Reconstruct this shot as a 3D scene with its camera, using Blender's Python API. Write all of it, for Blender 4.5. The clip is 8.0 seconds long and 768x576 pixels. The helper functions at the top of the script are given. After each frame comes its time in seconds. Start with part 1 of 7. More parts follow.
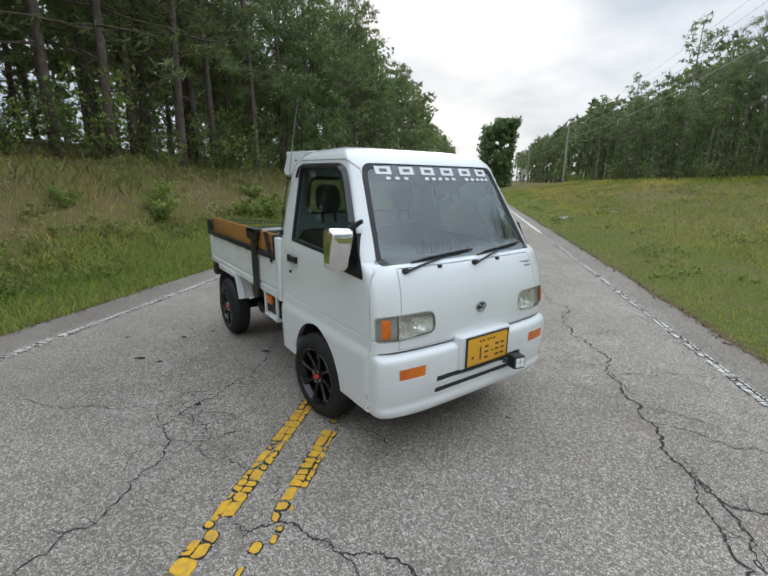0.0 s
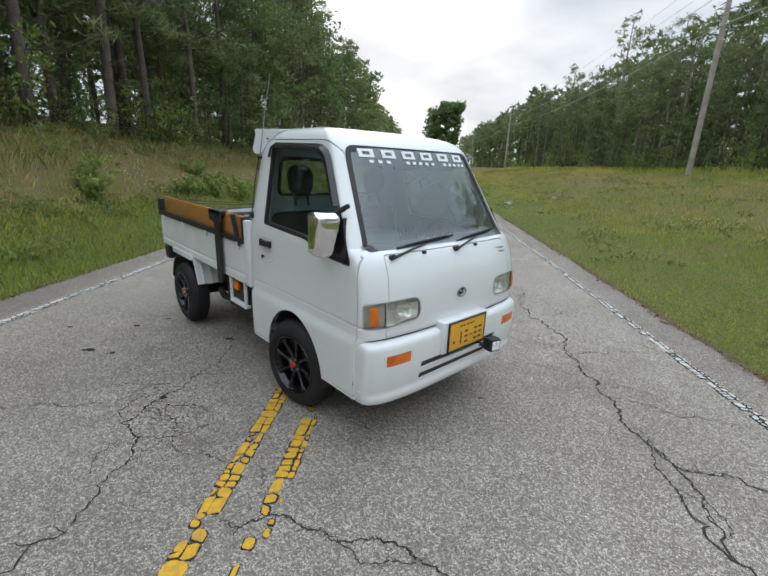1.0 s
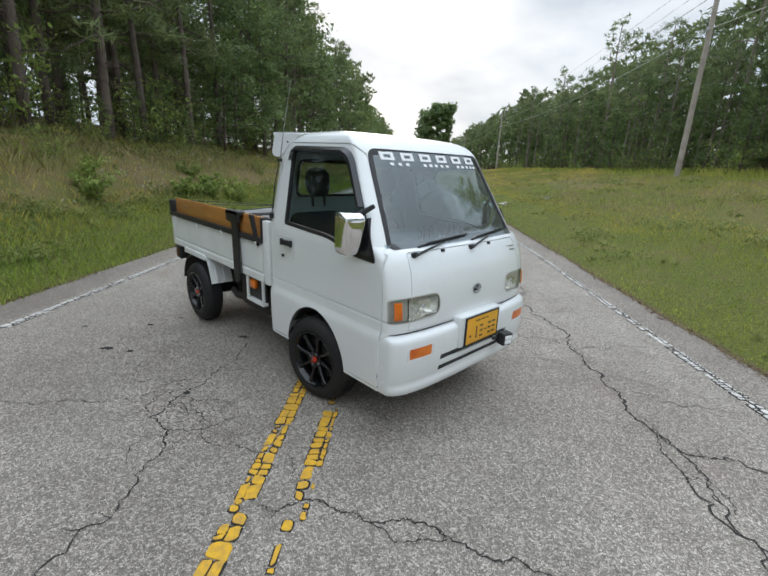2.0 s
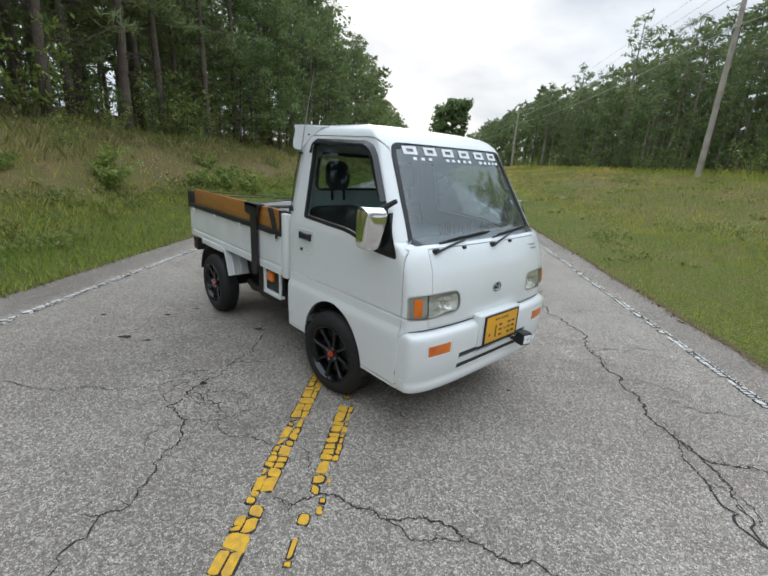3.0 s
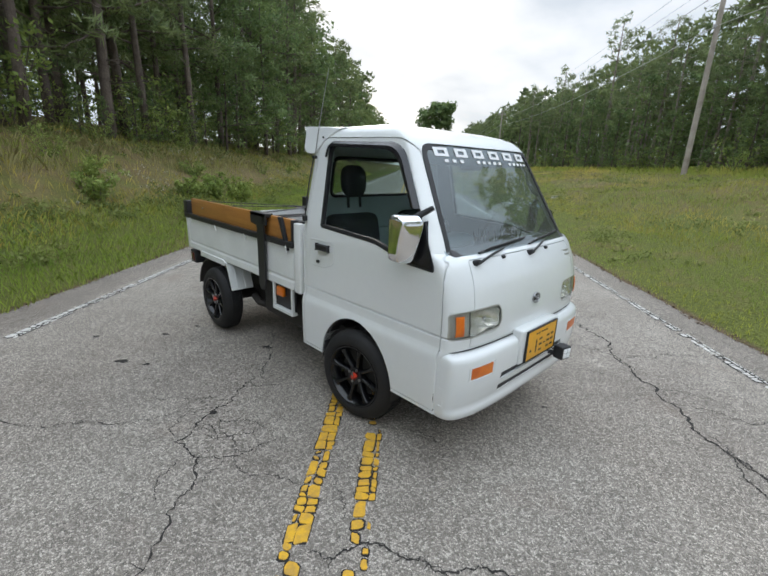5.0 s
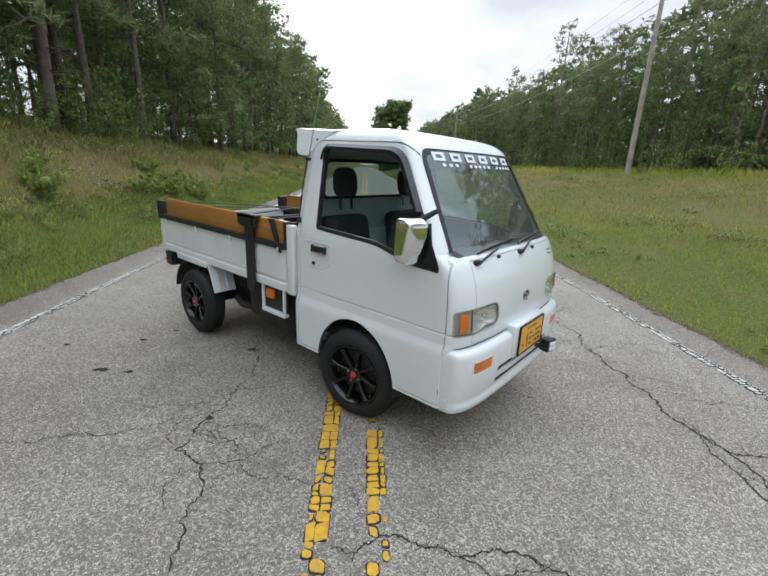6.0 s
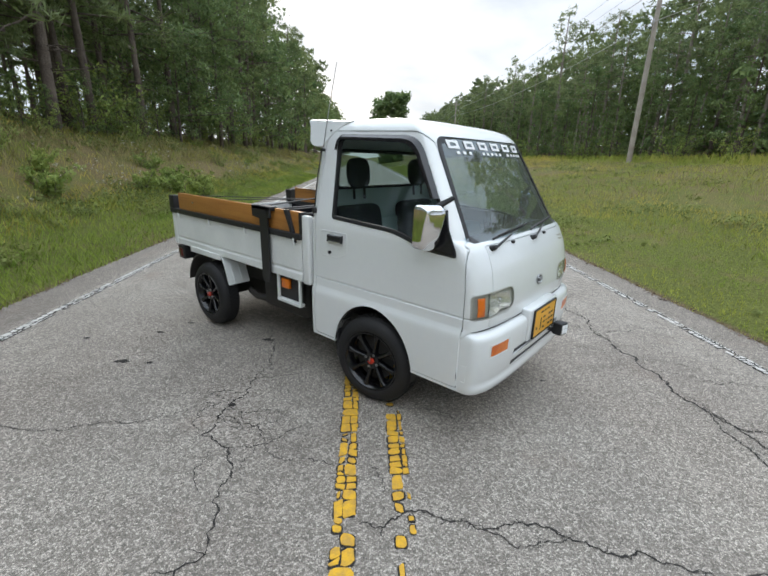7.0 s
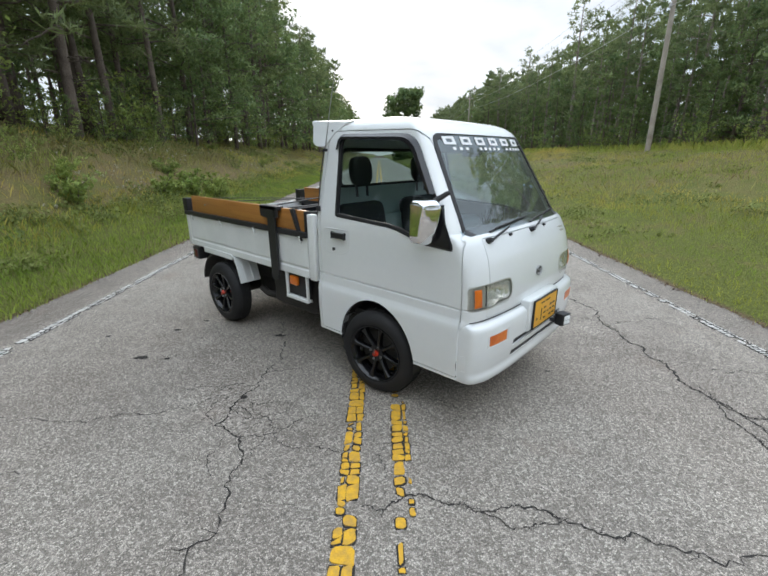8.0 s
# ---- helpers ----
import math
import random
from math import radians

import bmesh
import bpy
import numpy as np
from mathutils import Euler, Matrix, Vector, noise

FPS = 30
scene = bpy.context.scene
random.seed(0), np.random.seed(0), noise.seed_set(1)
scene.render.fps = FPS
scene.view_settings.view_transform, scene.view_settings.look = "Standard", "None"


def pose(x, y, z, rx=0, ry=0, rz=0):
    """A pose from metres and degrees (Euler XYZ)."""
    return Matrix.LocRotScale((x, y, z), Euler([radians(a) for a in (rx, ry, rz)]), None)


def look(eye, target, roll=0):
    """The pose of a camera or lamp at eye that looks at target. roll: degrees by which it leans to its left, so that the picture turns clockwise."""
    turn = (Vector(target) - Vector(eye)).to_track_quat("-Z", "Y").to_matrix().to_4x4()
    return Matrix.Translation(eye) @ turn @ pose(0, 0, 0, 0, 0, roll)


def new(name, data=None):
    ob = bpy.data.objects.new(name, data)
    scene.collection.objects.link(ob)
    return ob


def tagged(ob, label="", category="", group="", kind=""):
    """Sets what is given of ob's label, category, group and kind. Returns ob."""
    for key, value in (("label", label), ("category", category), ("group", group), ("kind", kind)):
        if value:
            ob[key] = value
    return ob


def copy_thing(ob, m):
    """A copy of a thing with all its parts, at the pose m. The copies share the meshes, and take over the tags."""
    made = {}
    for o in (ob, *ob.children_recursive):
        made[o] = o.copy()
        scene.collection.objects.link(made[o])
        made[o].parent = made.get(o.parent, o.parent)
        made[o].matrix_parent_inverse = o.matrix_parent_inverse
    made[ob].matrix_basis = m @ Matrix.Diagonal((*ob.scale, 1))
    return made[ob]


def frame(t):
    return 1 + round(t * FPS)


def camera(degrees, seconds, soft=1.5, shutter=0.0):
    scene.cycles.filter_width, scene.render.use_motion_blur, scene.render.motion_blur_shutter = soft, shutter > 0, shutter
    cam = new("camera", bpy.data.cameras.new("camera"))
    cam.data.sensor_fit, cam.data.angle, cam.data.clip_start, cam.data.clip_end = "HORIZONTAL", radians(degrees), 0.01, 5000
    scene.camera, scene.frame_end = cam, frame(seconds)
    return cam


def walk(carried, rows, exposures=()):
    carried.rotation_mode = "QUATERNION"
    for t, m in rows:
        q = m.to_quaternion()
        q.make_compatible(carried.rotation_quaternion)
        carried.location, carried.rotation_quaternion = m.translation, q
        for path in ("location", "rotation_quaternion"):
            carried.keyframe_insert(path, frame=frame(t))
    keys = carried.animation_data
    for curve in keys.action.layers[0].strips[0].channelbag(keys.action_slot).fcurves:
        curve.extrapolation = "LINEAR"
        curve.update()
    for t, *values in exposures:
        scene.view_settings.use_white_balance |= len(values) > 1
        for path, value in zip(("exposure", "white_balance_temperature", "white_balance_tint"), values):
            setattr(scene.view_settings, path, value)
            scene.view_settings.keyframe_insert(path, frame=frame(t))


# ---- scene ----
cam = camera(85.3, 8.0, 1.75)
PATH = [
    (0, (0.064, 0.239, 1.476), (1.19, 1.817, 0.985), 0.6),
    (0.5, (0.052, 0.343, 1.471), (1.241, 1.848, 0.905), 1.9),
    (1, (-0.075, 0.391, 1.485), (1.239, 1.788, 0.918), 2.4),
    (1.5, (-0.213, 0.412, 1.488), (1.136, 1.78, 0.934), 2.1),
    (3, (-0.29, 0.469, 1.478), (1.013, 1.87, 0.895), 3.4),
    (3.5, (-0.28, 0.571, 1.478), (0.984, 2.009, 0.899), 2.5),
    (4, (-0.269, 0.696, 1.462), (1.05, 2.083, 0.88), 2.7),
    (5.3, (-0.337, 0.814, 1.464), (1.034, 2.162, 0.913), 1.9),
    (5.5, (-0.378, 0.841, 1.484), (1.053, 2.131, 0.948), 1.3),
    (6, (-0.491, 0.917, 1.485), (0.989, 2.138, 0.919), 2.8),
    (6.5, (-0.564, 0.932, 1.478), (0.941, 2.109, 0.887), 2.5),
    (7, (-0.593, 0.943, 1.462), (0.876, 2.162, 0.866), 1.7),
    (7.5, (-0.601, 0.912, 1.47), (0.847, 2.176, 0.916), 0.8),
    (8, (-0.593, 0.826, 1.468), (0.819, 2.104, 0.859), -0.2),
]
walk(cam, [(t, look(eye, target, roll)) for t, eye, target, roll in PATH], [(0, -0.32), (1.5, -0.25), (3, -0.22), (4, -0.20), (5.5, -0.14), (7, -0.07), (8, -0.07)])

# ---- light and sky ----
world = bpy.data.worlds.new("overcast_sky")
scene.world = world
world.use_nodes = True
wn, wl = world.node_tree.nodes, world.node_tree.links
wn.clear()
w_out = wn.new("ShaderNodeOutputWorld")
w_bg = wn.new("ShaderNodeBackground")
w_sky = wn.new("ShaderNodeTexSky")
w_sky.sky_type = "NISHITA"
w_sky.sun_disc = False
SUN_EL, SUN_AZ = 24.0, 45.0          # elevation; compass angle clockwise from +y of the low evening sun
w_sky.sun_elevation = radians(SUN_EL)
w_sky.sun_rotation = radians(SUN_AZ)
w_sky.air_density, w_sky.dust_density = 1.0, 2.5
w_co = wn.new("ShaderNodeTexCoord")
w_map = wn.new("ShaderNodeMapping")
w_map.inputs["Scale"].default_value = (1.0, 1.0, 1.0)
w_map.inputs["Location"].default_value = (0.3, 2.1, 0.9)
w_n1 = wn.new("ShaderNodeTexNoise")
w_n1.inputs["Scale"].default_value = 1.15
w_n1.inputs["Detail"].default_value = 6.0
w_n1.inputs["Roughness"].default_value = 0.54
w_ramp = wn.new("ShaderNodeValToRGB")
w_ramp.color_ramp.elements[0].position, w_ramp.color_ramp.elements[0].color = 0.47, (4.2, 4.8, 5.5, 1)
w_ramp.color_ramp.elements[1].position, w_ramp.color_ramp.elements[1].color = 0.66, (6.4, 6.75, 7.2, 1)
w_warm = w_ramp.color_ramp.elements.new(0.80)
w_warm.color = (7.3, 7.0, 7.1, 1)
w_mix = wn.new("ShaderNodeMix")
w_mix.data_type = "RGBA"
w_mix.inputs["Factor"].default_value = 0.95
w_dir, w_h, w_flat = wn.new("ShaderNodeSeparateXYZ"), wn.new("ShaderNodeMath"), wn.new("ShaderNodeCombineXYZ")
w_h.operation, w_h.inputs[1].default_value = "ADD", 0.24
w_pos = wn.new("ShaderNodeMath")
w_pos.operation, w_pos.inputs[1].default_value = "MAXIMUM", 0.12
wl.new(w_co.outputs["Generated"], w_dir.inputs["Vector"])
wl.new(w_dir.outputs["Z"], w_h.inputs[0])
wl.new(w_h.outputs["Value"], w_pos.inputs[0])
for ax in ("X", "Y"):                 # a flat cloud layer, drawn together towards the horizon
    w_div = wn.new("ShaderNodeMath")
    w_div.operation = "DIVIDE"
    wl.new(w_dir.outputs[ax], w_div.inputs[0])
    wl.new(w_pos.outputs["Value"], w_div.inputs[1])
    wl.new(w_div.outputs["Value"], w_flat.inputs[ax])
wl.new(w_flat.outputs["Vector"], w_map.inputs["Vector"])
wl.new(w_map.outputs["Vector"], w_n1.inputs["Vector"])
# the cloud thins and glows round the low sun
w_glow, w_gl, w_gadd = wn.new("ShaderNodeVectorMath"), wn.new("ShaderNodeMapRange"), wn.new("ShaderNodeMath")
w_glow.operation = "DOT_PRODUCT"
w_glow.inputs[1].default_value = (math.sin(radians(SUN_AZ)) * 0.985, math.cos(radians(SUN_AZ)) * 0.985, 0.17)
w_gl.interpolation_type = "SMOOTHSTEP"
w_gl.inputs["From Min"].default_value, w_gl.inputs["From Max"].default_value = 0.93, 0.997
w_gl.inputs["To Min"].default_value, w_gl.inputs["To Max"].default_value = 0.0, 0.10
wl.new(w_co.outputs["Generated"], w_glow.inputs[0])
wl.new(w_glow.outputs["Value"], w_gl.inputs["Value"])
wl.new(w_n1.outputs["Fac"], w_gadd.inputs[0])
wl.new(w_gl.outputs["Result"], w_gadd.inputs[1])
wl.new(w_gadd.outputs["Value"], w_ramp.inputs["Fac"])
wl.new(w_sky.outputs["Color"], w_mix.inputs["A"])
wl.new(w_ramp.outputs["Color"], w_mix.inputs["B"])
# an overcast sky grows brighter towards the zenith
w_sep = wn.new("ShaderNodeSeparateXYZ")
w_up = wn.new("ShaderNodeMapRange")
w_up.interpolation_type = "SMOOTHSTEP"
w_up.inputs["From Min"].default_value, w_up.inputs["From Max"].default_value = 0.34, 0.85
w_up.inputs["To Min"].default_value, w_up.inputs["To Max"].default_value = 1.0, 2.85
w_mul = wn.new("ShaderNodeVectorMath")
w_mul.operation = "SCALE"
wl.new(w_co.outputs["Generated"], w_sep.inputs["Vector"])
wl.new(w_sep.outputs["Z"], w_up.inputs["Value"])
wl.new(w_up.outputs["Result"], w_mul.inputs["Scale"])
wl.new(w_mix.outputs["Result"], w_mul.inputs[0])
wl.new(w_mul.outputs["Vector"], w_bg.inputs["Color"])
w_bg.inputs["Strength"].default_value = 0.165
wl.new(w_bg.outputs["Background"], w_out.inputs["Surface"])

sun_data = bpy.data.lights.new("sun", "SUN")
sun_data.energy, sun_data.angle, sun_data.color = 0.8, radians(20), (1.0, 0.95, 0.88)
sun = new("sun", sun_data)
_s = Vector((math.sin(radians(SUN_AZ)) * math.cos(radians(SUN_EL)), math.cos(radians(SUN_AZ)) * math.cos(radians(SUN_EL)), math.sin(radians(SUN_EL))))
sun.matrix_world = look(_s * 50, (0, 0, 0))


# ---- materials ----
def surf(name, base, rough=0.5, var=0.12, scale=3.0, fine=60.0, bump=0.15, metal=0.0, coat=0.0, second=None, depth=0.004, spec=0.5):
    """A surface with broad stains, fine grain and a slight relief; second: the colour of the stains."""
    m = bpy.data.materials.new(name)
    m.use_nodes = True
    n, l = m.node_tree.nodes, m.node_tree.links
    b = n["Principled BSDF"]
    co = n.new("ShaderNodeTexCoord")
    big, small = n.new("ShaderNodeTexNoise"), n.new("ShaderNodeTexNoise")
    big.inputs["Scale"].default_value, big.inputs["Detail"].default_value = scale, 5
    small.inputs["Scale"].default_value, small.inputs["Detail"].default_value = fine, 3
    l.new(co.outputs["Object"], big.inputs["Vector"])
    l.new(co.outputs["Object"], small.inputs["Vector"])
    ramp = n.new("ShaderNodeValToRGB")
    two = second or tuple(c * (1 - 2 * var) for c in base)
    ramp.color_ramp.elements[0].position, ramp.color_ramp.elements[0].color = 0.3, (*two, 1)
    ramp.color_ramp.elements[1].position, ramp.color_ramp.elements[1].color = 0.62, (*base, 1)
    l.new(big.outputs["Fac"], ramp.inputs["Fac"])
    hsv = n.new("ShaderNodeHueSaturation")
    mr = n.new("ShaderNodeMapRange")
    mr.inputs["To Min"].default_value, mr.inputs["To Max"].default_value = 1 - var, 1 + var
    l.new(small.outputs["Fac"], mr.inputs["Value"])
    l.new(mr.outputs["Result"], hsv.inputs["Value"])
    l.new(ramp.outputs["Color"], hsv.inputs["Color"])
    l.new(hsv.outputs["Color"], b.inputs["Base Color"])
    rr = n.new("ShaderNodeMapRange")
    rr.inputs["To Min"].default_value, rr.inputs["To Max"].default_value = max(0.02, rough * 0.85), min(1, rough * 1.15)
    l.new(big.outputs["Fac"], rr.inputs["Value"])
    l.new(rr.outputs["Result"], b.inputs["Roughness"])
    b.inputs["Metallic"].default_value = metal
    b.inputs["Coat Weight"].default_value = coat
    b.inputs["Coat Roughness"].default_value = 0.04
    b.inputs["Specular IOR Level"].default_value = spec
    if bump:
        bp = n.new("ShaderNodeBump")
        bp.inputs["Strength"].default_value, bp.inputs["Distance"].default_value = bump, depth
        l.new(small.outputs["Fac"], bp.inputs["Height"])
        l.new(bp.outputs["Normal"], b.inputs["Normal"])
    return m


def glass_mat(name, tint, rough=0.01, gloss=1.0, haze=0.0):
    """A clear pane: what lies behind shows through, tinted, and the sky mirrors in it."""
    m = bpy.data.materials.new(name)
    m.use_nodes = True
    n, l = m.node_tree.nodes, m.node_tree.links
    n.remove(n["Principled BSDF"])
    tr, gl, mx, fr = n.new("ShaderNodeBsdfTransparent"), n.new("ShaderNodeBsdfGlossy"), n.new("ShaderNodeMixShader"), n.new("ShaderNodeFresnel")
    tr.inputs["Color"].default_value = (*tint, 1)
    gl.inputs["Roughness"].default_value = rough
    gl.inputs["Color"].default_value = (0.90, 0.97, 1.0, 1)
    fr.inputs["IOR"].default_value = 1.52
    mul = n.new("ShaderNodeMath")
    mul.operation = "MULTIPLY_ADD"
    mul.inputs[1].default_value, mul.inputs[2].default_value = gloss, 0.0
    l.new(fr.outputs["Fac"], mul.inputs[0])
    l.new(mul.outputs["Value"], mx.inputs["Fac"])
    l.new(tr.outputs["BSDF"], mx.inputs[1])
    l.new(gl.outputs["BSDF"], mx.inputs[2])
    out = mx.outputs["Shader"]
    if haze:
        df, m2 = n.new("ShaderNodeBsdfDiffuse"), n.new("ShaderNodeMixShader")
        df.inputs["Color"].default_value = (0.82, 0.81, 0.74, 1)
        m2.inputs["Fac"].default_value = haze
        l.new(out, m2.inputs[1])
        l.new(df.outputs["BSDF"], m2.inputs[2])
        out = m2.outputs["Shader"]
    l.new(out, n["Material Output"].inputs["Surface"])
    return m


def asphalt_mat():
    """Weathered tar and stone: pale and dark chippings, broad stains, rust-brown spots."""
    m = bpy.data.materials.new("weathered_asphalt")
    m.use_nodes = True
    n, l = m.node_tree.nodes, m.node_tree.links
    b = n["Principled BSDF"]
    co = n.new("ShaderNodeTexCoord")
    v = n.new("ShaderNodeTexVoronoi")
    v.inputs["Scale"].default_value = 120
    v2 = n.new("ShaderNodeTexNoise")
    v2.inputs["Scale"].default_value, v2.inputs["Detail"].default_value = 240, 2
    sep = n.new("ShaderNodeSeparateColor")
    ramp = n.new("ShaderNodeValToRGB")
    e = ramp.color_ramp.elements
    e[0].position, e[0].color = 0.0, (0.10, 0.097, 0.093, 1)
    e[1].position, e[1].color = 1.0, (0.66, 0.65, 0.63, 1)
    k = e.new(0.45)
    k.color = (0.235, 0.231, 0.224, 1)
    k = e.new(0.8)
    k.color = (0.42, 0.415, 0.405, 1)
    big, mid = n.new("ShaderNodeTexNoise"), n.new("ShaderNodeTexNoise")
    big.inputs["Scale"].default_value, big.inputs["Detail"].default_value = 0.55, 6
    mid.inputs["Scale"].default_value, mid.inputs["Detail"].default_value = 3.5, 5
    for q in (v2, big, mid):
        l.new(co.outputs["Object"], q.inputs["Vector"])
    wob, wsc, wad = n.new("ShaderNodeTexNoise"), n.new("ShaderNodeVectorMath"), n.new("ShaderNodeVectorMath")
    wob.inputs["Scale"].default_value, wob.inputs["Detail"].default_value = 150, 2
    wsc.operation, wsc.inputs["Scale"].default_value = "SCALE", 0.009
    l.new(co.outputs["Object"], wob.inputs["Vector"])
    l.new(wob.outputs["Color"], wsc.inputs[0])
    l.new(wsc.outputs["Vector"], wad.inputs[0])
    l.new(co.outputs["Object"], wad.inputs[1])
    l.new(wad.outputs["Vector"], v.inputs["Vector"])
    l.new(v.outputs["Color"], sep.inputs["Color"])
    mixv = n.new("ShaderNodeMath")
    mixv.operation = "MULTIPLY_ADD"
    mixv.inputs[1].default_value = 0.62
    sc = n.new("ShaderNodeMath")
    sc.operation = "MULTIPLY"
    sc.inputs[1].default_value = 0.42
    l.new(v2.outputs["Fac"], sc.inputs[0])
    l.new(sep.outputs["Red"], mixv.inputs[0])
    l.new(sc.outputs["Value"], mixv.inputs[2])
    l.new(mixv.outputs["Value"], ramp.inputs["Fac"])
    ed = n.new("ShaderNodeTexVoronoi")
    ed.feature = "DISTANCE_TO_EDGE"
    ed.inputs["Scale"].default_value = 120
    l.new(wad.outputs["Vector"], ed.inputs["Vector"])
    pore = n.new("ShaderNodeMapRange")
    pore.inputs["From Min"].default_value, pore.inputs["From Max"].default_value = 0.02, 0.22
    pore.inputs["To Min"].default_value, pore.inputs["To Max"].default_value = 0.46, 1.22
    l.new(ed.outputs["Distance"], pore.inputs["Value"])
    # stains
    stain = n.new("ShaderNodeValToRGB")
    stain.color_ramp.elements[0].position, stain.color_ramp.elements[0].color = 0.34, (0.85, 0.757, 0.668, 1)
    stain.color_ramp.elements[1].position, stain.color_ramp.elements[1].color = 0.62, (1.20, 1.096, 0.976, 1)
    addn = n.new("ShaderNodeMath")
    addn.operation = "MULTIPLY_ADD"
    addn.inputs[1].default_value = 0.35
    sc2 = n.new("ShaderNodeMath")
    sc2.operation = "MULTIPLY"
    sc2.inputs[1].default_value = 0.65
    l.new(big.outputs["Fac"], sc2.inputs[0])
    l.new(mid.outputs["Fac"], addn.inputs[0])
    l.new(sc2.outputs["Value"], addn.inputs[2])
    l.new(addn.outputs["Value"], stain.inputs["Fac"])
    mul = n.new("ShaderNodeMix")
    mul.data_type, mul.blend_type = "RGBA", "MULTIPLY"
    mul.inputs["Factor"].default_value = 1.0
    stones = n.new("ShaderNodeVectorMath")
    stones.operation = "SCALE"
    l.new(ramp.outputs["Color"], stones.inputs[0])
    l.new(pore.outputs["Result"], stones.inputs["Scale"])
    ax, ab, sh = n.new("ShaderNodeSeparateXYZ"), n.new("ShaderNodeMath"), n.new("ShaderNodeMapRange")
    ab.operation = "ABSOLUTE"
    sh.inputs["From Min"].default_value, sh.inputs["From Max"].default_value = 3.02, 3.10
    sh.inputs["To Min"].default_value, sh.inputs["To Max"].default_value = 0.0, 1.0
    tone = n.new("ShaderNodeMix")
    tone.data_type = "RGBA"
    tone.inputs["A"].default_value, tone.inputs["B"].default_value = (1, 1, 1, 1), (0.83, 0.82, 0.815, 1)
    l.new(co.outputs["Object"], ax.inputs["Vector"])
    l.new(ax.outputs["X"], ab.inputs[0])
    l.new(ab.outputs["Value"], sh.inputs["Value"])
    l.new(sh.outputs["Result"], tone.inputs["Factor"])
    paved = n.new("ShaderNodeMix")
    paved.data_type, paved.blend_type = "RGBA", "MULTIPLY"
    paved.inputs["Factor"].default_value = 1.0
    l.new(stones.outputs["Vector"], paved.inputs["A"])
    l.new(tone.outputs["Result"], paved.inputs["B"])
    l.new(paved.outputs["Result"], mul.inputs["A"])
    l.new(stain.outputs["Color"], mul.inputs["B"])
    # rust-brown spots
    spot = n.new("ShaderNodeTexNoise")
    spot.inputs["Scale"].default_value, spot.inputs["Detail"].default_value = 1.6, 3
    l.new(co.outputs["Object"], spot.inputs["Vector"])
    sr = n.new("ShaderNodeMapRange")
    sr.inputs["From Min"].default_value, sr.inputs["From Max"].default_value = 0.62, 0.78
    sr.inputs["To Max"].default_value = 0.35
    l.new(spot.outputs["Fac"], sr.inputs["Value"])
    mx = n.new("ShaderNodeMix")
    mx.data_type = "RGBA"
    mx.inputs["B"].default_value = (0.22, 0.16, 0.13, 1)
    l.new(sr.outputs["Result"], mx.inputs["Factor"])
    l.new(mul.outputs["Result"], mx.inputs["A"])
    l.new(mx.outputs["Result"], b.inputs["Base Color"])
    b.inputs["Roughness"].default_value = 0.85
    b.inputs["Specular IOR Level"].default_value = 0.35
    bp = n.new("ShaderNodeBump")
    bp.inputs["Strength"].default_value, bp.inputs["Distance"].default_value = 0.5, 0.005
    l.new(mixv.outputs["Value"], bp.inputs["Height"])
    l.new(bp.outputs["Normal"], b.inputs["Normal"])
    return m


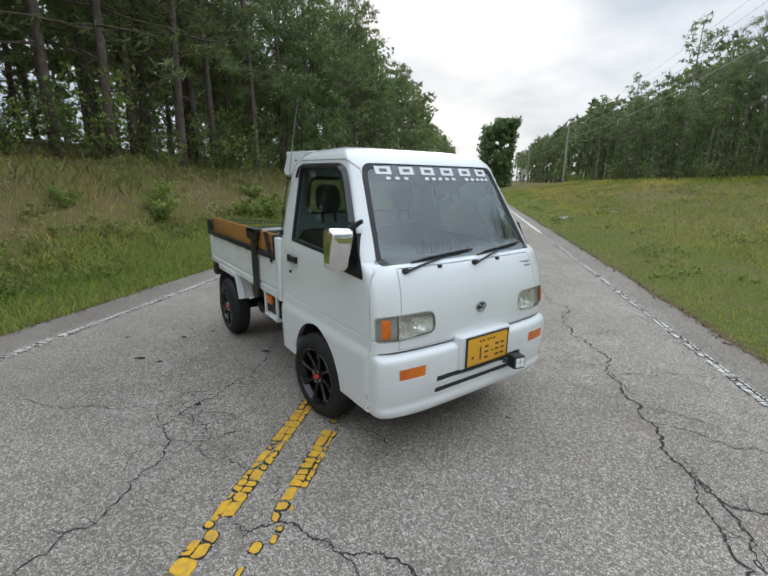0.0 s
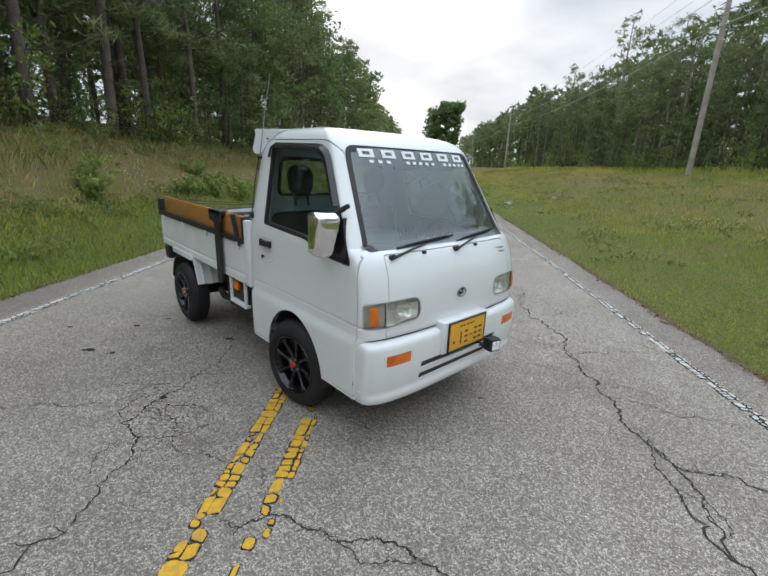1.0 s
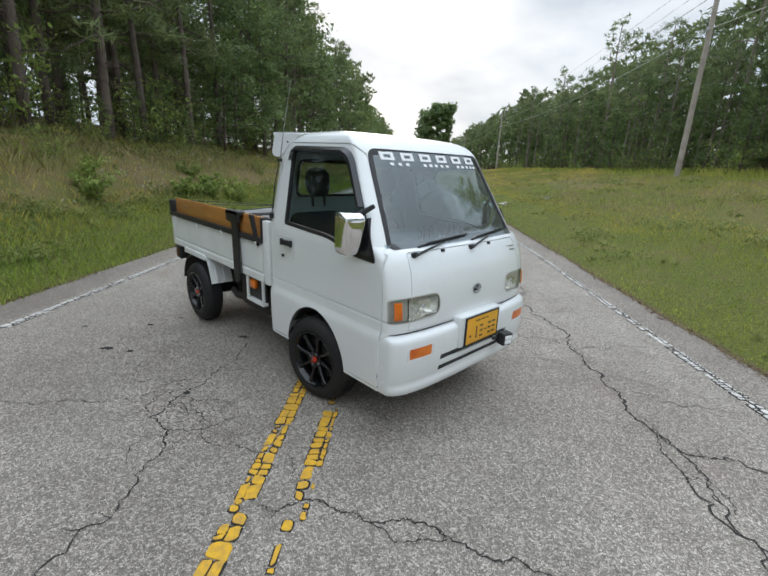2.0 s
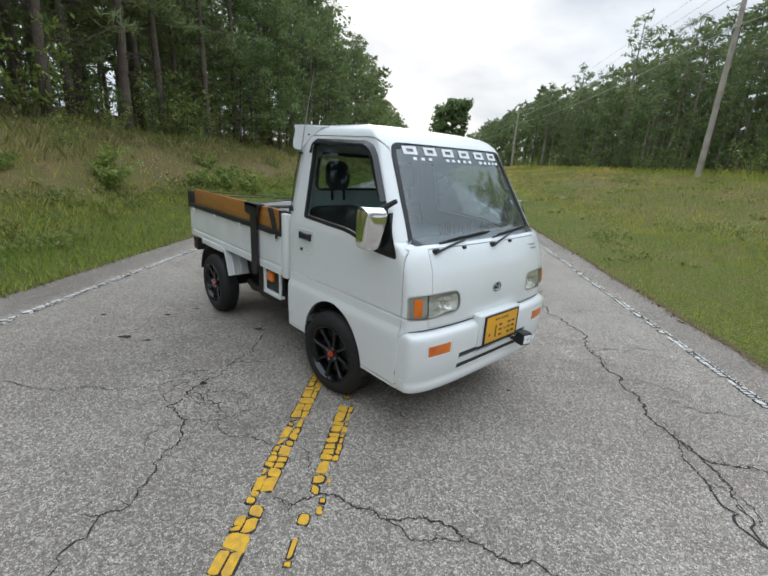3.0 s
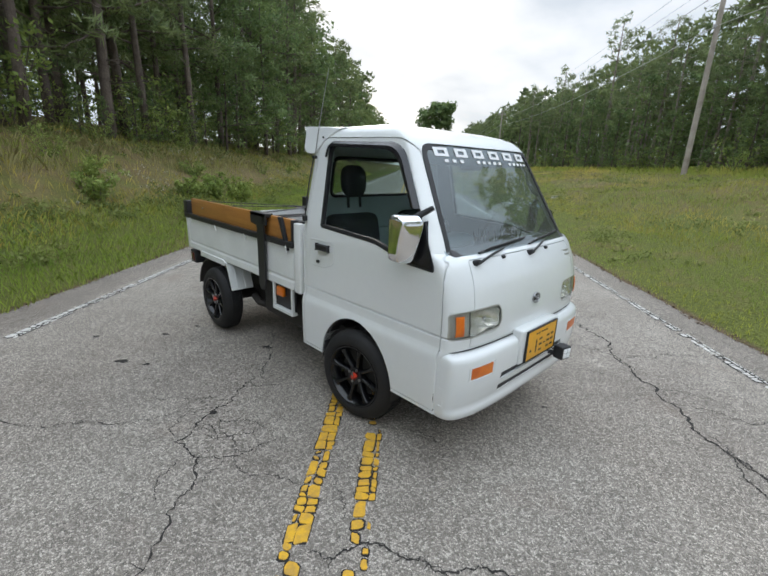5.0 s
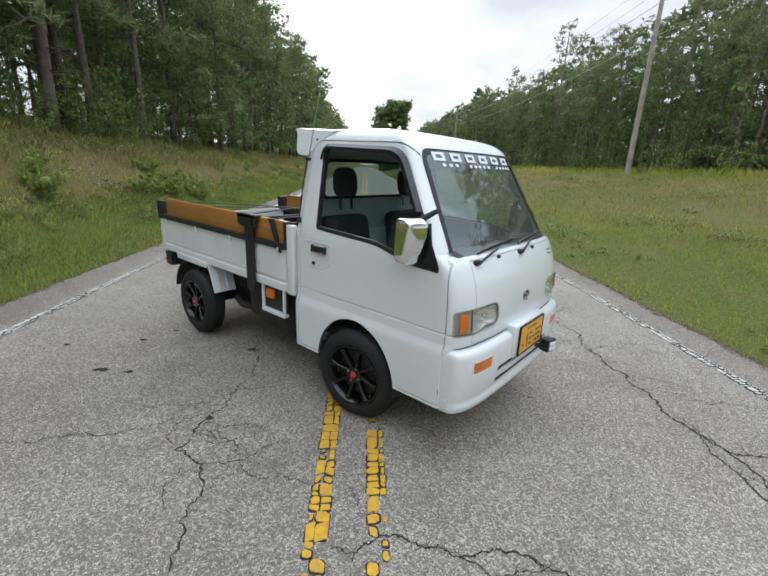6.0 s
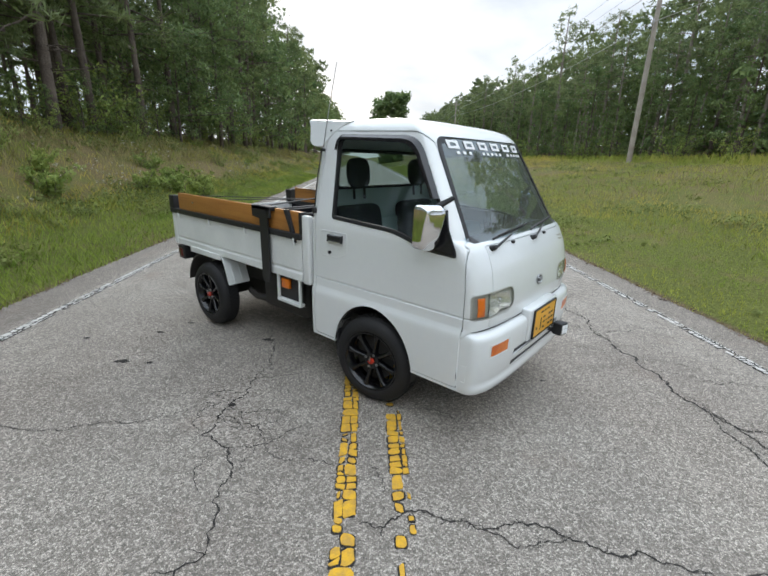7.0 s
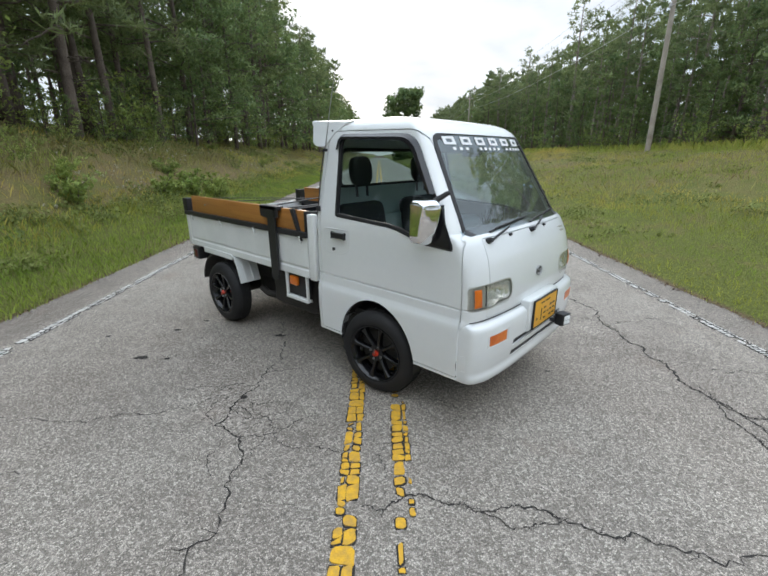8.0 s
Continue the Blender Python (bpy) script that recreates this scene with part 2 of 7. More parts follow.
def leaf_mat(name, dark, light, rough=0.55, through_light=0.25, patch=0.0, even=0.6):
    """Foliage: every leaf its own green, a little light shining through."""
    m = bpy.data.materials.new(name)
    m.use_nodes = True
    n, l = m.node_tree.nodes, m.node_tree.links
    b = n["Principled BSDF"]
    g, o = n.new("ShaderNodeNewGeometry"), n.new("ShaderNodeObjectInfo")
    add = n.new("ShaderNodeMath")
    add.operation = "MULTIPLY_ADD"
    add.inputs[1].default_value = 0.35
    sc = n.new("ShaderNodeMath")
    sc.operation = "MULTIPLY"
    sc.inputs[1].default_value = 0.65
    l.new(g.outputs["Random Per Island"], sc.inputs[0])
    l.new(o.outputs["Random"], add.inputs[0])
    l.new(sc.outputs["Value"], add.inputs[2])
    ramp = n.new("ShaderNodeValToRGB")
    ramp.color_ramp.elements[0].color = (*dark, 1)
    ramp.color_ramp.elements[1].color = (*light, 1)
    if patch:                                     # grass growth differs by place; in crowns it paints lit and shaded clumps
        co, nz, mr, mp = n.new("ShaderNodeTexCoord"), n.new("ShaderNodeTexNoise"), n.new("ShaderNodeMapRange"), n.new("ShaderNodeMix")
        nz.inputs["Scale"].default_value, nz.inputs["Detail"].default_value = patch, 4
        mr.inputs["From Min"].default_value, mr.inputs["From Max"].default_value = (0.36, 0.64) if even <= 0.6 else (0.41, 0.60)
        mp.inputs["Factor"].default_value = even
        st = n.new("ShaderNodeMapping")               # drifts run along the road
        st.inputs["Scale"].default_value = (1.0, 1.0, 1.0) if even <= 0.6 else (1.0, 0.5, 1.0)
        l.new(co.outputs["Object"], st.inputs["Vector"])
        l.new(st.outputs["Vector"], nz.inputs["Vector"])
        l.new(nz.outputs["Fac"], mr.inputs["Value"])
        l.new(add.outputs["Value"], mp.inputs["A"])
        l.new(mr.outputs["Result"], mp.inputs["B"])
        l.new(mp.outputs["Result"], ramp.inputs["Fac"])
    else:
        l.new(add.outputs["Value"], ramp.inputs["Fac"])
    l.new(ramp.outputs["Color"], b.inputs["Base Color"])
    b.inputs["Roughness"].default_value = rough
    b.inputs["Specular IOR Level"].default_value = 0.25
    t = n.new("ShaderNodeBsdfTranslucent")
    l.new(ramp.outputs["Color"], t.inputs["Color"])
    mx = n.new("ShaderNodeMixShader")
    mx.inputs["Fac"].default_value = through_light
    l.new(b.outputs["BSDF"], mx.inputs[1])
    l.new(t.outputs["BSDF"], mx.inputs[2])
    l.new(mx.outputs["Shader"], n["Material Output"].inputs["Surface"])
    return m


def ground_mat():
    """Verge soil and thatch: green and straw patches with bare earth."""
    m = bpy.data.materials.new("verge_soil")
    m.use_nodes = True
    n, l = m.node_tree.nodes, m.node_tree.links
    b = n["Principled BSDF"]
    co = n.new("ShaderNodeTexCoord")
    a, c, f = (n.new("ShaderNodeTexNoise") for _ in range(3))
    for q, s, d in ((a, 0.35, 5), (c, 2.2, 5), (f, 28, 4)):
        q.inputs["Scale"].default_value, q.inputs["Detail"].default_value = s, d
        l.new(co.outputs["Object"], q.inputs["Vector"])
    r1, r2 = n.new("ShaderNodeValToRGB"), n.new("ShaderNodeValToRGB")
    r1.color_ramp.elements[0].position, r1.color_ramp.elements[0].color = 0.38, (0.125, 0.142, 0.039, 1)
    r1.color_ramp.elements[1].position, r1.color_ramp.elements[1].color = 0.60, (0.195, 0.15, 0.078, 1)
    r2.color_ramp.elements[0].position, r2.color_ramp.elements[0].color = 0.35, (0.6, 0.62, 0.6, 1)
    r2.color_ramp.elements[1].position, r2.color_ramp.elements[1].color = 0.7, (1.25, 1.2, 1.1, 1)
    mixf = n.new("ShaderNodeMath")
    mixf.operation = "MULTIPLY_ADD"
    mixf.inputs[1].default_value = 0.5
    sc = n.new("ShaderNodeMath")
    sc.operation = "MULTIPLY"
    sc.inputs[1].default_value = 0.5
    l.new(c.outputs["Fac"], sc.inputs[0])
    l.new(a.outputs["Fac"], mixf.inputs[0])
    l.new(sc.outputs["Value"], mixf.inputs[2])
    sx, gx, ga = n.new("ShaderNodeSeparateXYZ"), n.new("ShaderNodeMapRange"), n.new("ShaderNodeMath")
    gx.inputs["From Min"].default_value, gx.inputs["From Max"].default_value = -5.9, -4.9
    gx.inputs["To Min"].default_value, gx.inputs["To Max"].default_value = 0.02, -0.13
    l.new(co.outputs["Object"], sx.inputs["Vector"])
    l.new(sx.outputs["X"], gx.inputs["Value"])
    l.new(mixf.outputs["Value"], ga.inputs[0])
    l.new(gx.outputs["Result"], ga.inputs[1])
    hx, ha = n.new("ShaderNodeMapRange"), n.new("ShaderNodeMath")   # the meadow is drier away from the road
    hx.inputs["From Min"].default_value, hx.inputs["From Max"].default_value = 5.0, 9.0
    hx.inputs["To Min"].default_value, hx.inputs["To Max"].default_value = 0.0, 0.11
    l.new(sx.outputs["X"], hx.inputs["Value"])
    l.new(ga.outputs["Value"], ha.inputs[0])
    l.new(hx.outputs["Result"], ha.inputs[1])
    l.new(ha.outputs["Value"], r1.inputs["Fac"])
    l.new(f.outputs["Fac"], r2.inputs["Fac"])
    mul = n.new("ShaderNodeMix")
    mul.data_type, mul.blend_type = "RGBA", "MULTIPLY"
    mul.inputs["Factor"].default_value = 1.0
    l.new(r1.outputs["Color"], mul.inputs["A"])
    l.new(r2.outputs["Color"], mul.inputs["B"])
    eb, ed, em = n.new("ShaderNodeMath"), n.new("ShaderNodeMapRange"), n.new("ShaderNodeMix")
    eb.operation, em.data_type = "ABSOLUTE", "RGBA"
    ed.inputs["From Min"].default_value, ed.inputs["From Max"].default_value = 3.50, 3.64
    ed.inputs["To Min"].default_value, ed.inputs["To Max"].default_value = 1.0, 0.0
    em.inputs["B"].default_value = (0.125, 0.088, 0.062, 1)
    l.new(sx.outputs["X"], eb.inputs[0])
    l.new(eb.outputs["Value"], ed.inputs["Value"])
    l.new(ed.outputs["Result"], em.inputs["Factor"])
    l.new(mul.outputs["Result"], em.inputs["A"])
    l.new(em.outputs["Result"], b.inputs["Base Color"])
    b.inputs["Roughness"].default_value = 0.95
    b.inputs["Specular IOR Level"].default_value = 0.1
    bp = n.new("ShaderNodeBump")
    bp.inputs["Strength"].default_value, bp.inputs["Distance"].default_value = 0.8, 0.05
    l.new(f.outputs["Fac"], bp.inputs["Height"])
    l.new(bp.outputs["Normal"], b.inputs["Normal"])
    return m


WHITE = surf("white_car_paint", (0.75, 0.768, 0.765), 0.34, 0.02, 1.3, 25, 0.0, coat=1.0, second=(0.715, 0.735, 0.735))
BED_WHITE = surf("white_bed_paint", (0.76, 0.775, 0.765), 0.42, 0.04, 3, 40, 0.05, coat=0.2, second=(0.68, 0.70, 0.69))
BLACK_TRIM = surf("black_plastic", (0.018, 0.018, 0.02), 0.5, 0.15, 6, 120, 0.1)
BLACK_GLOSS = surf("black_gloss", (0.012, 0.012, 0.014), 0.25, 0.1, 5, 80, 0.0)
TARP = surf("tarpaulin_cloth", (0.012, 0.013, 0.016), 0.95, 0.2, 9, 90, 0.4)
TARP.node_tree.nodes["Principled BSDF"].inputs["Specular IOR Level"].default_value = 0.08
UNDER = surf("underbody_black", (0.022, 0.021, 0.02), 0.75, 0.25, 4, 60, 0.3, second=(0.035, 0.03, 0.026))
TYRE = surf("tyre_rubber", (0.014, 0.014, 0.015), 0.66, 0.15, 5, 90, 0.25, second=(0.021, 0.02, 0.02), spec=0.3)
RIM = surf("gloss_black_wheel", (0.006, 0.006, 0.007), 0.14, 0.12, 6, 70, 0.0)
CHROME = surf("chrome", (0.86, 0.86, 0.87), 0.045, 0.01, 2, 30, 0.0, metal=1.0)
STEEL = surf("dull_steel", (0.45, 0.45, 0.46), 0.35, 0.1, 6, 60, 0.1, metal=1.0)
RED = surf("red_enamel", (0.55, 0.045, 0.02), 0.3, 0.05, 9, 60, 0.0)
ORANGE = surf("amber_plastic", (0.74, 0.185, 0.008), 0.3, 0.14, 14, 90, 0.3, coat=0.4, second=(0.60, 0.11, 0.004))
LENS = glass_mat("clear_lens", (0.96, 0.96, 0.94), 0.03, 0.9, 0.05)
REFLECTOR = surf("lamp_reflector", (0.90, 0.885, 0.83), 0.2, 0.06, 14, 40, 0.25, metal=0.85, coat=0.5)
LAMP_BACK = surf("lamp_housing_grey", (0.44, 0.43, 0.385), 0.4, 0.08, 8, 60, 0.1)
GLASS = glass_mat("windscreen_glass", (0.36, 0.46, 0.50), 0.01, 2.1, 0.05)
DARK_GLASS = glass_mat("side_glass", (0.74, 0.83, 0.81), 0.01, 0.8)
REAR_GLASS = glass_mat("rear_glass", (0.42, 0.49, 0.48), 0.01, 0.3)
SMOKE = surf("smoked_acrylic", (0.016, 0.015, 0.018), 0.16, 0.05, 4, 40, 0.0, coat=0.15)
WOOD = None
YELLOW_PLATE = surf("yellow_plate", (0.80, 0.40, 0.03), 0.38, 0.04, 7, 60, 0.0)
PLATE_INK = surf("dark_green_ink", (0.03, 0.035, 0.03), 0.5, 0.05, 7, 60, 0.0)
DECAL = surf("white_vinyl", (0.82, 0.84, 0.85), 0.4, 0.03, 5, 50, 0.0)
SEAT_CLOTH = surf("charcoal_seat_cloth", (0.040, 0.046, 0.052), 0.9, 0.2, 5, 180, 0.3)
CAB_TRIM = surf("grey_green_cab_trim", (0.58, 0.69, 0.67), 0.6, 0.06, 4, 80, 0.1)
DASH = surf("grey_green_dash", (0.25, 0.285, 0.285), 0.7, 0.1, 5, 120, 0.2)
STRIP_FILM = surf("tinted_film", (0.045, 0.05, 0.055), 0.5, 0.05, 4, 40, 0.0)
STRAP = surf("black_webbing", (0.02, 0.021, 0.024), 0.8, 0.2, 10, 260, 0.3)
ASPHALT = asphalt_mat()
CRACK = surf("tar_crack", (0.032, 0.028, 0.025), 0.9, 0.3, 12, 90, 0.4)
YELLOW_PAINT = surf("worn_yellow_paint", (0.68, 0.385, 0.022), 0.75, 0.24, 30, 150, 0.6, second=(0.47, 0.275, 0.05))
WHITE_PAINT = surf("worn_white_paint", (0.60, 0.58, 0.54), 0.75, 0.2, 22, 120, 0.5, second=(0.46, 0.45, 0.43))
SOIL = ground_mat()
GRASS = leaf_mat("verge_grass", (0.245, 0.325, 0.054), (0.59, 0.475, 0.125), 0.9, 0.5, 0.30, 0.85)
LIME = leaf_mat("roadside_grass", (0.24, 0.345, 0.052), (0.47, 0.465, 0.09), 0.9, 0.5, 0.6, 0.75)
LUSH = leaf_mat("lush_grass", (0.19, 0.295, 0.045), (0.35, 0.42, 0.08), 0.9, 0.5, 0.8, 0.75)
STRAW = leaf_mat("seeding_grass", (0.29, 0.26, 0.11), (0.44, 0.39, 0.18), 0.9, 0.5, 0.8)
PINE = leaf_mat("pine_needles", (0.085, 0.125, 0.055), (0.29, 0.345, 0.13), 0.6, 0.5, 0.75)
LEAF = leaf_mat("broad_leaves", (0.085, 0.145, 0.06), (0.26, 0.34, 0.115), 0.55, 0.45, 0.75)
# PINE's green lifted paler and bluer, painting haze into the right wood
SLIM = leaf_mat("hazed_pine_needles", (0.095, 0.14, 0.068), (0.29, 0.345, 0.14), 0.6, 0.5, 0.7)
SHRUB = leaf_mat("shrub_leaves", (0.19, 0.285, 0.07), (0.41, 0.47, 0.13), 0.6, 0.45)
WEED = leaf_mat("bank_weed_leaves", (0.15, 0.205, 0.06), (0.32, 0.345, 0.11), 0.7, 0.4, 0.7)
DEAD_LEAF = leaf_mat("dead_leaves", (0.06, 0.04, 0.028), (0.24, 0.155, 0.095), 0.9, 0.1)
SEED_HEAD = leaf_mat("pale_seed_heads", (0.42, 0.38, 0.27), (0.66, 0.63, 0.54), 0.9, 0.4)
BARK = surf("pine_bark", (0.165, 0.13, 0.108), 0.95, 0.3, 3, 22, 0.9, second=(0.08, 0.06, 0.05), depth=0.03)
PALE_BARK = surf("pale_pine_bark", (0.30, 0.26, 0.22), 0.95, 0.25, 3, 22, 0.9, second=(0.17, 0.135, 0.11), depth=0.03)
POLE_WOOD = surf("weathered_pole", (0.42, 0.375, 0.325), 0.9, 0.2, 2, 30, 0.5, second=(0.28, 0.24, 0.20), depth=0.01)
WIRE = surf("wire", (0.50, 0.50, 0.50), 0.45, 0.1, 3, 30, 0.0)
LITTER = surf("pale_litter", (0.42, 0.40, 0.37), 0.8, 0.15, 9, 60, 0.2)


def wood_mat():
    """Varnished deal with long grain along y."""
    m = surf("varnished_board", (0.42, 0.185, 0.045), 0.38, 0.1, 2, 60, 0.15, coat=0.3, second=(0.30, 0.12, 0.03))
    n, l = m.node_tree.nodes, m.node_tree.links
    co = n.new("ShaderNodeTexCoord")
    mp = n.new("ShaderNodeMapping")
    mp.inputs["Scale"].default_value = (14, 1.1, 16)
    gr = n.new("ShaderNodeTexNoise")
    gr.inputs["Scale"].default_value, gr.inputs["Detail"].default_value, gr.inputs["Distortion"].default_value = 1.6, 6, 0.8
    l.new(co.outputs["Object"], mp.inputs["Vector"])
    l.new(mp.outputs["Vector"], gr.inputs["Vector"])
    for q in [q for q in n if q.bl_idname == "ShaderNodeValToRGB"]:
        l.new(gr.outputs["Fac"], q.inputs["Fac"])
    return m


WOOD = wood_mat()


# ---- building helpers ----
def part(name, bm, material, parent=None, label="", smooth=35):
    """Links a bmesh as one mesh object, under a thing or a part."""
    me = bpy.data.meshes.new(name)
    bm.to_mesh(me)
    bm.free()
    return part_mesh(name, me, material, parent, label, smooth)


def part_mesh(name, me, material, parent=None, label="", smooth=35):
    me.materials.clear()
    me.materials.append(material)
    if smooth:
        me.shade_smooth()
        me.set_sharp_from_angle(angle=radians(smooth))
    ob = new(name, me)
    if parent:
        ob.parent = parent
    if label:
        tagged(ob, label)
    return ob


def box(bm, x0, x1, y0, y1, z0, z1, bevel=0.0, m=None):
    vs = bmesh.ops.create_cube(bm, size=1.0)["verts"]
    for v in vs:
        v.co = Vector(((x0 + x1) / 2 + v.co.x * (x1 - x0), (y0 + y1) / 2 + v.co.y * (y1 - y0), (z0 + z1) / 2 + v.co.z * (z1 - z0)))
    if bevel:
        es = list({e for v in vs for e in v.link_edges})
        r = bmesh.ops.bevel(bm, geom=es, offset=bevel, segments=3, affect="EDGES", profile=0.5)
        vs = list({v for f in r["faces"] for v in f.verts} | {v for v in vs if v.is_valid})
    if m is not None:
        bmesh.ops.transform(bm, matrix=m, verts=vs)
    return vs


def boxed(*a, **k):
    bm = bmesh.new()
    box(bm, *a, **k)
    return bm


def tube(bm, pts, r, n=8, closed=False, r_end=None):
    """A round bar along points."""
    pts = [Vector(p) for p in pts]
    rings = []
    cnt = len(pts)
    for i, p in enumerate(pts):
        a = pts[(i - 1) % cnt] if (i > 0 or closed) else p
        b = pts[(i + 1) % cnt] if (i < cnt - 1 or closed) else p
        d = (b - a).normalized()
        up = Vector((0, 0, 1)) if abs(d.z) < 0.9 else Vector((1, 0, 0))
        s = d.cross(up).normalized()
        u = s.cross(d)
        rr = r if r_end is None else r + (r_end - r) * i / (cnt - 1)
        rings.append([bm.verts.new(p + (s * math.cos(2 * math.pi * k / n) + u * math.sin(2 * math.pi * k / n)) * rr) for k in range(n)])
    m = cnt if closed else cnt - 1
    for i in range(m):
        A, B = rings[i], rings[(i + 1) % cnt]
        for k in range(n):
            bm.faces.new((A[k], A[(k + 1) % n], B[(k + 1) % n], B[k]))
    if not closed:
        bm.faces.new(rings[0][::-1])
        bm.faces.new(rings[-1])


def fillet(poly, r, n=5):
    """A 2D outline with rounded corners; r: one radius or one for each corner."""
    out = []
    k = len(poly)
    for i in range(k):
        p, a, b = Vector(poly[i]), Vector(poly[i - 1]), Vector(poly[(i + 1) % k])
        rr = r[i] if isinstance(r, (list, tuple)) else r
        da, db = (a - p), (b - p)
        rr = min(rr, da.length * 0.49, db.length * 0.49)
        if rr < 1e-4:
            out.append(tuple(p))
            continue
        A, B = p + da.normalized() * rr, p + db.normalized() * rr
        for j in range(n + 1):
            t = j / n
            out.append(tuple(A * (1 - t) ** 2 + p * 2 * t * (1 - t) + B * t * t))
    return out


def prism(bm, poly, axis, a, b):
    """The 2D outline pushed along an axis: x takes (y, z), y takes (x, z), z takes (x, y)."""
    def P(q, w):
        return {"x": (w, q[0], q[1]), "y": (q[0], w, q[1]), "z": (q[0], q[1], w)}[axis]
    A = [bm.verts.new(P(q, a)) for q in poly]
    B = [bm.verts.new(P(q, b)) for q in poly]
    fs = [bm.faces.new(A), bm.faces.new(B)]
    for i in range(len(poly)):
        j = (i + 1) % len(poly)
        fs.append(bm.faces.new((A[i], A[j], B[j], B[i])))
    bmesh.ops.recalc_face_normals(bm, faces=fs)


def prismed(poly, axis, a, b):
    bm = bmesh.new()
    prism(bm, poly, axis, a, b)
    return bm


def to_mesh(bm):
    me = bpy.data.meshes.new("shape")
    bm.to_mesh(me)
    bm.free()
    return me


def carve(me, bm_cut, op="DIFFERENCE"):
    """A mesh with the cutter taken away from it, or shared with it."""
    a, c = new("shape", me), new("cutter", to_mesh(bm_cut))
    md = a.modifiers.new("cut", "BOOLEAN")
    md.object, md.operation, md.solver = c, op, "EXACT"
    dg = bpy.context.evaluated_depsgraph_get()
    dg.update()
    out = bpy.data.meshes.new_from_object(a.evaluated_get(dg))
    old = c.data
    bpy.data.objects.remove(a)
    bpy.data.objects.remove(c)
    bpy.data.meshes.remove(old)
    return out


def lathe(bm, prof, n=40):
    """A profile of (offset along the axle, radius) spun round the x axis."""
    rings = [[bm.verts.new((o, r * math.cos(2 * math.pi * k / n), r * math.sin(2 * math.pi * k / n))) for k in range(n)] for o, r in prof]
    for A, B in zip(rings, rings[1:]):
        for k in range(n):
            bm.faces.new((A[k], A[(k + 1) % n], B[(k + 1) % n], B[k]))
    return rings


def thing(name, m, label, category, group="", kind=""):
    ob = new(name)
    ob.matrix_world = m
    ob.empty_display_size = 0.2
    return tagged(ob, label, category, group, kind)


def raw_mesh(name, verts, faces, material, smooth=False):
    """A mesh from arrays; faces all with the same number of corners."""
    me = bpy.data.meshes.new(name)
    verts, faces = np.asarray(verts, np.float32), np.asarray(faces, np.int32)
    k = faces.shape[1]
    me.vertices.add(len(verts))
    me.vertices.foreach_set("co", verts.ravel())
    me.loops.add(faces.size)
    me.loops.foreach_set("vertex_index", faces.ravel())
    me.polygons.add(len(faces))
    me.polygons.foreach_set("loop_start", np.arange(0, faces.size, k, dtype=np.int32))
    me.update(calc_edges=True)
    me.validate()
    me.materials.append(material)
    if smooth:
        me.shade_smooth()
    return me


# the road's own frame: x across to the right of the centre line, y along it
ROAD = pose(-0.698, 0.757, 0, 0, 0, 42.7 - 90)


# ---- ground, road and markings ----
RIGHT = ((3.4, -0.05), (3.7, -0.02), (5.0, 0.10), (7.0, 0.42), (10.0, 0.98), (14.0, 1.62), (18.0, 1.80), (22.0, 2.0), (30.0, 3.3), (45.0, 5.0), (500.0, 6.0))
LEFT = ((3.4, -0.05), (3.7, -0.02), (4.6, 0.14), (5.8, 0.62), (7.0, 1.22), (8.6, 1.90), (11.0, 2.32), (17.0, 2.95), (26.0, 3.9), (45.0, 5.2), (500.0, 6.0))


def ground_z(a, b):
    """The verge's height at a across and b along the road."""
    if abs(a) < 3.45:
        return -0.05
    t = RIGHT if a > 0 else LEFT
    z = float(np.interp(abs(a), [q[0] for q in t], [q[1] for q in t]))
    s = min(1.0, max(0.0, (abs(a) - 3.9) / 2.5))
    return z + s * (0.10 * noise.noise(Vector((a * 0.5, b * 0.4, 0))) + 0.05 * noise.noise(Vector((a * 1.9, b * 1.9, 3))))


def ground():
    aa = [-600, -300, -120, -60, -40, -30, -24, -20, -17, -15] + [-13.5 + 0.45 * i for i in range(22)] + [-3.5, 3.4] + [3.8 + 0.5 * i for i in range(32)] + [21, 24, 30, 40, 60, 120, 300, 600]
    bb = [-600, -250, -120, -80, -60, -45, -35, -27, -20, -15, -11, -8, -5.5, -3.5, -2] + [-1 + 0.5 * i for i in range(70)] + [35 + 1.5 * i for i in range(20)] + [68, 75, 84, 95, 110, 130, 160, 200, 300, 450, 700]
    verts = [(a, b, ground_z(a, b)) for b in bb for a in aa]
    k = len(aa)
    faces = [(i + j * k, i + 1 + j * k, i + 1 + (j + 1) * k, i + (j + 1) * k) for j in range(len(bb) - 1) for i in range(k - 1)]
    ob = new("ground", raw_mesh("ground", verts, faces, SOIL, True))
    ob.matrix_world = ROAD
    tagged(ob, "grassy soil verge rising to woods on both sides", "ground", kind="structure")


ground()


def edge_a(side, b):
    """The ragged edge of the tarmac."""
    w = 0.05 * noise.noise(Vector((b * 0.7, side * 9.0, 0))) + 0.03 * noise.noise(Vector((b * 3.1, side * 5.0, 2)))
    return 3.45 + w if side > 0 else -3.51 - w


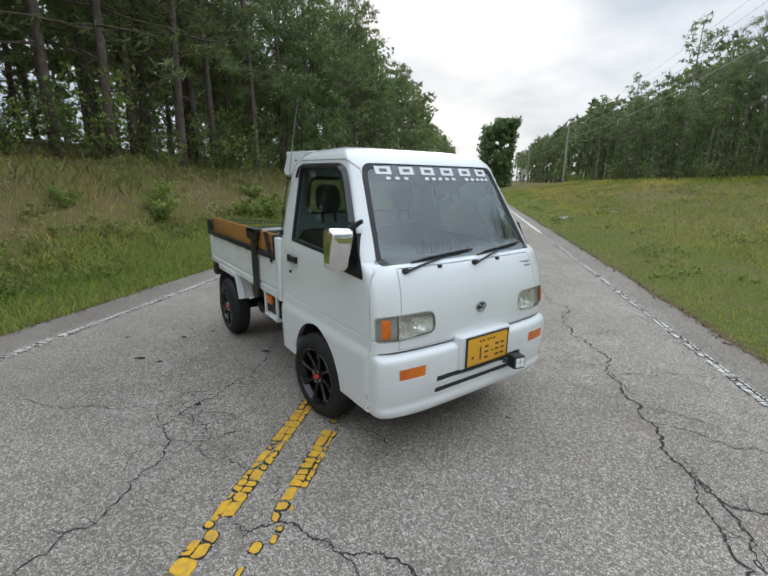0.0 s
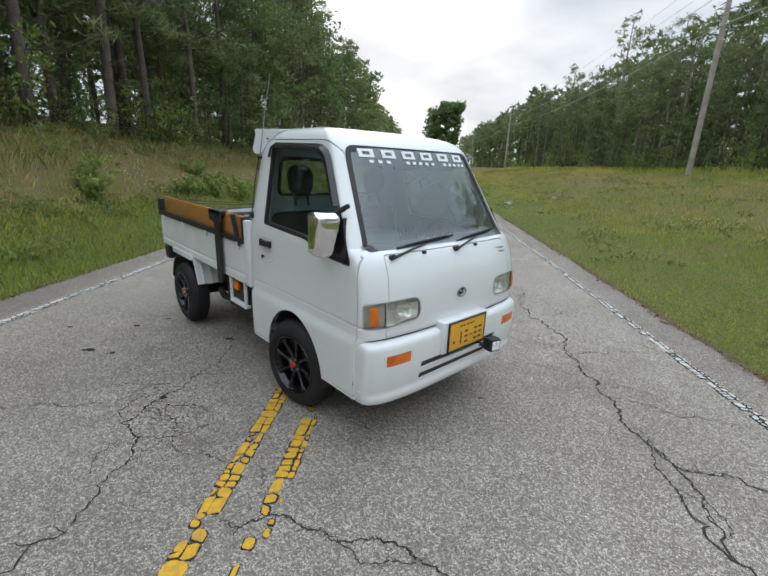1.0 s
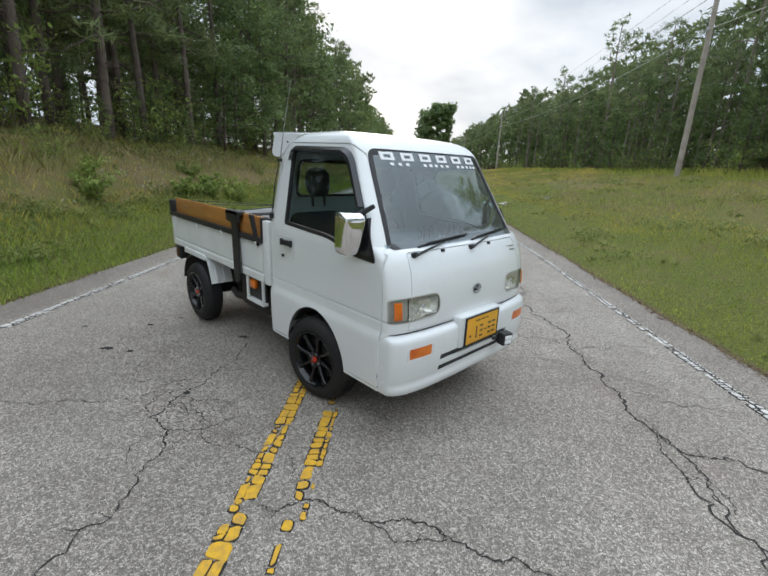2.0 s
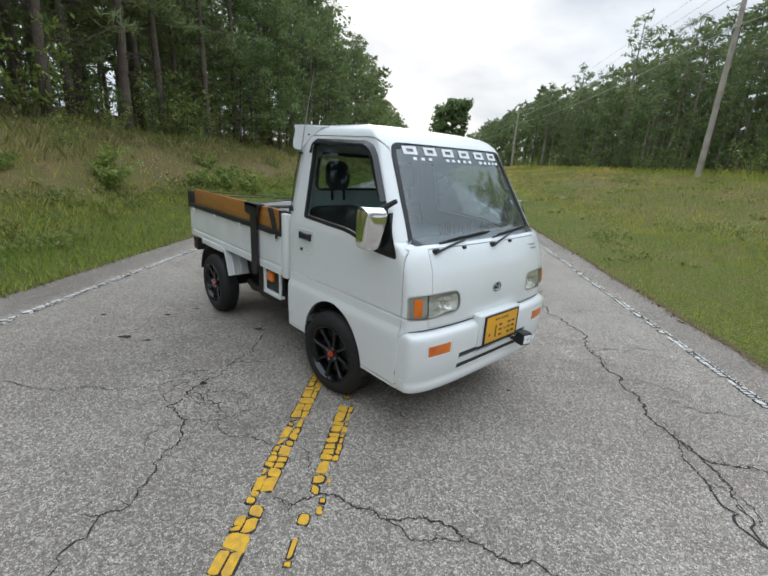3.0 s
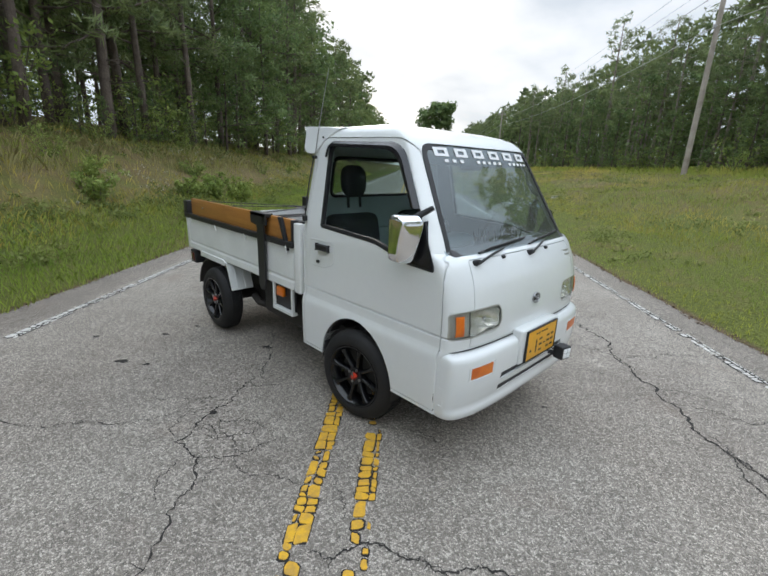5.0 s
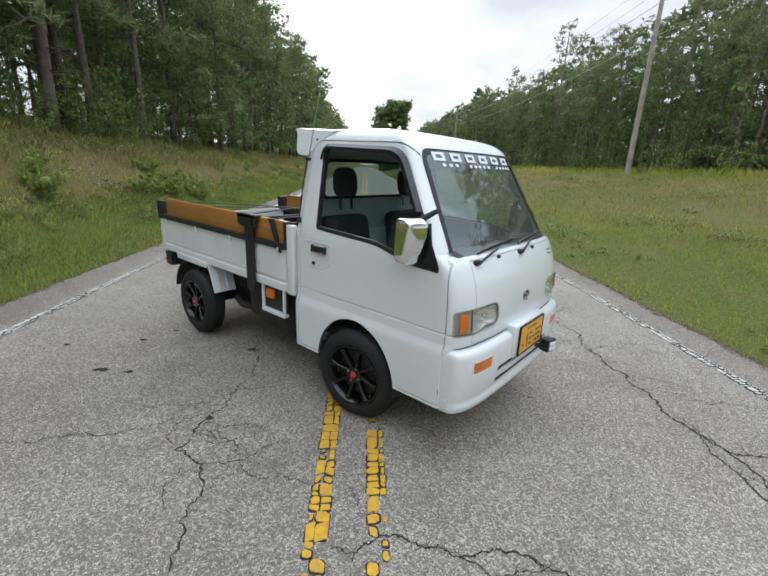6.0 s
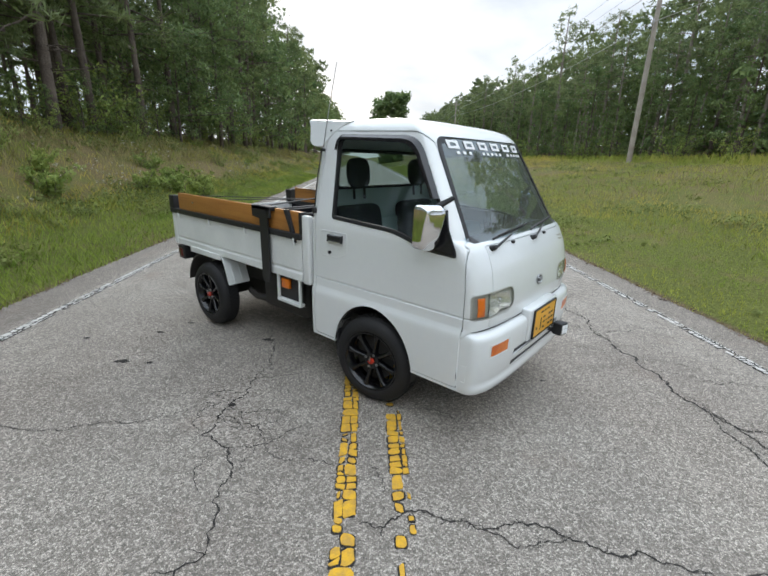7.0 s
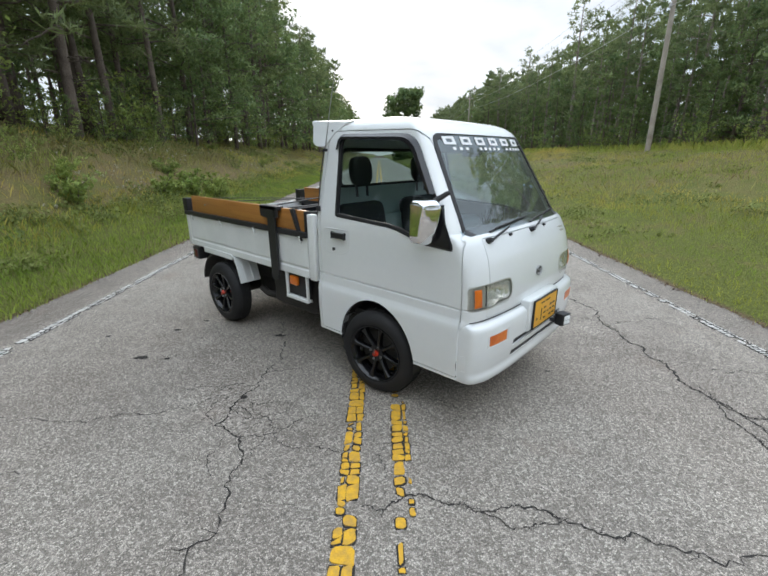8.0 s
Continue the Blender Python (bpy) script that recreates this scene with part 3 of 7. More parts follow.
def road():
    bm = bmesh.new()
    bb = [-300, -100, -40, -20] + [-10 + 0.25 * i for i in range(160)] + [32, 36, 42, 50, 60, 80, 110, 150, 220]
    cross = (-1.0, -0.62, -0.3, 0.0, 0.3, 0.62, 1.0)
    rows = []
    for b in bb:
        row = []
        for c in cross:
            a = edge_a(1, b) * c if c > 0 else -edge_a(-1, b) * c
            row.append(bm.verts.new((a, b, -0.012 * abs(c) ** 2)))
        rows.append([bm.verts.new((row[0].co.x - 0.02, b, -0.09))] + row + [bm.verts.new((row[-1].co.x + 0.02, b, -0.09))])
    for A, B in zip(rows, rows[1:]):
        for i in range(len(A) - 1):
            bm.faces.new((A[i], A[i + 1], B[i + 1], B[i]))
    ob = part("road", bm, ASPHALT)
    ob.matrix_world = ROAD
    tagged(ob, "cracked weathered grey asphalt two-lane country road", "road", kind="structure")


road()


def flake(bm, pts, z0, z1):
    """A thin slab with the outline pts."""
    top = [bm.verts.new((x, y, z1 - 0.012 * (x / 3.5) ** 2)) for x, y in pts]
    low = [bm.verts.new((x, y, z0 - 0.012 * (x / 3.5) ** 2)) for x, y in pts]
    bm.faces.new(top)
    k = len(pts)
    for i in range(k):
        bm.faces.new((low[i], low[(i + 1) % k], top[(i + 1) % k], top[i]))


def chips(name, a0, width, b0, b1, seed, material, missing, label, step=0.072, seam=True, gap=0.0):
    """A painted line broken by crazing into rounded flakes with dirt-filled seams round them."""
    rnd = random.Random(seed)
    bm, dirt = bmesh.new(), bmesh.new()
    b, mid = b0, 0.5
    while b < b1:
        far = b > 14 or b < -4
        st = 0.5 if far else step * rnd.uniform(0.55, 1.55)
        mid = min(0.66, max(0.36, mid + rnd.uniform(-0.13, 0.13)))
        cut = [0.0, 1.0] if far or rnd.random() < 0.12 else [0.0, mid, 1.0]
        for u0, u1 in zip(cut, cut[1:]):
            x0, x1 = a0 - width / 2 + width * u0, a0 - width / 2 + width * u1
            if far:
                flake(bm, [(x0, b), (x1, b), (x1, b + st), (x0, b + st)], -0.006, 0.004)
                continue
            gone = rnd.random() < missing(b)
            cells = [(b, b + st)]
            if st > step and rnd.random() < 0.45:
                c = b + st * rnd.uniform(0.35, 0.65)
                cells = [(b, c), (c, b + st)]
            for y0, y1 in cells:
                sk = rnd.uniform(-0.007, 0.007)
                w = 0.0
                if not gone and rnd.random() < 0.16:
                    w = min(x1 - x0, y1 - y0) * rnd.uniform(0.02, 0.14)
                if gone:
                    if rnd.random() < 0.5:
                        continue
                    w = min(x1 - x0, y1 - y0) * rnd.uniform(0.12, 0.3)
                g = rnd.uniform(0.0022, 0.0045) + gap + w
                r = rnd.uniform(0.14, 0.38) * min(x1 - x0, y1 - y0)
                rect = [(x0 + g, y0 + g + sk), (x1 - g, y0 + g - sk), (x1 - g, y1 - g - sk), (x0 + g, y1 - g + sk)]
                pts = [(x + rnd.uniform(-0.003, 0.003), y + rnd.uniform(-0.003, 0.003)) for x, y in fillet([(x + rnd.uniform(-0.003, 0.003), y + rnd.uniform(-0.005, 0.005)) for x, y in rect], [r * rnd.uniform(0.4, 1.6) for _ in range(4)], 3)]
                flake(bm, pts, -0.006, 0.005)
                if seam and rnd.random() < 0.85:
                    e = 0.002
                    big = [(x0 + w - e, y0 + w - e + sk), (x1 - w + e, y0 + w - e - sk), (x1 - w + e, y1 - w + e - sk), (x0 + w - e, y1 - w + e + sk)]
                    flake(dirt, [(x + rnd.uniform(-0.003, 0.003), y + rnd.uniform(-0.003, 0.003)) for x, y in fillet(big, r, 3)], -0.006, 0.0016 + rnd.uniform(0, 0.0008))
        b += st
    ob = part(name, bm, material, smooth=0)
    ob.matrix_world = ROAD
    tagged(ob, label, "road marking", kind="structure")
    if seam:
        ob = part("seam_dirt", dirt, CRACK, smooth=0)
        ob.matrix_world = ROAD
        tagged(ob, "dark dirt in the crazed seams of the line", "dirt", kind="stuff")


def worn_1(b):
    """Share of lost flakes along the first centre line."""
    return 0.30 if 1.30 < b < 1.95 else 0.13


def worn_2(b):
    return 0.12 if 1.72 < b < 2.25 else 0.92 if b < 1.55 else 0.7 if b < 1.72 else 0.8 if b < 3 else 0.35


chips("centre_line_1", -0.132, 0.098, -30, 120, 3, YELLOW_PAINT, worn_1, "flaking yellow centre line crazed into chips")
chips("centre_line_2", 0.125, 0.098, -30, 120, 8, YELLOW_PAINT, worn_2, "worn yellow centre line with missing flakes")
chips("edge_line_1", 3.005, 0.096, -30, 140, 5, WHITE_PAINT, lambda b: 0.24, "worn white edge line on asphalt", 0.062, gap=0.005)
chips("edge_line_2", -2.955, 0.096, -30, 140, 6, WHITE_PAINT, lambda b: 0.24, "worn white edge line on asphalt", 0.062, gap=0.005)


def crack(name, pts, width, seed):
    """A jagged crack: a dark filled seam that wanders between its ends."""
    rnd = random.Random(seed)
    line = [Vector(p) for p in pts]
    for amp in (0.08, 0.12, 0.17, 0.22):
        out = [line[0]]
        for a, b in zip(line, line[1:]):
            d = b - a
            m = (a + b) / 2 + Vector((-d.y, d.x)) * rnd.uniform(-amp, amp) * 1.6
            out += [m, b]
        line = out
    bm = bmesh.new()
    prev = None
    for i, p in enumerate(line):
        t = i / (len(line) - 1)
        a, b = line[max(0, i - 1)], line[min(len(line) - 1, i + 1)]
        d = (b - a).normalized()
        n = Vector((-d.y, d.x))
        w = width * (0.35 + 0.65 * math.sin(math.pi * min(1, max(0, 0.08 + 0.84 * t)))) * rnd.uniform(0.25, 1.45) / 2
        z = 0.0022 - 0.012 * (p.x / 3.5) ** 2
        q = [bm.verts.new((p.x + n.x * w, p.y + n.y * w, z)), bm.verts.new((p.x - n.x * w, p.y - n.y * w, z))]
        if prev:
            bm.faces.new((prev[0], prev[1], q[1], q[0]))
        prev = q
    for i in range(4, len(line) - 4):             # hair cracks that branch off
        if rnd.random() > 0.07:
            continue
        p, d = line[i], (line[i + 1] - line[i - 1]).normalized()
        d.rotate(Matrix.Rotation(rnd.choice((-1, 1)) * rnd.uniform(0.6, 1.5), 2))
        prev, k = None, rnd.randrange(3, 8)
        for j in range(k):
            w = width * 0.28 * (1 - j / k) * rnd.uniform(0.6, 1.4)
            n, z = Vector((-d.y, d.x)), 0.0021 - 0.012 * (p.x / 3.5) ** 2
            q = [bm.verts.new((p.x + n.x * w, p.y + n.y * w, z)), bm.verts.new((p.x - n.x * w, p.y - n.y * w, z))]
            if prev:
                bm.faces.new((prev[0], prev[1], q[1], q[0]))
            prev = q
            d.rotate(Matrix.Rotation(rnd.uniform(-0.9, 0.9), 2))
            p = p + d * rnd.uniform(0.008, 0.024)
    ob = part(name, bm, CRACK, smooth=0)
    ob.matrix_world = ROAD
    tagged(ob, "dark jagged crack in the asphalt", "crack", kind="structure")


crack("crack", [(-1.3, 0.55), (-0.72, 1.1), (-0.66, 1.57), (-0.69, 1.81), (-0.74, 2.06), (-0.93, 2.16), (-0.86, 2.43), (-0.80, 2.6), (-0.79, 2.84), (-0.84, 3.4), (-0.9, 3.7)], 0.0101, 1)
crack("crack", [(-3.4, 2.35), (-2.6, 2.15), (-1.86, 2.21), (-1.48, 2.29), (-1.21, 2.34), (-0.86, 2.47)], 0.0068, 2)
crack("crack", [(-0.74, 2.06), (-0.57, 2.08), (-0.49, 2.16), (-0.35, 2.3)], 0.0056, 3)
crack("crack", [(-0.57, 2.08), (-0.51, 2.0), (-0.30, 1.95), (-0.16, 1.92)], 0.0056, 4)
crack("crack", [(-0.9, 2.3), (-0.7, 2.22), (-0.55, 2.28), (-0.42, 2.46)], 0.0050, 14)
crack("crack", [(-0.62, 2.06), (-0.66, 1.94), (-0.62, 1.86)], 0.0043, 15)
crack("crack", [(-0.07, 1.57), (0.03, 1.55), (0.13, 1.63), (0.28, 1.60), (0.48, 1.54), (0.63, 1.56), (0.79, 1.49), (1.02, 1.41), (1.26, 1.33), (1.7, 1.2), (2.3, 1.15)], 0.0095, 5)
crack("crack", [(0.30, 1.60), (0.41, 1.55), (0.55, 1.45), (0.74, 1.47), (0.8, 1.49)], 0.0058, 6)
crack("crack", [(0.09, 1.62), (0.1, 1.72), (0.07, 1.9)], 0.0072, 7)
crack("crack", [(1.7, 7.5), (1.95, 6.0), (2.02, 5.0), (2.07, 4.27), (2.10, 3.86), (2.10, 3.46), (2.07, 3.05), (2.07, 2.65), (2.10, 2.41), (2.15, 2.24), (2.16, 2.08), (2.11, 1.83), (2.1, 1.3)], 0.0156, 8)
crack("crack", [(2.10, 2.55), (2.17, 2.19), (2.45, 2.16), (3.0, 2.1)], 0.0111, 9)
crack("crack", [(2.13, 2.45), (2.05, 2.21), (2.06, 2.04), (2.04, 1.92), (2.1, 1.5), (2.0, 0.9)], 0.0111, 10)
crack("crack", [(2.10, 3.60), (2.19, 3.63), (2.47, 3.69), (2.89, 3.72)], 0.0087, 11)
crack("crack", [(1.3, 4.1), (1.83, 3.81), (2.03, 3.68), (2.10, 3.31)], 0.0091, 12)
crack("crack", [(2.1, 4.6), (2.5, 4.75), (2.95, 4.7)], 0.0060, 13)
# a net of hair cracks round the old patch, and single ones across the lanes
for k, pts in enumerate((((-0.93, 2.16), (-1.02, 2.26), (-1.0, 2.42), (-0.88, 2.5)), ((-0.86, 2.43), (-0.74, 2.36), (-0.62, 2.40), (-0.5, 2.34)), ((-0.80, 2.6), (-0.95, 2.62), (-1.06, 2.52)), ((-0.72, 2.22), (-0.80, 2.32), (-0.90, 2.33)), ((-0.57, 2.08), (-0.62, 2.2), (-0.74, 2.30)), ((-0.84, 2.04), (-0.86, 1.88), (-0.80, 1.76)), ((-0.92, 2.52), (-1.1, 2.58), (-1.3, 2.55)), ((-0.79, 2.84), (-0.70, 2.78), (-0.55, 2.82)), ((2.1, 3.1), (2.3, 3.05), (2.5, 2.92)), ((1.55, 3.35), (1.8, 3.3), (2.06, 3.18)), ((2.12, 2.9), (2.5, 2.72), (2.9, 2.7)), ((-0.03, 1.98), (0.02, 1.86), (0.04, 1.74)), ((2.06, 2.04), (2.16, 1.98), (2.17, 1.84), (2.12, 1.74)), ((-2.4, 1.7), (-2.1, 1.82), (-1.7, 1.8)), ((0.3, 2.42), (0.45, 2.36), (0.52, 2.25)))):
    crack("crack", pts, 0.0055, 60 + k)


def tar_spot(a, b, r, seed):
    """A flat dark splash of tar."""
    rnd = random.Random(seed)
    bm = bmesh.new()
    bm.faces.new([bm.verts.new((a + r * rnd.uniform(0.5, 1.2) * math.cos(k * math.tau / 22) * 1.5, b + r * rnd.uniform(0.3, 1.3) * math.sin(k * math.tau / 22) * 0.8, 0.0018)) for k in range(22)])
    ob = part("tar_spot", bm, CRACK, smooth=0)
    ob.matrix_world = ROAD
    tagged(ob, "flat dark tar splash on the asphalt", "tar stain", kind="structure")


for k, (a, b, r) in enumerate(((-1.80, 3.01, 0.05), (-1.60, 2.99, 0.03), (-1.77, 3.54, 0.035), (-2.30, 3.41, 0.03), (-0.84, 3.40, 0.05), (-0.85, 2.45, 0.03), (-1.6, 3.75, 0.03), (1.2, 2.75, 0.02))):
    tar_spot(a, b, r * 0.78, 40 + k)


# ---- grass ----
def grass(name, count, seed, a_rng, b_rng, material, h_rng, w, label, thin=None, b_power=1.0):
    """Blades strewn over the verge: one object of uncountable stuff."""
    rs = np.random.RandomState(seed)
    u = rs.rand(count) ** b_power
    b = b_rng[0] + (b_rng[1] - b_rng[0]) * u - 5.0 * rs.rand(count) ** 2 * (1 - u) ** 40   # thins out softly at its start
    a = a_rng[0] + (a_rng[1] - a_rng[0]) * rs.rand(count)
    near = 1 + np.maximum(0, b - 8) / 14.0
    h = rs.uniform(*h_rng, count)
    ww = w * near * rs.uniform(0.7, 1.4, count)
    ang, lean = rs.rand(count) * math.tau, rs.uniform(0.1, 0.6, count) * h
    verts, faces, k = [], [], 0
    for i in range(count):
        if thin and rs.rand() < thin(a[i], b[i]):
            continue
        z = ground_z(a[i], b[i]) - 0.02
        hh = h[i]
        c, s = math.cos(ang[i]), math.sin(ang[i])
        x, y = a[i], b[i]
        lx, ly = lean[i] * math.cos(ang[i] * 3.7), lean[i] * math.sin(ang[i] * 3.7)
        verts += [(x - c * ww[i] / 2, y - s * ww[i] / 2, z), (x + c * ww[i] / 2, y + s * ww[i] / 2, z), (x + c * ww[i] * 0.3 + lx * 0.4, y + s * ww[i] * 0.3 + ly * 0.4, z + hh * 0.62), (x + lx, y + ly, z + hh)]
        toward = s * (-1 if x > 0 else 1) + c * 0.8          # the blade's outer side is the open one
        faces.append((k, k + 1, k + 2, k + 3) if toward > 0 else (k + 3, k + 2, k + 1, k))
        k += 4
    me = raw_mesh(name, verts, faces, material, True)
    up = rs.normal(0, 0.22, (len(verts), 3))
    up[:, 2] = 1.0
    me.normals_split_custom_set_from_vertices(up / np.linalg.norm(up, axis=1)[:, None])
    ob = new(name, me)
    ob.matrix_world = ROAD
    tagged(ob, label, "grass", kind="stuff")


def patch(f, lo):
    return lambda a, b: 0.85 if noise.noise(Vector((a * f, b * f * 0.6, 7))) < lo else 0.0


grass("mown_grass", 40000, 11, (3.43, 6.6), (1.5, 70), LIME, (0.025, 0.085), 0.009, "short green grass along the road edge", b_power=2.4)
grass("mown_grass", 36000, 12, (-5.5, -3.48), (1.5, 34), LUSH, (0.04, 0.14), 0.008, "short lush grass along the road edge", b_power=1.8)
grass("tall_grass", 78000, 13, (5.5, 18.5), (2, 75), GRASS, (0.05, 0.15), 0.012, "yellow-green meadow grass on a gentle slope", patch(0.25, -0.35), b_power=1.7)
grass("seed_grass", 9000, 14, (6.5, 18), (3, 70), STRAW, (0.10, 0.30), 0.008, "straw-coloured seeding grass on a slope", patch(0.3, 0.0), 1.6)
grass("rim_grass", 12000, 17, (13.6, 18.6), (4, 70), GRASS, (0.12, 0.45), 0.012, "tall weeds and grass along the foot of the wood", patch(0.3, -0.25), 1.3)


def bare_band(a, b):
    """Worn soil along the foot of the bank keeps the grass thin."""
    w = 6.35 + 0.5 * noise.noise(Vector((b * 0.22, 3, 0)))
    return max(patch(0.45, -0.05)(a, b), 0.8 * math.exp(-((abs(a) - w) / 0.42) ** 2))


grass("bank_grass", 36000, 15, (-9.5, -4.8), (1.5, 60), GRASS, (0.05, 0.20), 0.008, "green weeds and grass on the road bank", bare_band, 1.6)
grass("dry_grass", 20000, 16, (-9.6, -6.6), (1.5, 60), STRAW, (0.10, 0.34), 0.006, "dry straw-coloured grass on the road bank", patch(0.5, 0.05), 1.6)
for k, (a0, a1, mat, n, nm, lab) in enumerate(((3.5, 7.0, LIME, 9000, "mown_grass", "short green grass along the road edge"), (-5.3, -3.62, LUSH, 7000, "mown_grass", "short lush grass along the road edge"), (7.0, 18.0, GRASS, 9000, "tall_grass", "yellow-green meadow grass on a gentle slope"), (-9.5, -5.3, GRASS, 5000, "bank_grass", "green weeds and grass on the road bank"))):
    grass(nm, n, 50 + k, (a0, a1), (-9, 2.0), mat, (0.04, 0.13), 0.010, lab)


def edge_litter():
    """Dead leaves, twigs and crumbled soil along both edges of the tarmac."""
    rs = np.random.RandomState(71)
    n = 5200
    side = np.where(rs.rand(n) < 0.5, 1, -1)
    b = 1.0 + 26 * rs.rand(n) ** 1.6
    a = np.array([edge_a(int(q), float(w)) for q, w in zip(side, b)]) + side * rs.normal(0.015, 0.045, n)
    z = np.where(np.abs(a) > 3.5, np.array([ground_z(x, y) for x, y in zip(a, b)]), -0.012) + rs.uniform(0.003, 0.014, n)
    z = np.maximum(z, -0.010)
    t, sz, tilt = rs.rand(n) * math.tau, rs.uniform(0.006, 0.022, n), rs.normal(0, 0.3, n)
    c, q = np.cos(t) * sz, np.sin(t) * sz
    verts = np.stack([np.stack([a - c, b - q, z], 1), np.stack([a + q * 0.5, b - c * 0.5, z + sz * tilt], 1), np.stack([a + c, b + q, z], 1), np.stack([a - q * 0.5, b + c * 0.5, z + sz * np.abs(tilt)], 1)], 1).reshape(-1, 3)
    ob = new("edge_litter", raw_mesh("edge_litter", verts, np.arange(n * 4).reshape(n, 4), DEAD_LEAF))
    ob.matrix_world = ROAD
    tagged(ob, "brown dead leaves and soil along the tarmac edge", "leaf litter", kind="stuff")


edge_litter()


# ---- the pickup truck: x across, y from the nose to the tail, z up ----
TRUCK = thing("pickup_truck", pose(1.82, 1.70, 0), "small white cab-over pickup truck with a wooden-sided bed and black wheels", "truck")

XS = ((0.28, 0.686), (0.45, 0.692), (0.60, 0.692), (0.614, 0.690), (0.630, 0.686), (0.650, 0.6765), (0.659, 0.675), (0.704, 0.675), (0.709, 0.6695), (0.7125, 0.6655), (0.717, 0.675), (0.90, 0.675), (1.05, 0.672), (1.10, 0.664), (1.30, 0.622), (1.57, 0.563), (1.60, 0.553), (1.63, 0.535), (1.65, 0.510), (1.665, 0.475), (1.676, 0.43), (1.688, 0.32))
YF = ((0.28, 0.150), (0.60, 0.150), (0.632, 0.085), (0.65, 0.058), (0.75, 0.054), (0.85, 0.064), (0.95, 0.088), (1.03, 0.126), (1.06, 0.150), (1.075, 0.172), (1.085, 0.198), (1.57, 0.478), (1.60, 0.505), (1.63, 0.548), (1.65, 0.60), (1.665, 0.67), (1.676, 0.75), (1.688, 0.90))
YB = ((0.28, 1.315), (1.63, 1.315), (1.65, 1.305), (1.665, 1.28), (1.676, 1.24), (1.688, 1.15))


def tab(t, z):
    return float(np.interp(z, [q[0] for q in t], [q[1] for q in t]))


def lerp(a, b, t):
    return a + (b - a) * t


def nose(z):
    if z < 0.65:                                  # square behind the bumper's ends
        return 0.03 if z < 0.60 else lerp(0.03, 0.12, (z - 0.60) / 0.05)
    return 0.12 if z < 1.03 else max(0.10, 0.12 - (z - 1.03) * 0.2)


def front_y(x, z, grow=0.0):
    """The cab's front face at x across and z up."""
    q = min(1.0, abs(x) / tab(XS, z))
    return tab(YF, z) + nose(z) * (1 - (1 - q ** 3) ** (1 / 3)) - grow


def cab_ring(z, grow=0.0, zz=None):
    xs, yf, yb, D = tab(XS, z) + grow, tab(YF, z) - grow, tab(YB, z) + grow, nose(z)
    half = []
    for i in range(23):
        f = math.pi / 2 * i / 22
        half.append((xs * math.sin(f) ** (2 / 3), yf + D * (1 - math.cos(f) ** (2 / 3))))
    y0, y1 = half[-1][1], yb - 0.035
    half += [(xs, y0 + (y1 - y0) * i / 18) for i in range(1, 19)]
    half += [(xs - 0.035 + 0.035 * math.cos(a), y1 + 0.035 * math.sin(a)) for a in (math.pi / 8, math.pi / 4, math.pi * 3 / 8, math.pi / 2)]
    half += [((xs - 0.035) * (1 - i / 6), yb) for i in range(1, 7)]
    ring = half + [(-x, y) for x, y in half[-2:0:-1]]
    return [(x, y, z if zz is None else zz) for x, y in ring]


def cab_solid(grow, z0, z1):
    zs = [0.31, 0.34, 0.40, 0.46, 0.52, 0.58, 0.60, 0.614, 0.630, 0.650, 0.659, 0.685, 0.704, 0.709, 0.7125, 0.717, 0.76, 0.80, 0.84, 0.88, 0.92, 0.96, 1.0, 1.03, 1.06, 1.075, 1.085, 1.10] + [1.14 + 0.043 * i for i in range(10)] + [1.57, 1.585, 1.60, 1.615, 1.63, 1.64, 1.65, 1.658, 1.665, 1.671, 1.676, 1.682, 1.688]
    rows = [cab_ring(z, grow) for z in zs if z0 <= z <= 1.688]
    shift = z1 - 1.688
    bm = bmesh.new()
    rings = []
    for r in rows:
        rings.append([bm.verts.new((x, y, z + shift * max(0, (z - 1.5) / 0.188))) for x, y, z in r])
    n = len(rings[0])
    for A, B in zip(rings, rings[1:]):
        for k in range(n):
            bm.faces.new((A[k], A[(k + 1) % n], B[(k + 1) % n], B[k]))
    for R in (rings[0], rings[-1]):
        h = n // 2
        for k in range(h):
            q = [R[k], R[(k + 1) % n], R[(n - k - 1) % n], R[(n - k) % n]]
            q = list(dict.fromkeys(q))
            if len(q) > 2:
                bm.faces.new(q)
    bmesh.ops.recalc_face_normals(bm, faces=bm.faces)
    return bm


WINDOW = fillet([(1.118, 1.105), (1.160, 1.575), (0.565, 1.562), (0.245, 1.035), (0.243, 1.010), (0.43, 1.020), (0.56, 1.062), (0.66, 1.083), (0.78, 1.088)], [0.015, 0.06, 0.09, 0.02, 0.008, 0.05, 0.08, 0.08, 0.05], 5)
DOOR = fillet([(1.268, 0.325), (1.268, 1.10), (1.262, 1.612), (0.53, 1.600), (0.212, 1.064), (0.190, 1.052), (0.168, 0.85), (0.168, 0.325)], [0.03, 0.1, 0.08, 0.10, 0.01, 0.012, 0.1, 0.02], 5)
SCREEN = fillet([(-0.598, 1.072), (0.598, 1.072), (0.508, 1.578), (-0.508, 1.578)], [0.03, 0.03, 0.055, 0.055], 6)
HOOD = fillet([(-0.562, 0.655), (0.562, 0.655), (0.522, 1.058), (-0.522, 1.058)], 0.02, 4)
ARCH = [(0.770 + 0.309 * math.cos(a), 0.285 + 0.336 * math.sin(a)) for a in [math.tau * i / 48 for i in range(48)]]


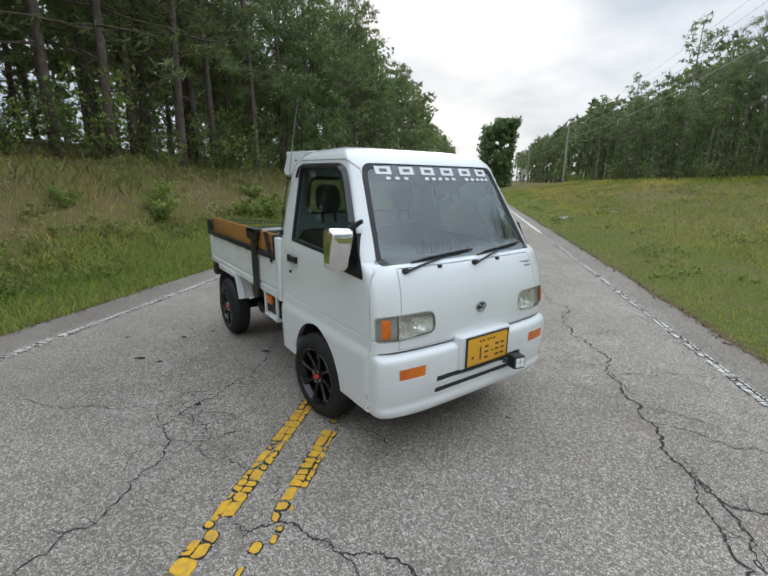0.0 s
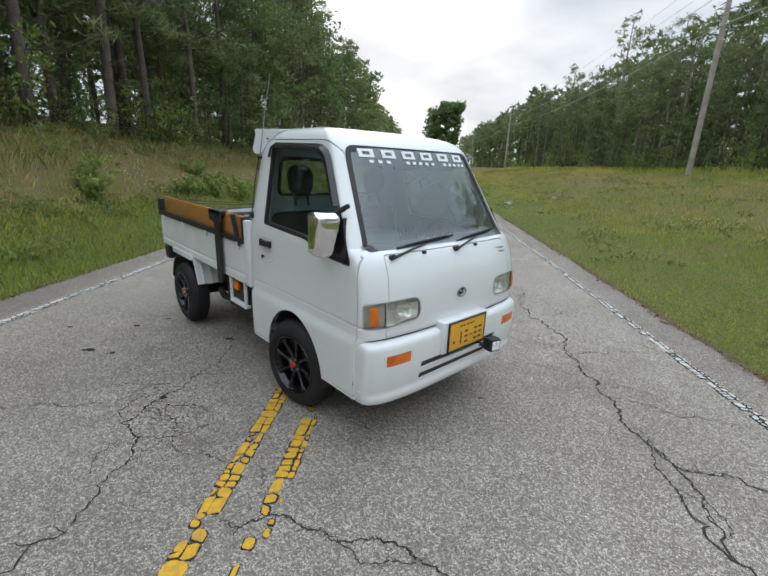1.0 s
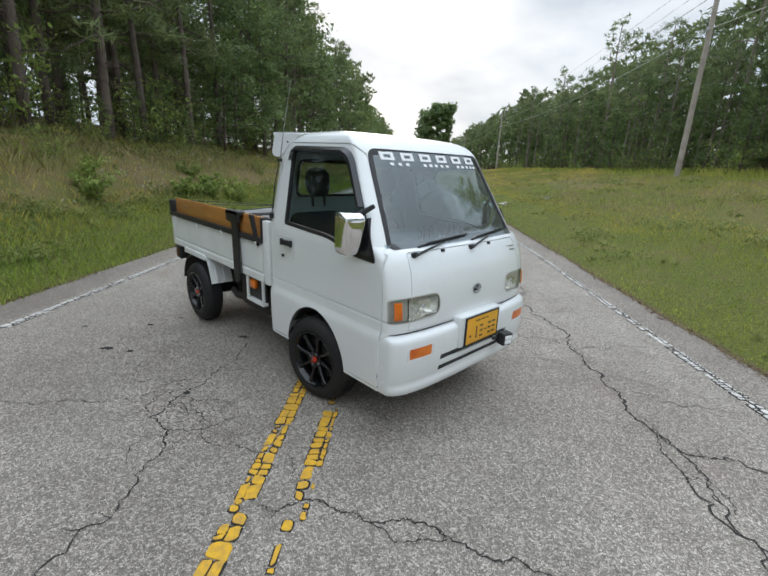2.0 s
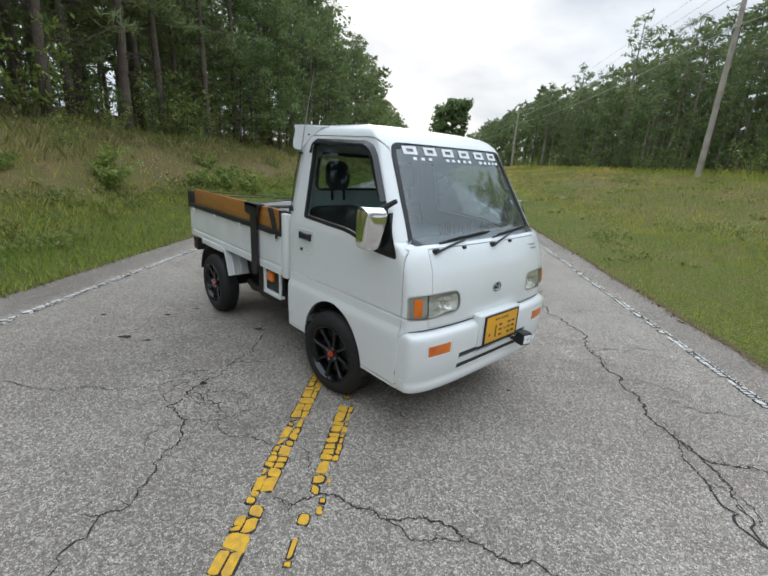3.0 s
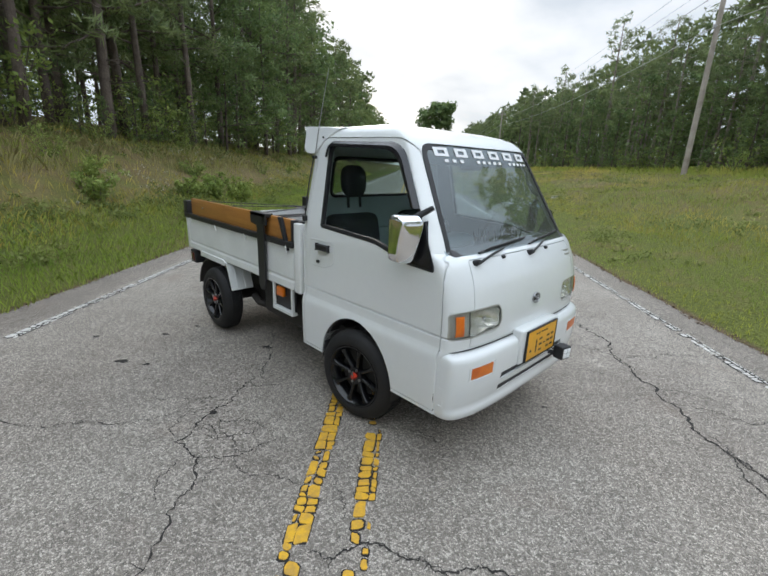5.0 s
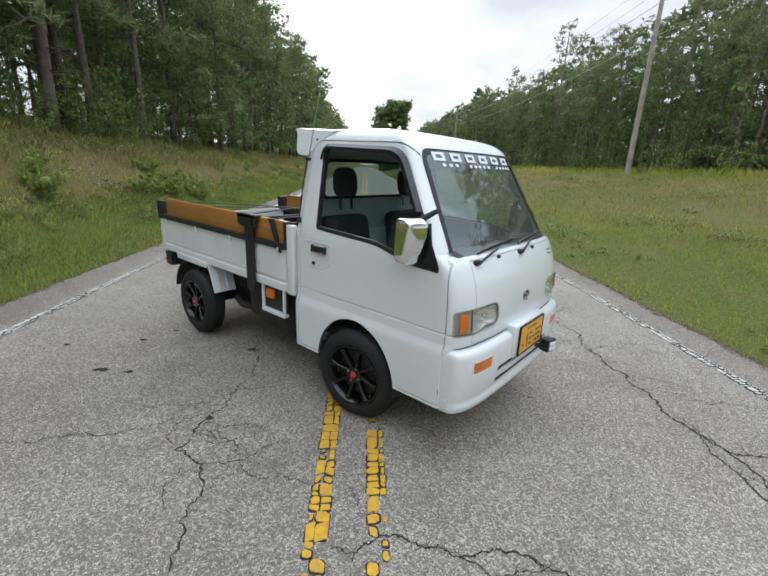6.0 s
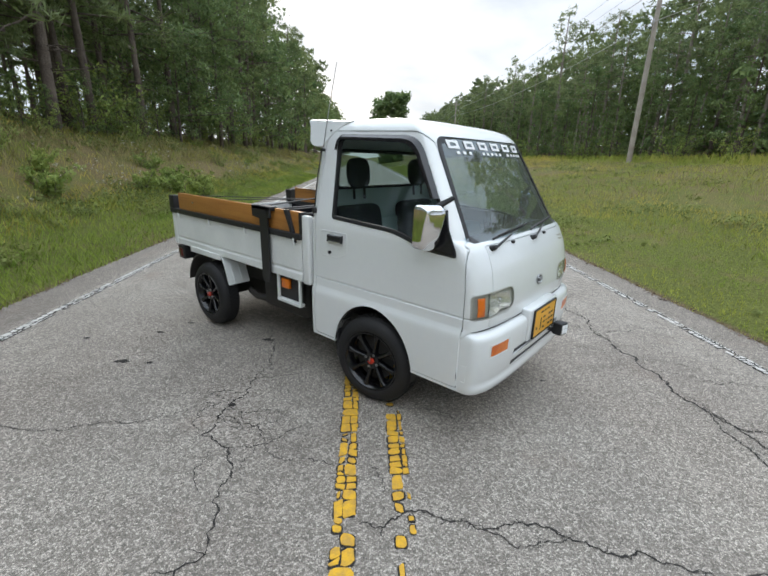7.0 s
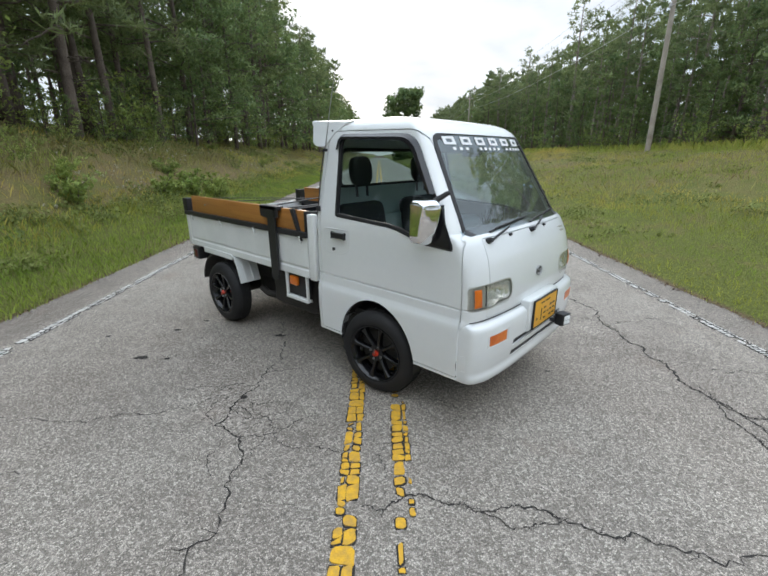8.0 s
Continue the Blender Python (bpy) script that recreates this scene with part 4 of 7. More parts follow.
def inset(poly, d):
    c = [Vector(p) for p in poly]
    area = sum(a.x * b.y - b.x * a.y for a, b in zip(c, c[1:] + c[:1]))
    s = 1 if area > 0 else -1
    out = []
    for i, p in enumerate(c):
        t = (c[(i + 1) % len(c)] - c[i - 1]).normalized()
        out.append((p.x - s * t.y * d, p.y + s * t.x * d))
    return out


def lamp_outline(sx):
    return fillet([(sx * 0.668, 0.705), (sx * 0.668, 0.832), (sx * 0.53, 0.842), (sx * 0.335, 0.842), (sx * 0.338, 0.722), (sx * 0.56, 0.703)], [0.02, 0.02, 0.02, 0.06, 0.04, 0.02], 5)


def cab():
    shell = to_mesh(cab_solid(0.0, 0.28, 1.692))
    inner = cab_solid(-0.032, 0.46, 1.664)
    shell = carve(shell, inner)
    bm = bmesh.new()
    prism(bm, SCREEN, "y", -0.5, 0.80)
    prism(bm, fillet([(-0.47, 1.262), (0.47, 1.262), (0.44, 1.50), (-0.44, 1.50)], 0.05), "y", 1.2, 1.5)
    for s in (-1, 1):
        prism(bm, ARCH, "x", s * 1.0, s * 0.42)
    shell = carve(shell, bm)
    for s in (-1, 1):
        shell = carve(shell, prismed(WINDOW, "x", s * 1.0, s * 0.40))
    # doors and the front panel come out of the shell with a gap round them
    doors = []
    for s in (-1, 1):
        doors.append(carve(shell.copy(), prismed(inset(DOOR, 0.0055), "x", s * 1.0, s * 0.50), "INTERSECT"))
    bm = bmesh.new()
    for s in (-1, 1):
        prism(bm, DOOR, "x", s * 1.0, s * 0.52)
    body = carve(shell, bm)
    lamps = bmesh.new()
    for s in (-1, 1):
        prism(lamps, lamp_outline(s), "y", -0.3, 0.165)
    body = carve(body, lamps)
    panel = carve(body.copy(), prismed(inset(HOOD, 0.004), "y", -0.3, 0.28), "INTERSECT")
    body = carve(body, prismed(HOOD, "y", -0.3, 0.24))
    part_mesh("cab_body", body, WHITE, TRUCK, "white painted cab shell")
    part_mesh("front_panel", panel, WHITE, TRUCK, "white flat nose panel")
    out = []
    for s, d in zip((-1, 1), doors):
        out.append(part_mesh("door", d, WHITE, TRUCK, "closed white door"))
    return out


DOORS = cab()


def skin(fn, nu, nv, material, name, parent, label="", thick=0.0):
    """A curved sheet from a function of two fractions."""
    bm = bmesh.new()
    g = [[bm.verts.new(fn(u / nu, v / nv)) for u in range(nu + 1)] for v in range(nv + 1)]
    for A, B in zip(g, g[1:]):
        for i in range(nu):
            bm.faces.new((A[i], A[i + 1], B[i + 1], B[i]))
    bm.normal_update()
    if sum(f.normal.y for f in bm.faces) > 0:     # the outside faces the front
        bmesh.ops.reverse_faces(bm, faces=bm.faces[:])
    if thick:
        bmesh.ops.recalc_face_normals(bm, faces=bm.faces)
        bmesh.ops.solidify(bm, geom=bm.faces[:], thickness=thick)
    return part(name, bm, material, parent, label)


def side_x(z):
    return tab(XS, z)


# glazing
def screen_pt(u, v, grow=-0.006, pad=0.012):
    z = lerp(1.072 - pad, 1.578 + pad, v)
    w = lerp(0.598 + pad, 0.508 + pad, (z - 1.072) / 0.506)
    x = lerp(-w, w, u)
    return (x, front_y(x, z, grow), z)


SCREEN_GLASS = skin(lambda u, v: screen_pt(u, v), 24, 12, GLASS, "windscreen", TRUCK, "curved windscreen mirroring sky and trees")
SCREEN_GLASS.visible_shadow = False


def screen_seal():
    """The black rubber and painted border round the windscreen."""
    bm = bmesh.new()
    inner = inset(SCREEN, 0.029)
    n = len(SCREEN)
    A = [bm.verts.new((x, front_y(x, z, 0.004), z)) for x, z in SCREEN]
    B = [bm.verts.new((x, front_y(x, z, -0.001), z)) for x, z in inner]
    C = [bm.verts.new((x, front_y(x, z, -0.02), z)) for x, z in SCREEN]
    for i in range(n):
        j = (i + 1) % n
        bm.faces.new((A[i], A[j], B[j], B[i]))
        bm.faces.new((A[i], C[i], C[j], A[j]))
    return part("windscreen_seal", bm, BLACK_TRIM, SCREEN_GLASS, "black rubber windscreen seal")


screen_seal()

for s, d in zip((-1, 1), DOORS):
    poly = [Vector(p) for p in WINDOW]
    bm = bmesh.new()
    f = bm.faces.new([bm.verts.new((s * (side_x(p.y) - 0.018), p.x, p.y)) for p in [Vector(q) for q in inset(WINDOW, -0.006)]])
    f.normal_update()
    if f.normal.x * s < 0:
        f.normal_flip()
    bmesh.ops.triangulate(bm, faces=[f])
    pane = part("window_pane", bm, DARK_GLASS, d, "clear side window", smooth=0)
    pane.visible_shadow = False
    # rubber round the window
    bm = bmesh.new()
    A, B = inset(WINDOW, -0.006), inset(WINDOW, 0.014)
    va = [bm.verts.new((s * (side_x(z) + 0.002), y, z)) for y, z in A]
    vb = [bm.verts.new((s * (side_x(z) + 0.001), y, z)) for y, z in B]
    vc = [bm.verts.new((s * (side_x(z) - 0.018), y, z)) for y, z in B]
    for i in range(len(A)):
        j = (i + 1) % len(A)
        bm.faces.new((va[i], va[j], vb[j], vb[i]))
        bm.faces.new((vb[i], vb[j], vc[j], vc[i]))
    part("window_seal", bm, BLACK_TRIM, d, "black window rubber")
    # black sail that carries the mirror
    sail = [(0.252, 1.016), (0.43, 1.026), (0.395, 1.10), (0.345, 1.22), (0.335, 1.225), (0.30, 1.135), (0.258, 1.045)]
    bm = bmesh.new()
    front = [bm.verts.new((s * (side_x(z) + 0.006), y, z)) for y, z in sail]
    back = [bm.verts.new((s * (side_x(z) - 0.02), y, z)) for y, z in sail]
    bm.faces.new(front)
    for i in range(len(sail)):
        j = (i + 1) % len(sail)
        bm.faces.new((front[i], front[j], back[j], back[i]))
    part("mirror_sail", bm, BLACK_GLOSS, d, "black corner plate of the window")
    # smoked rain visor along the top and front of the window
    line = fillet([(1.172, 1.500), (1.166, 1.590), (0.565, 1.578), (0.385, 1.278)], [0, 0.07, 0.10, 0], 6)
    low = fillet([(1.150, 1.500), (1.142, 1.560), (0.60, 1.540), (0.425, 1.275)], [0, 0.06, 0.09, 0], 6)
    bm = bmesh.new()
    P = [bm.verts.new((s * (side_x(z) + 0.004), y, z)) for y, z in line]
    Q = [bm.verts.new((s * (side_x(z) + 0.026), (y + y2) / 2, (z + z2) / 2)) for (y, z), (y2, z2) in zip(line, low)]
    R = [bm.verts.new((s * (side_x(z) + 0.020), y, z)) for y, z in low]
    for X, Y in ((P, Q), (Q, R)):
        for i in range(len(P) - 1):
            bm.faces.new((X[i], X[i + 1], Y[i + 1], Y[i]))
    bmesh.ops.recalc_face_normals(bm, faces=bm.faces)
    bmesh.ops.solidify(bm, geom=bm.faces[:], thickness=0.003)
    part("rain_visor", bm, SMOKE, d, "smoked plastic rain visor")
    # handle in its dished recess and the lock below
    bm = boxed(s * 0.671, s * 0.690, 1.022, 1.136, 0.968, 1.000, 0.006)
    part("handle", bm, BLACK_TRIM, d, "black door handle")
    bm = bmesh.new()
    bmesh.ops.create_cone(bm, cap_ends=True, segments=14, radius1=0.011, radius2=0.009, depth=0.012, matrix=pose(s * 0.679, 1.128, 0.893, 0, 90, 0))
    part("lock", bm, BLACK_TRIM, d, "black key lock")
    rec = fillet([(0.985, 0.90), (1.06, 0.865), (1.215, 0.865), (1.215, 1.022), (0.985, 1.022)], 0.02, 4)
    bm = bmesh.new()
    A = [bm.verts.new((s * (side_x(z) + 0.0022), y, z)) for y, z in rec]
    B = [bm.verts.new((s * (side_x(z) + 0.0005), y, z)) for y, z in inset(rec, 0.006)]
    C = [bm.verts.new((s * (side_x(z) - 0.001), y, z)) for y, z in inset(rec, -0.006)]
    for X, Y in ((A, B), (A, C)):
        for i in range(len(rec)):
            j = (i + 1) % len(rec)
            bm.faces.new((X[i], X[j], Y[j], Y[i]))
    part("handle_surround", bm, WHITE, d)


# roof lip at the back of the cab
def roof_lip():
    prof = fillet([(1.10, 1.668), (1.486, 1.688), (1.478, 1.662), (1.412, 1.530), (1.372, 1.512), (1.285, 1.510), (1.20, 1.60)], [0.01, 0.012, 0.012, 0.03, 0.03, 0.02, 0.02], 4)
    bm = bmesh.new()
    rings = []
    for x in (-1.0, -0.985, -0.94, -0.8, -0.4, 0, 0.4, 0.8, 0.94, 0.985, 1.0):
        e = max(0.0, (abs(x) - 0.9) / 0.1)
        ring = []
        for y, z in prof:
            cy, cz = 1.33, 1.60
            k = 1 - 0.10 * e * e
            z2 = cz + (z - cz) * k + 0.012 * (1 - x * x) * (1 if z > 1.63 else 0)
            w = tab(XS, min(z, 1.64)) + 0.006
            ring.append(bm.verts.new((x * w, cy + (y - cy) * k, z2)))
        rings.append(ring)
    n = len(prof)
    for A, B in zip(rings, rings[1:]):
        for k in range(n):
            bm.faces.new((A[k], A[(k + 1) % n], B[(k + 1) % n], B[k]))
    bm.faces.new(rings[0])
    bm.faces.new(rings[-1][::-1])
    bmesh.ops.recalc_face_normals(bm, faces=bm.faces)
    lip = part("roof_spoiler", bm, WHITE, TRUCK, "white lip overhanging the back of the cab roof")
    bm = bmesh.new()
    bmesh.ops.create_uvsphere(bm, u_segments=10, v_segments=6, radius=0.006, matrix=pose(-0.562, 1.232, 1.612))
    part("bolt", bm, BLACK_TRIM, lip)


roof_lip()


# bumper
BX = ((0.258, 0.640), (0.28, 0.664), (0.315, 0.679), (0.40, 0.684), (0.60, 0.684), (0.625, 0.678), (0.638, 0.668))
BY = ((0.258, 0.105), (0.272, 0.062), (0.295, 0.036), (0.33, 0.026), (0.36, 0.034), (0.375, 0.030), (0.45, 0.018), (0.58, 0.016), (0.615, 0.022), (0.630, 0.036), (0.638, 0.060))


def bump_y(x, z, grow=0.0):
    q = min(1.0, abs(x) / tab(BX, z))
    return tab(BY, z) + 0.125 * (1 - (1 - q ** 3.4) ** (1 / 3.4)) - grow


def bumper():
    bm = bmesh.new()
    zs = (0.258, 0.265, 0.273, 0.283, 0.296, 0.312, 0.33, 0.345, 0.36, 0.375, 0.40, 0.43, 0.46, 0.50, 0.54, 0.58, 0.60, 0.615, 0.624, 0.632, 0.638)
    rings = []
    for z in zs:
        xs, yf = tab(BX, z), tab(BY, z)
        half = []
        for i in range(23):
            f = math.pi / 2 * i / 22
            half.append((xs * math.sin(f) ** (2 / 3.4), yf + 0.125 * (1 - math.cos(f) ** (2 / 3.4))))
        half.append((xs, max(0.176, half[-1][1] + 0.001)))
        ring = half + [(half[-1][0] - 0.05, half[-1][1]), (0.30, 0.20), (0, 0.20)]
        ring = ring + [(-x, y) for x, y in ring[-2:0:-1]]
        rings.append([bm.verts.new((x, y, z + max(0.0, 0.30 - z) / 0.042 * 0.034 * min(1.0, max(0.0, (abs(x) - 0.45) / 0.22)))) for x, y in ring])
    n = len(rings[0])
    for A, B in zip(rings, rings[1:]):
        for k in range(n):
            bm.faces.new((A[k], A[(k + 1) % n], B[(k + 1) % n], B[k]))
    for R in (rings[0], rings[-1]):
        bm.faces.new(R)
    bmesh.ops.recalc_face_normals(bm, faces=bm.faces)
    me = to_mesh(bm)
    cut = bmesh.new()
    prism(cut, fillet([(-0.35, 0.445), (0.35, 0.445), (0.345, 0.482), (-0.345, 0.482)], 0.006, 3), "y", -0.3, 0.10)
    prism(cut, fillet([(-0.352, 0.383), (0.352, 0.383), (0.35, 0.414), (-0.35, 0.414)], 0.006, 3), "y", -0.3, 0.10)
    for s in (-1, 1):
        prism(cut, fillet([(s * 0.424, 0.518), (s * 0.430, 0.571), (s * 0.584, 0.565), (s * 0.578, 0.510)], 0.008, 3), "y", -0.3, 0.13)
    me = carve(me, cut)
    b = part_mesh("bumper", me, WHITE, TRUCK, "white front bumper with two dark slots")
    bm = bmesh.new()
    box(bm, -0.356, 0.356, 0.034, 0.060, 0.380, 0.490)
    part("grille_backing", bm, BLACK_TRIM, b, "plain black panel set just behind the slots")
    for s in (-1, 1):
        def lens(u, v, s=s):
            z = lerp(0.512, 0.569, v)
            x = s * lerp(0.427, 0.580, u)
            return (x, bump_y(x, z, -0.002) + 0.0008 * math.cos(u * 60), z)
        ind = skin(lens, 24, 6, ORANGE, "indicator", b, "amber bumper indicator", 0.003)
        bm = bmesh.new()
        for z in (0.505, 0.576):                  # raised lips of the lamp recess
            tube(bm, [(s * lerp(0.416, 0.592, k / 8), bump_y(lerp(0.416, 0.592, k / 8), z, 0.0), z) for k in range(9)], 0.0014, 6)
        for x in (0.415, 0.593):
            tube(bm, [(s * x, bump_y(x, z, 0.0), z) for z in (0.505, 0.540, 0.576)], 0.0014, 6)
        part("recess_lip", bm, WHITE, ind, "white lip round the recess")
    # seat of the number plate
    bm = boxed(-0.20, 0.215, 0.004, 0.07, 0.478, 0.672, 0.012)
    part("plate_seat", bm, WHITE, b)
    # dark joint between the bumper and the nose
    bm = bmesh.new()
    pts = []
    for k in range(41):
        x = 0.672 * math.sin(math.pi / 2 * (k - 20) / 20)
        pts.append((x, max(bump_y(x, 0.634), front_y(x, 0.655)) + 0.004, 0.6445))
    tube(bm, pts, 0.0036, 6)
    part("joint", bm, BLACK_TRIM, b, "dark joint above the bumper")
    for s in (-1, 1):
        bm = bmesh.new()
        tube(bm, [(s * (tab(BX, z) + 0.0035), 0.1765, z) for z in (0.31, 0.34, 0.40, 0.50, 0.60, 0.625)], 0.0028, 6)
        part("joint", bm, BLACK_TRIM, b, "dark joint behind the bumper's end")
        bm = bmesh.new()
        for z in (0.372, 0.462):
            tube(bm, [(s * 0.6835, 0.150, z), (s * 0.6815, 0.128, z)], 0.0025, 6)
        tube(bm, [(s * 0.6815, 0.128, 0.372), (s * 0.6815, 0.128, 0.462)], 0.0025, 6)
        part("end_moulding", bm, WHITE, b)
    return b


bumper()


def plate():
    base = part("number_plate", boxed(-0.157, 0.177, -0.006, 0.002, 0.490, 0.657, 0.003), YELLOW_PLATE, TRUCK, "yellow number plate in a dark frame")
    bm = bmesh.new()
    for a in ((-0.160, 0.180, 0.486, 0.492), (-0.160, 0.180, 0.655, 0.661), (-0.161, -0.155, 0.486, 0.661), (0.175, 0.181, 0.486, 0.661)):
        box(bm, a[0], a[1], -0.009, 0.002, a[2], a[3])
    part("plate_frame", bm, BLACK_TRIM, base, "thin black plate frame")
    for x0, x1, z0, z1 in [(-0.055, -0.045, 0.516, 0.592), (0.036, 0.054, 0.549, 0.557), (-0.118, -0.104, 0.532, 0.546)] + [(x, x + 0.030, z, z + 0.011) for x in (-0.016, 0.072, 0.118) for z in (0.516, 0.549, 0.581)] + [(x, x + 0.016, 0.622, 0.632) for x in (-0.062, -0.036, -0.002, 0.024, 0.050)]:
        part("bar", boxed(x0, x1, -0.0085, -0.004, z0, z1, 0.002), PLATE_INK, base)


plate()


# lamps
def headlamp(s):
    top = thing("headlamp", Matrix(), "", "")
    top.parent = TRUCK
    for k in ("label", "category"):
        if k in top:
            del top[k]

    def zlim(x):
        e = max(0.0, (0.40 - abs(x)) / 0.065)
        c = 1 - (1 - math.sqrt(max(0.0, 1 - min(1, e) ** 2)))
        mid = 0.778
        return lerp(mid, 0.704, c), lerp(mid, 0.841, c)

    def lens(u, v):
        f = radians(lerp(20.0, 84.6, u))
        z = 0.77
        x = lerp(0.337, 0.6665, u)
        lo, hi = zlim(x)
        z = lerp(lo, hi, v)
        return (s * x, front_y(x, z, 0.003), z)
    skin(lens, 40, 12, LENS, "lens", top, "clear slightly clouded lamp lens").visible_shadow = False

    def bowl(u, v):
        x = lerp(0.345, 0.553, u)
        lo, hi = zlim(x)
        z = lerp(lo + 0.004, hi - 0.004, v)
        d = 0.062 * math.sin(math.pi * u) ** 0.7 * math.sin(math.pi * v) ** 0.6 + 0.0014 * math.cos(u * 44) * math.sin(math.pi * v)
        return (s * x, front_y(x, z, -0.009) + d, z)
    skin(bowl, 56, 16, REFLECTOR, "reflector", top, "silvered lamp bowl")

    def side(u, v):
        x = lerp(0.556, 0.666, u)
        z = lerp(0.708, 0.836, v)
        return (s * x, front_y(x, z, -0.016), z)
    skin(side, 16, 6, LAMP_BACK, "housing", top, "grey lamp surround")

    def turn(u, v):
        x = lerp(0.604, 0.645, u)
        z = lerp(0.724, 0.820, v)
        return (s * x, front_y(x, z, 0.0045) - 0.005 * math.sin(math.pi * u) ** 0.6 * math.sin(math.pi * v) ** 0.3, z)
    skin(turn, 18, 10, ORANGE, "turn_signal", top, "amber turn signal", 0.003)
    bm = bmesh.new()
    bmesh.ops.create_uvsphere(bm, u_segments=16, v_segments=10, radius=0.016, matrix=pose(s * 0.45, front_y(0.45, 0.775, -0.022), 0.775))
    part("bulb_cap", bm, CHROME, top)
    # dark gasket round the lamp
    bm = bmesh.new()
    o = lamp_outline(s)
    i2 = inset(o, 0.006)
    A = [bm.verts.new((x, front_y(x, z, 0.001), z)) for x, z in o]
    B = [bm.verts.new((x, front_y(x, z, 0.0015), z)) for x, z in i2]
    C = [bm.verts.new((x, front_y(x, z, -0.03), z)) for x, z in o]
    for k in range(len(o)):
        j = (k + 1) % len(o)
        bm.faces.new((A[k], A[j], B[j], B[k]))
        bm.faces.new((A[k], C[k], C[j], A[j]))
    part("gasket", bm, LAMP_BACK, top)


for s in (-1, 1):
    headlamp(s)


def badge():
    bm = bmesh.new()
    ring = [(0.036 * math.cos(a), 0.806 + 0.026 * math.sin(a)) for a in [math.tau * i / 28 for i in range(28)]]
    tube(bm, [(x, front_y(x, z, 0.006), z) for x, z in ring], 0.0045, 8, True)
    for x, z in ((-0.012, 0.812), (0.008, 0.800), (0.014, 0.812)):
        bmesh.ops.create_icosphere(bm, subdivisions=1, radius=0.008, matrix=pose(x, front_y(x, z, 0.006), z))
    part("emblem", bm, STEEL, TRUCK, "small oval chrome emblem")
    bm = bmesh.new()
    box(bm, -0.028, 0.028, front_y(0, 0.806, 0.003), front_y(0, 0.806, -0.003), 0.788, 0.824, 0.004)
    part("emblem_back", bm, BLACK_GLOSS, TRUCK, "dark oval emblem ground")
    # pale lettering worn to bars
    bm = bmesh.new()
    for x0, x1, z in ((0.395, 0.50, 1.006), (0.44, 0.50, 0.984)):
        box(bm, x0, x1, front_y(0.45, z, 0.002), front_y(0.45, z, -0.004), z - 0.006, z + 0.006)
    part("nameplate", bm, LAMP_BACK, TRUCK, "thin silver nameplate bars")


badge()


# decals on the windscreen: plain white shapes
def decals():
    def strip(u, v):
        z = lerp(1.478, 1.574, v)
        w = lerp(0.598, 0.508, (z - 1.072) / 0.506) - 0.016
        x = lerp(-w, w, u)
        return (x, front_y(x, z, -0.010), z)
    skin(strip, 24, 3, STRIP_FILM, "sun_strip", SCREEN_GLASS, "dark tinted strip across the top of the windscreen")
    for i in range(6):
        bm = bmesh.new()
        x0 = -0.440 + i * 0.155
        w, z0, z1 = 0.100, 1.520, 1.563
        x1 = x0 + w
        n = 6
        for za, zb, xa, xb in ((z0, z0 + 0.013, x0, x1), (z1 - 0.013, z1, x0, x1), (z0, z1, x0, x0 + 0.026), (z0, z1, x1 - 0.026, x1)):
            A = [bm.verts.new((lerp(xa, xb, k / n), front_y(lerp(xa, xb, k / n), za, -0.002), za)) for k in range(n + 1)]
            B = [bm.verts.new((lerp(xa, xb, k / n), front_y(lerp(xa, xb, k / n), zb, -0.002), zb)) for k in range(n + 1)]
            for k in range(n):
                bm.faces.new((A[k], A[k + 1], B[k + 1], B[k]))
        part("decal_shape", bm, DECAL, SCREEN_GLASS, "bold white decal shape", smooth=0)
    for x0 in (-0.385, -0.325, -0.265, -0.115, -0.062, -0.010, 0.045, 0.10, 0.215, 0.268, 0.318, 0.366, 0.41):
        x1 = x0 + 0.028
        bm = bmesh.new()
        A = [bm.verts.new((x, front_y(x, 1.492, -0.002), 1.492)) for x in (x0, x1)]
        B = [bm.verts.new((x, front_y(x, 1.507, -0.002), 1.507)) for x in (x0, x1)]
        bm.faces.new((A[0], A[1], B[1], B[0]))
        part("decal_bar", bm, DECAL, SCREEN_GLASS, smooth=0)


decals()


def wiper(px, tipx, tipz):
    bm = bmesh.new()
    p = Vector((px, front_y(px, 1.045, 0.012), 1.045))
    bmesh.ops.create_cone(bm, cap_ends=True, segments=14, radius1=0.017, radius2=0.012, depth=0.035, matrix=Matrix.Translation(p) @ pose(0, 0, 0, 65, 0, 0))
    mid = Vector((lerp(px, tipx, 0.5), front_y(lerp(px, tipx, 0.5), lerp(1.06, tipz, 0.5), 0.03), lerp(1.06, tipz, 0.5)))
    tube(bm, [p + Vector((0, -0.012, 0)), p.lerp(mid, 0.5) + Vector((0, -0.01, 0.006)), mid], 0.0075, 6, False, 0.005)
    w = part("wiper", bm, BLACK_TRIM, TRUCK, "black windscreen wiper")
    bm = bmesh.new()
    pts = []
    for k in range(9):
        x = lerp(lerp(px, tipx, 0.12), tipx, k / 8)
        z = lerp(1.078, tipz, k / 8)
        pts.append((x, front_y(x, z, 0.012), z))
    tube(bm, pts, 0.0065, 6)
    tube(bm, [Vector(q) + Vector((0, -0.008, 0.008)) for q in pts[1:-1]], 0.004, 5)
    part("blade", bm, BLACK_TRIM, w)


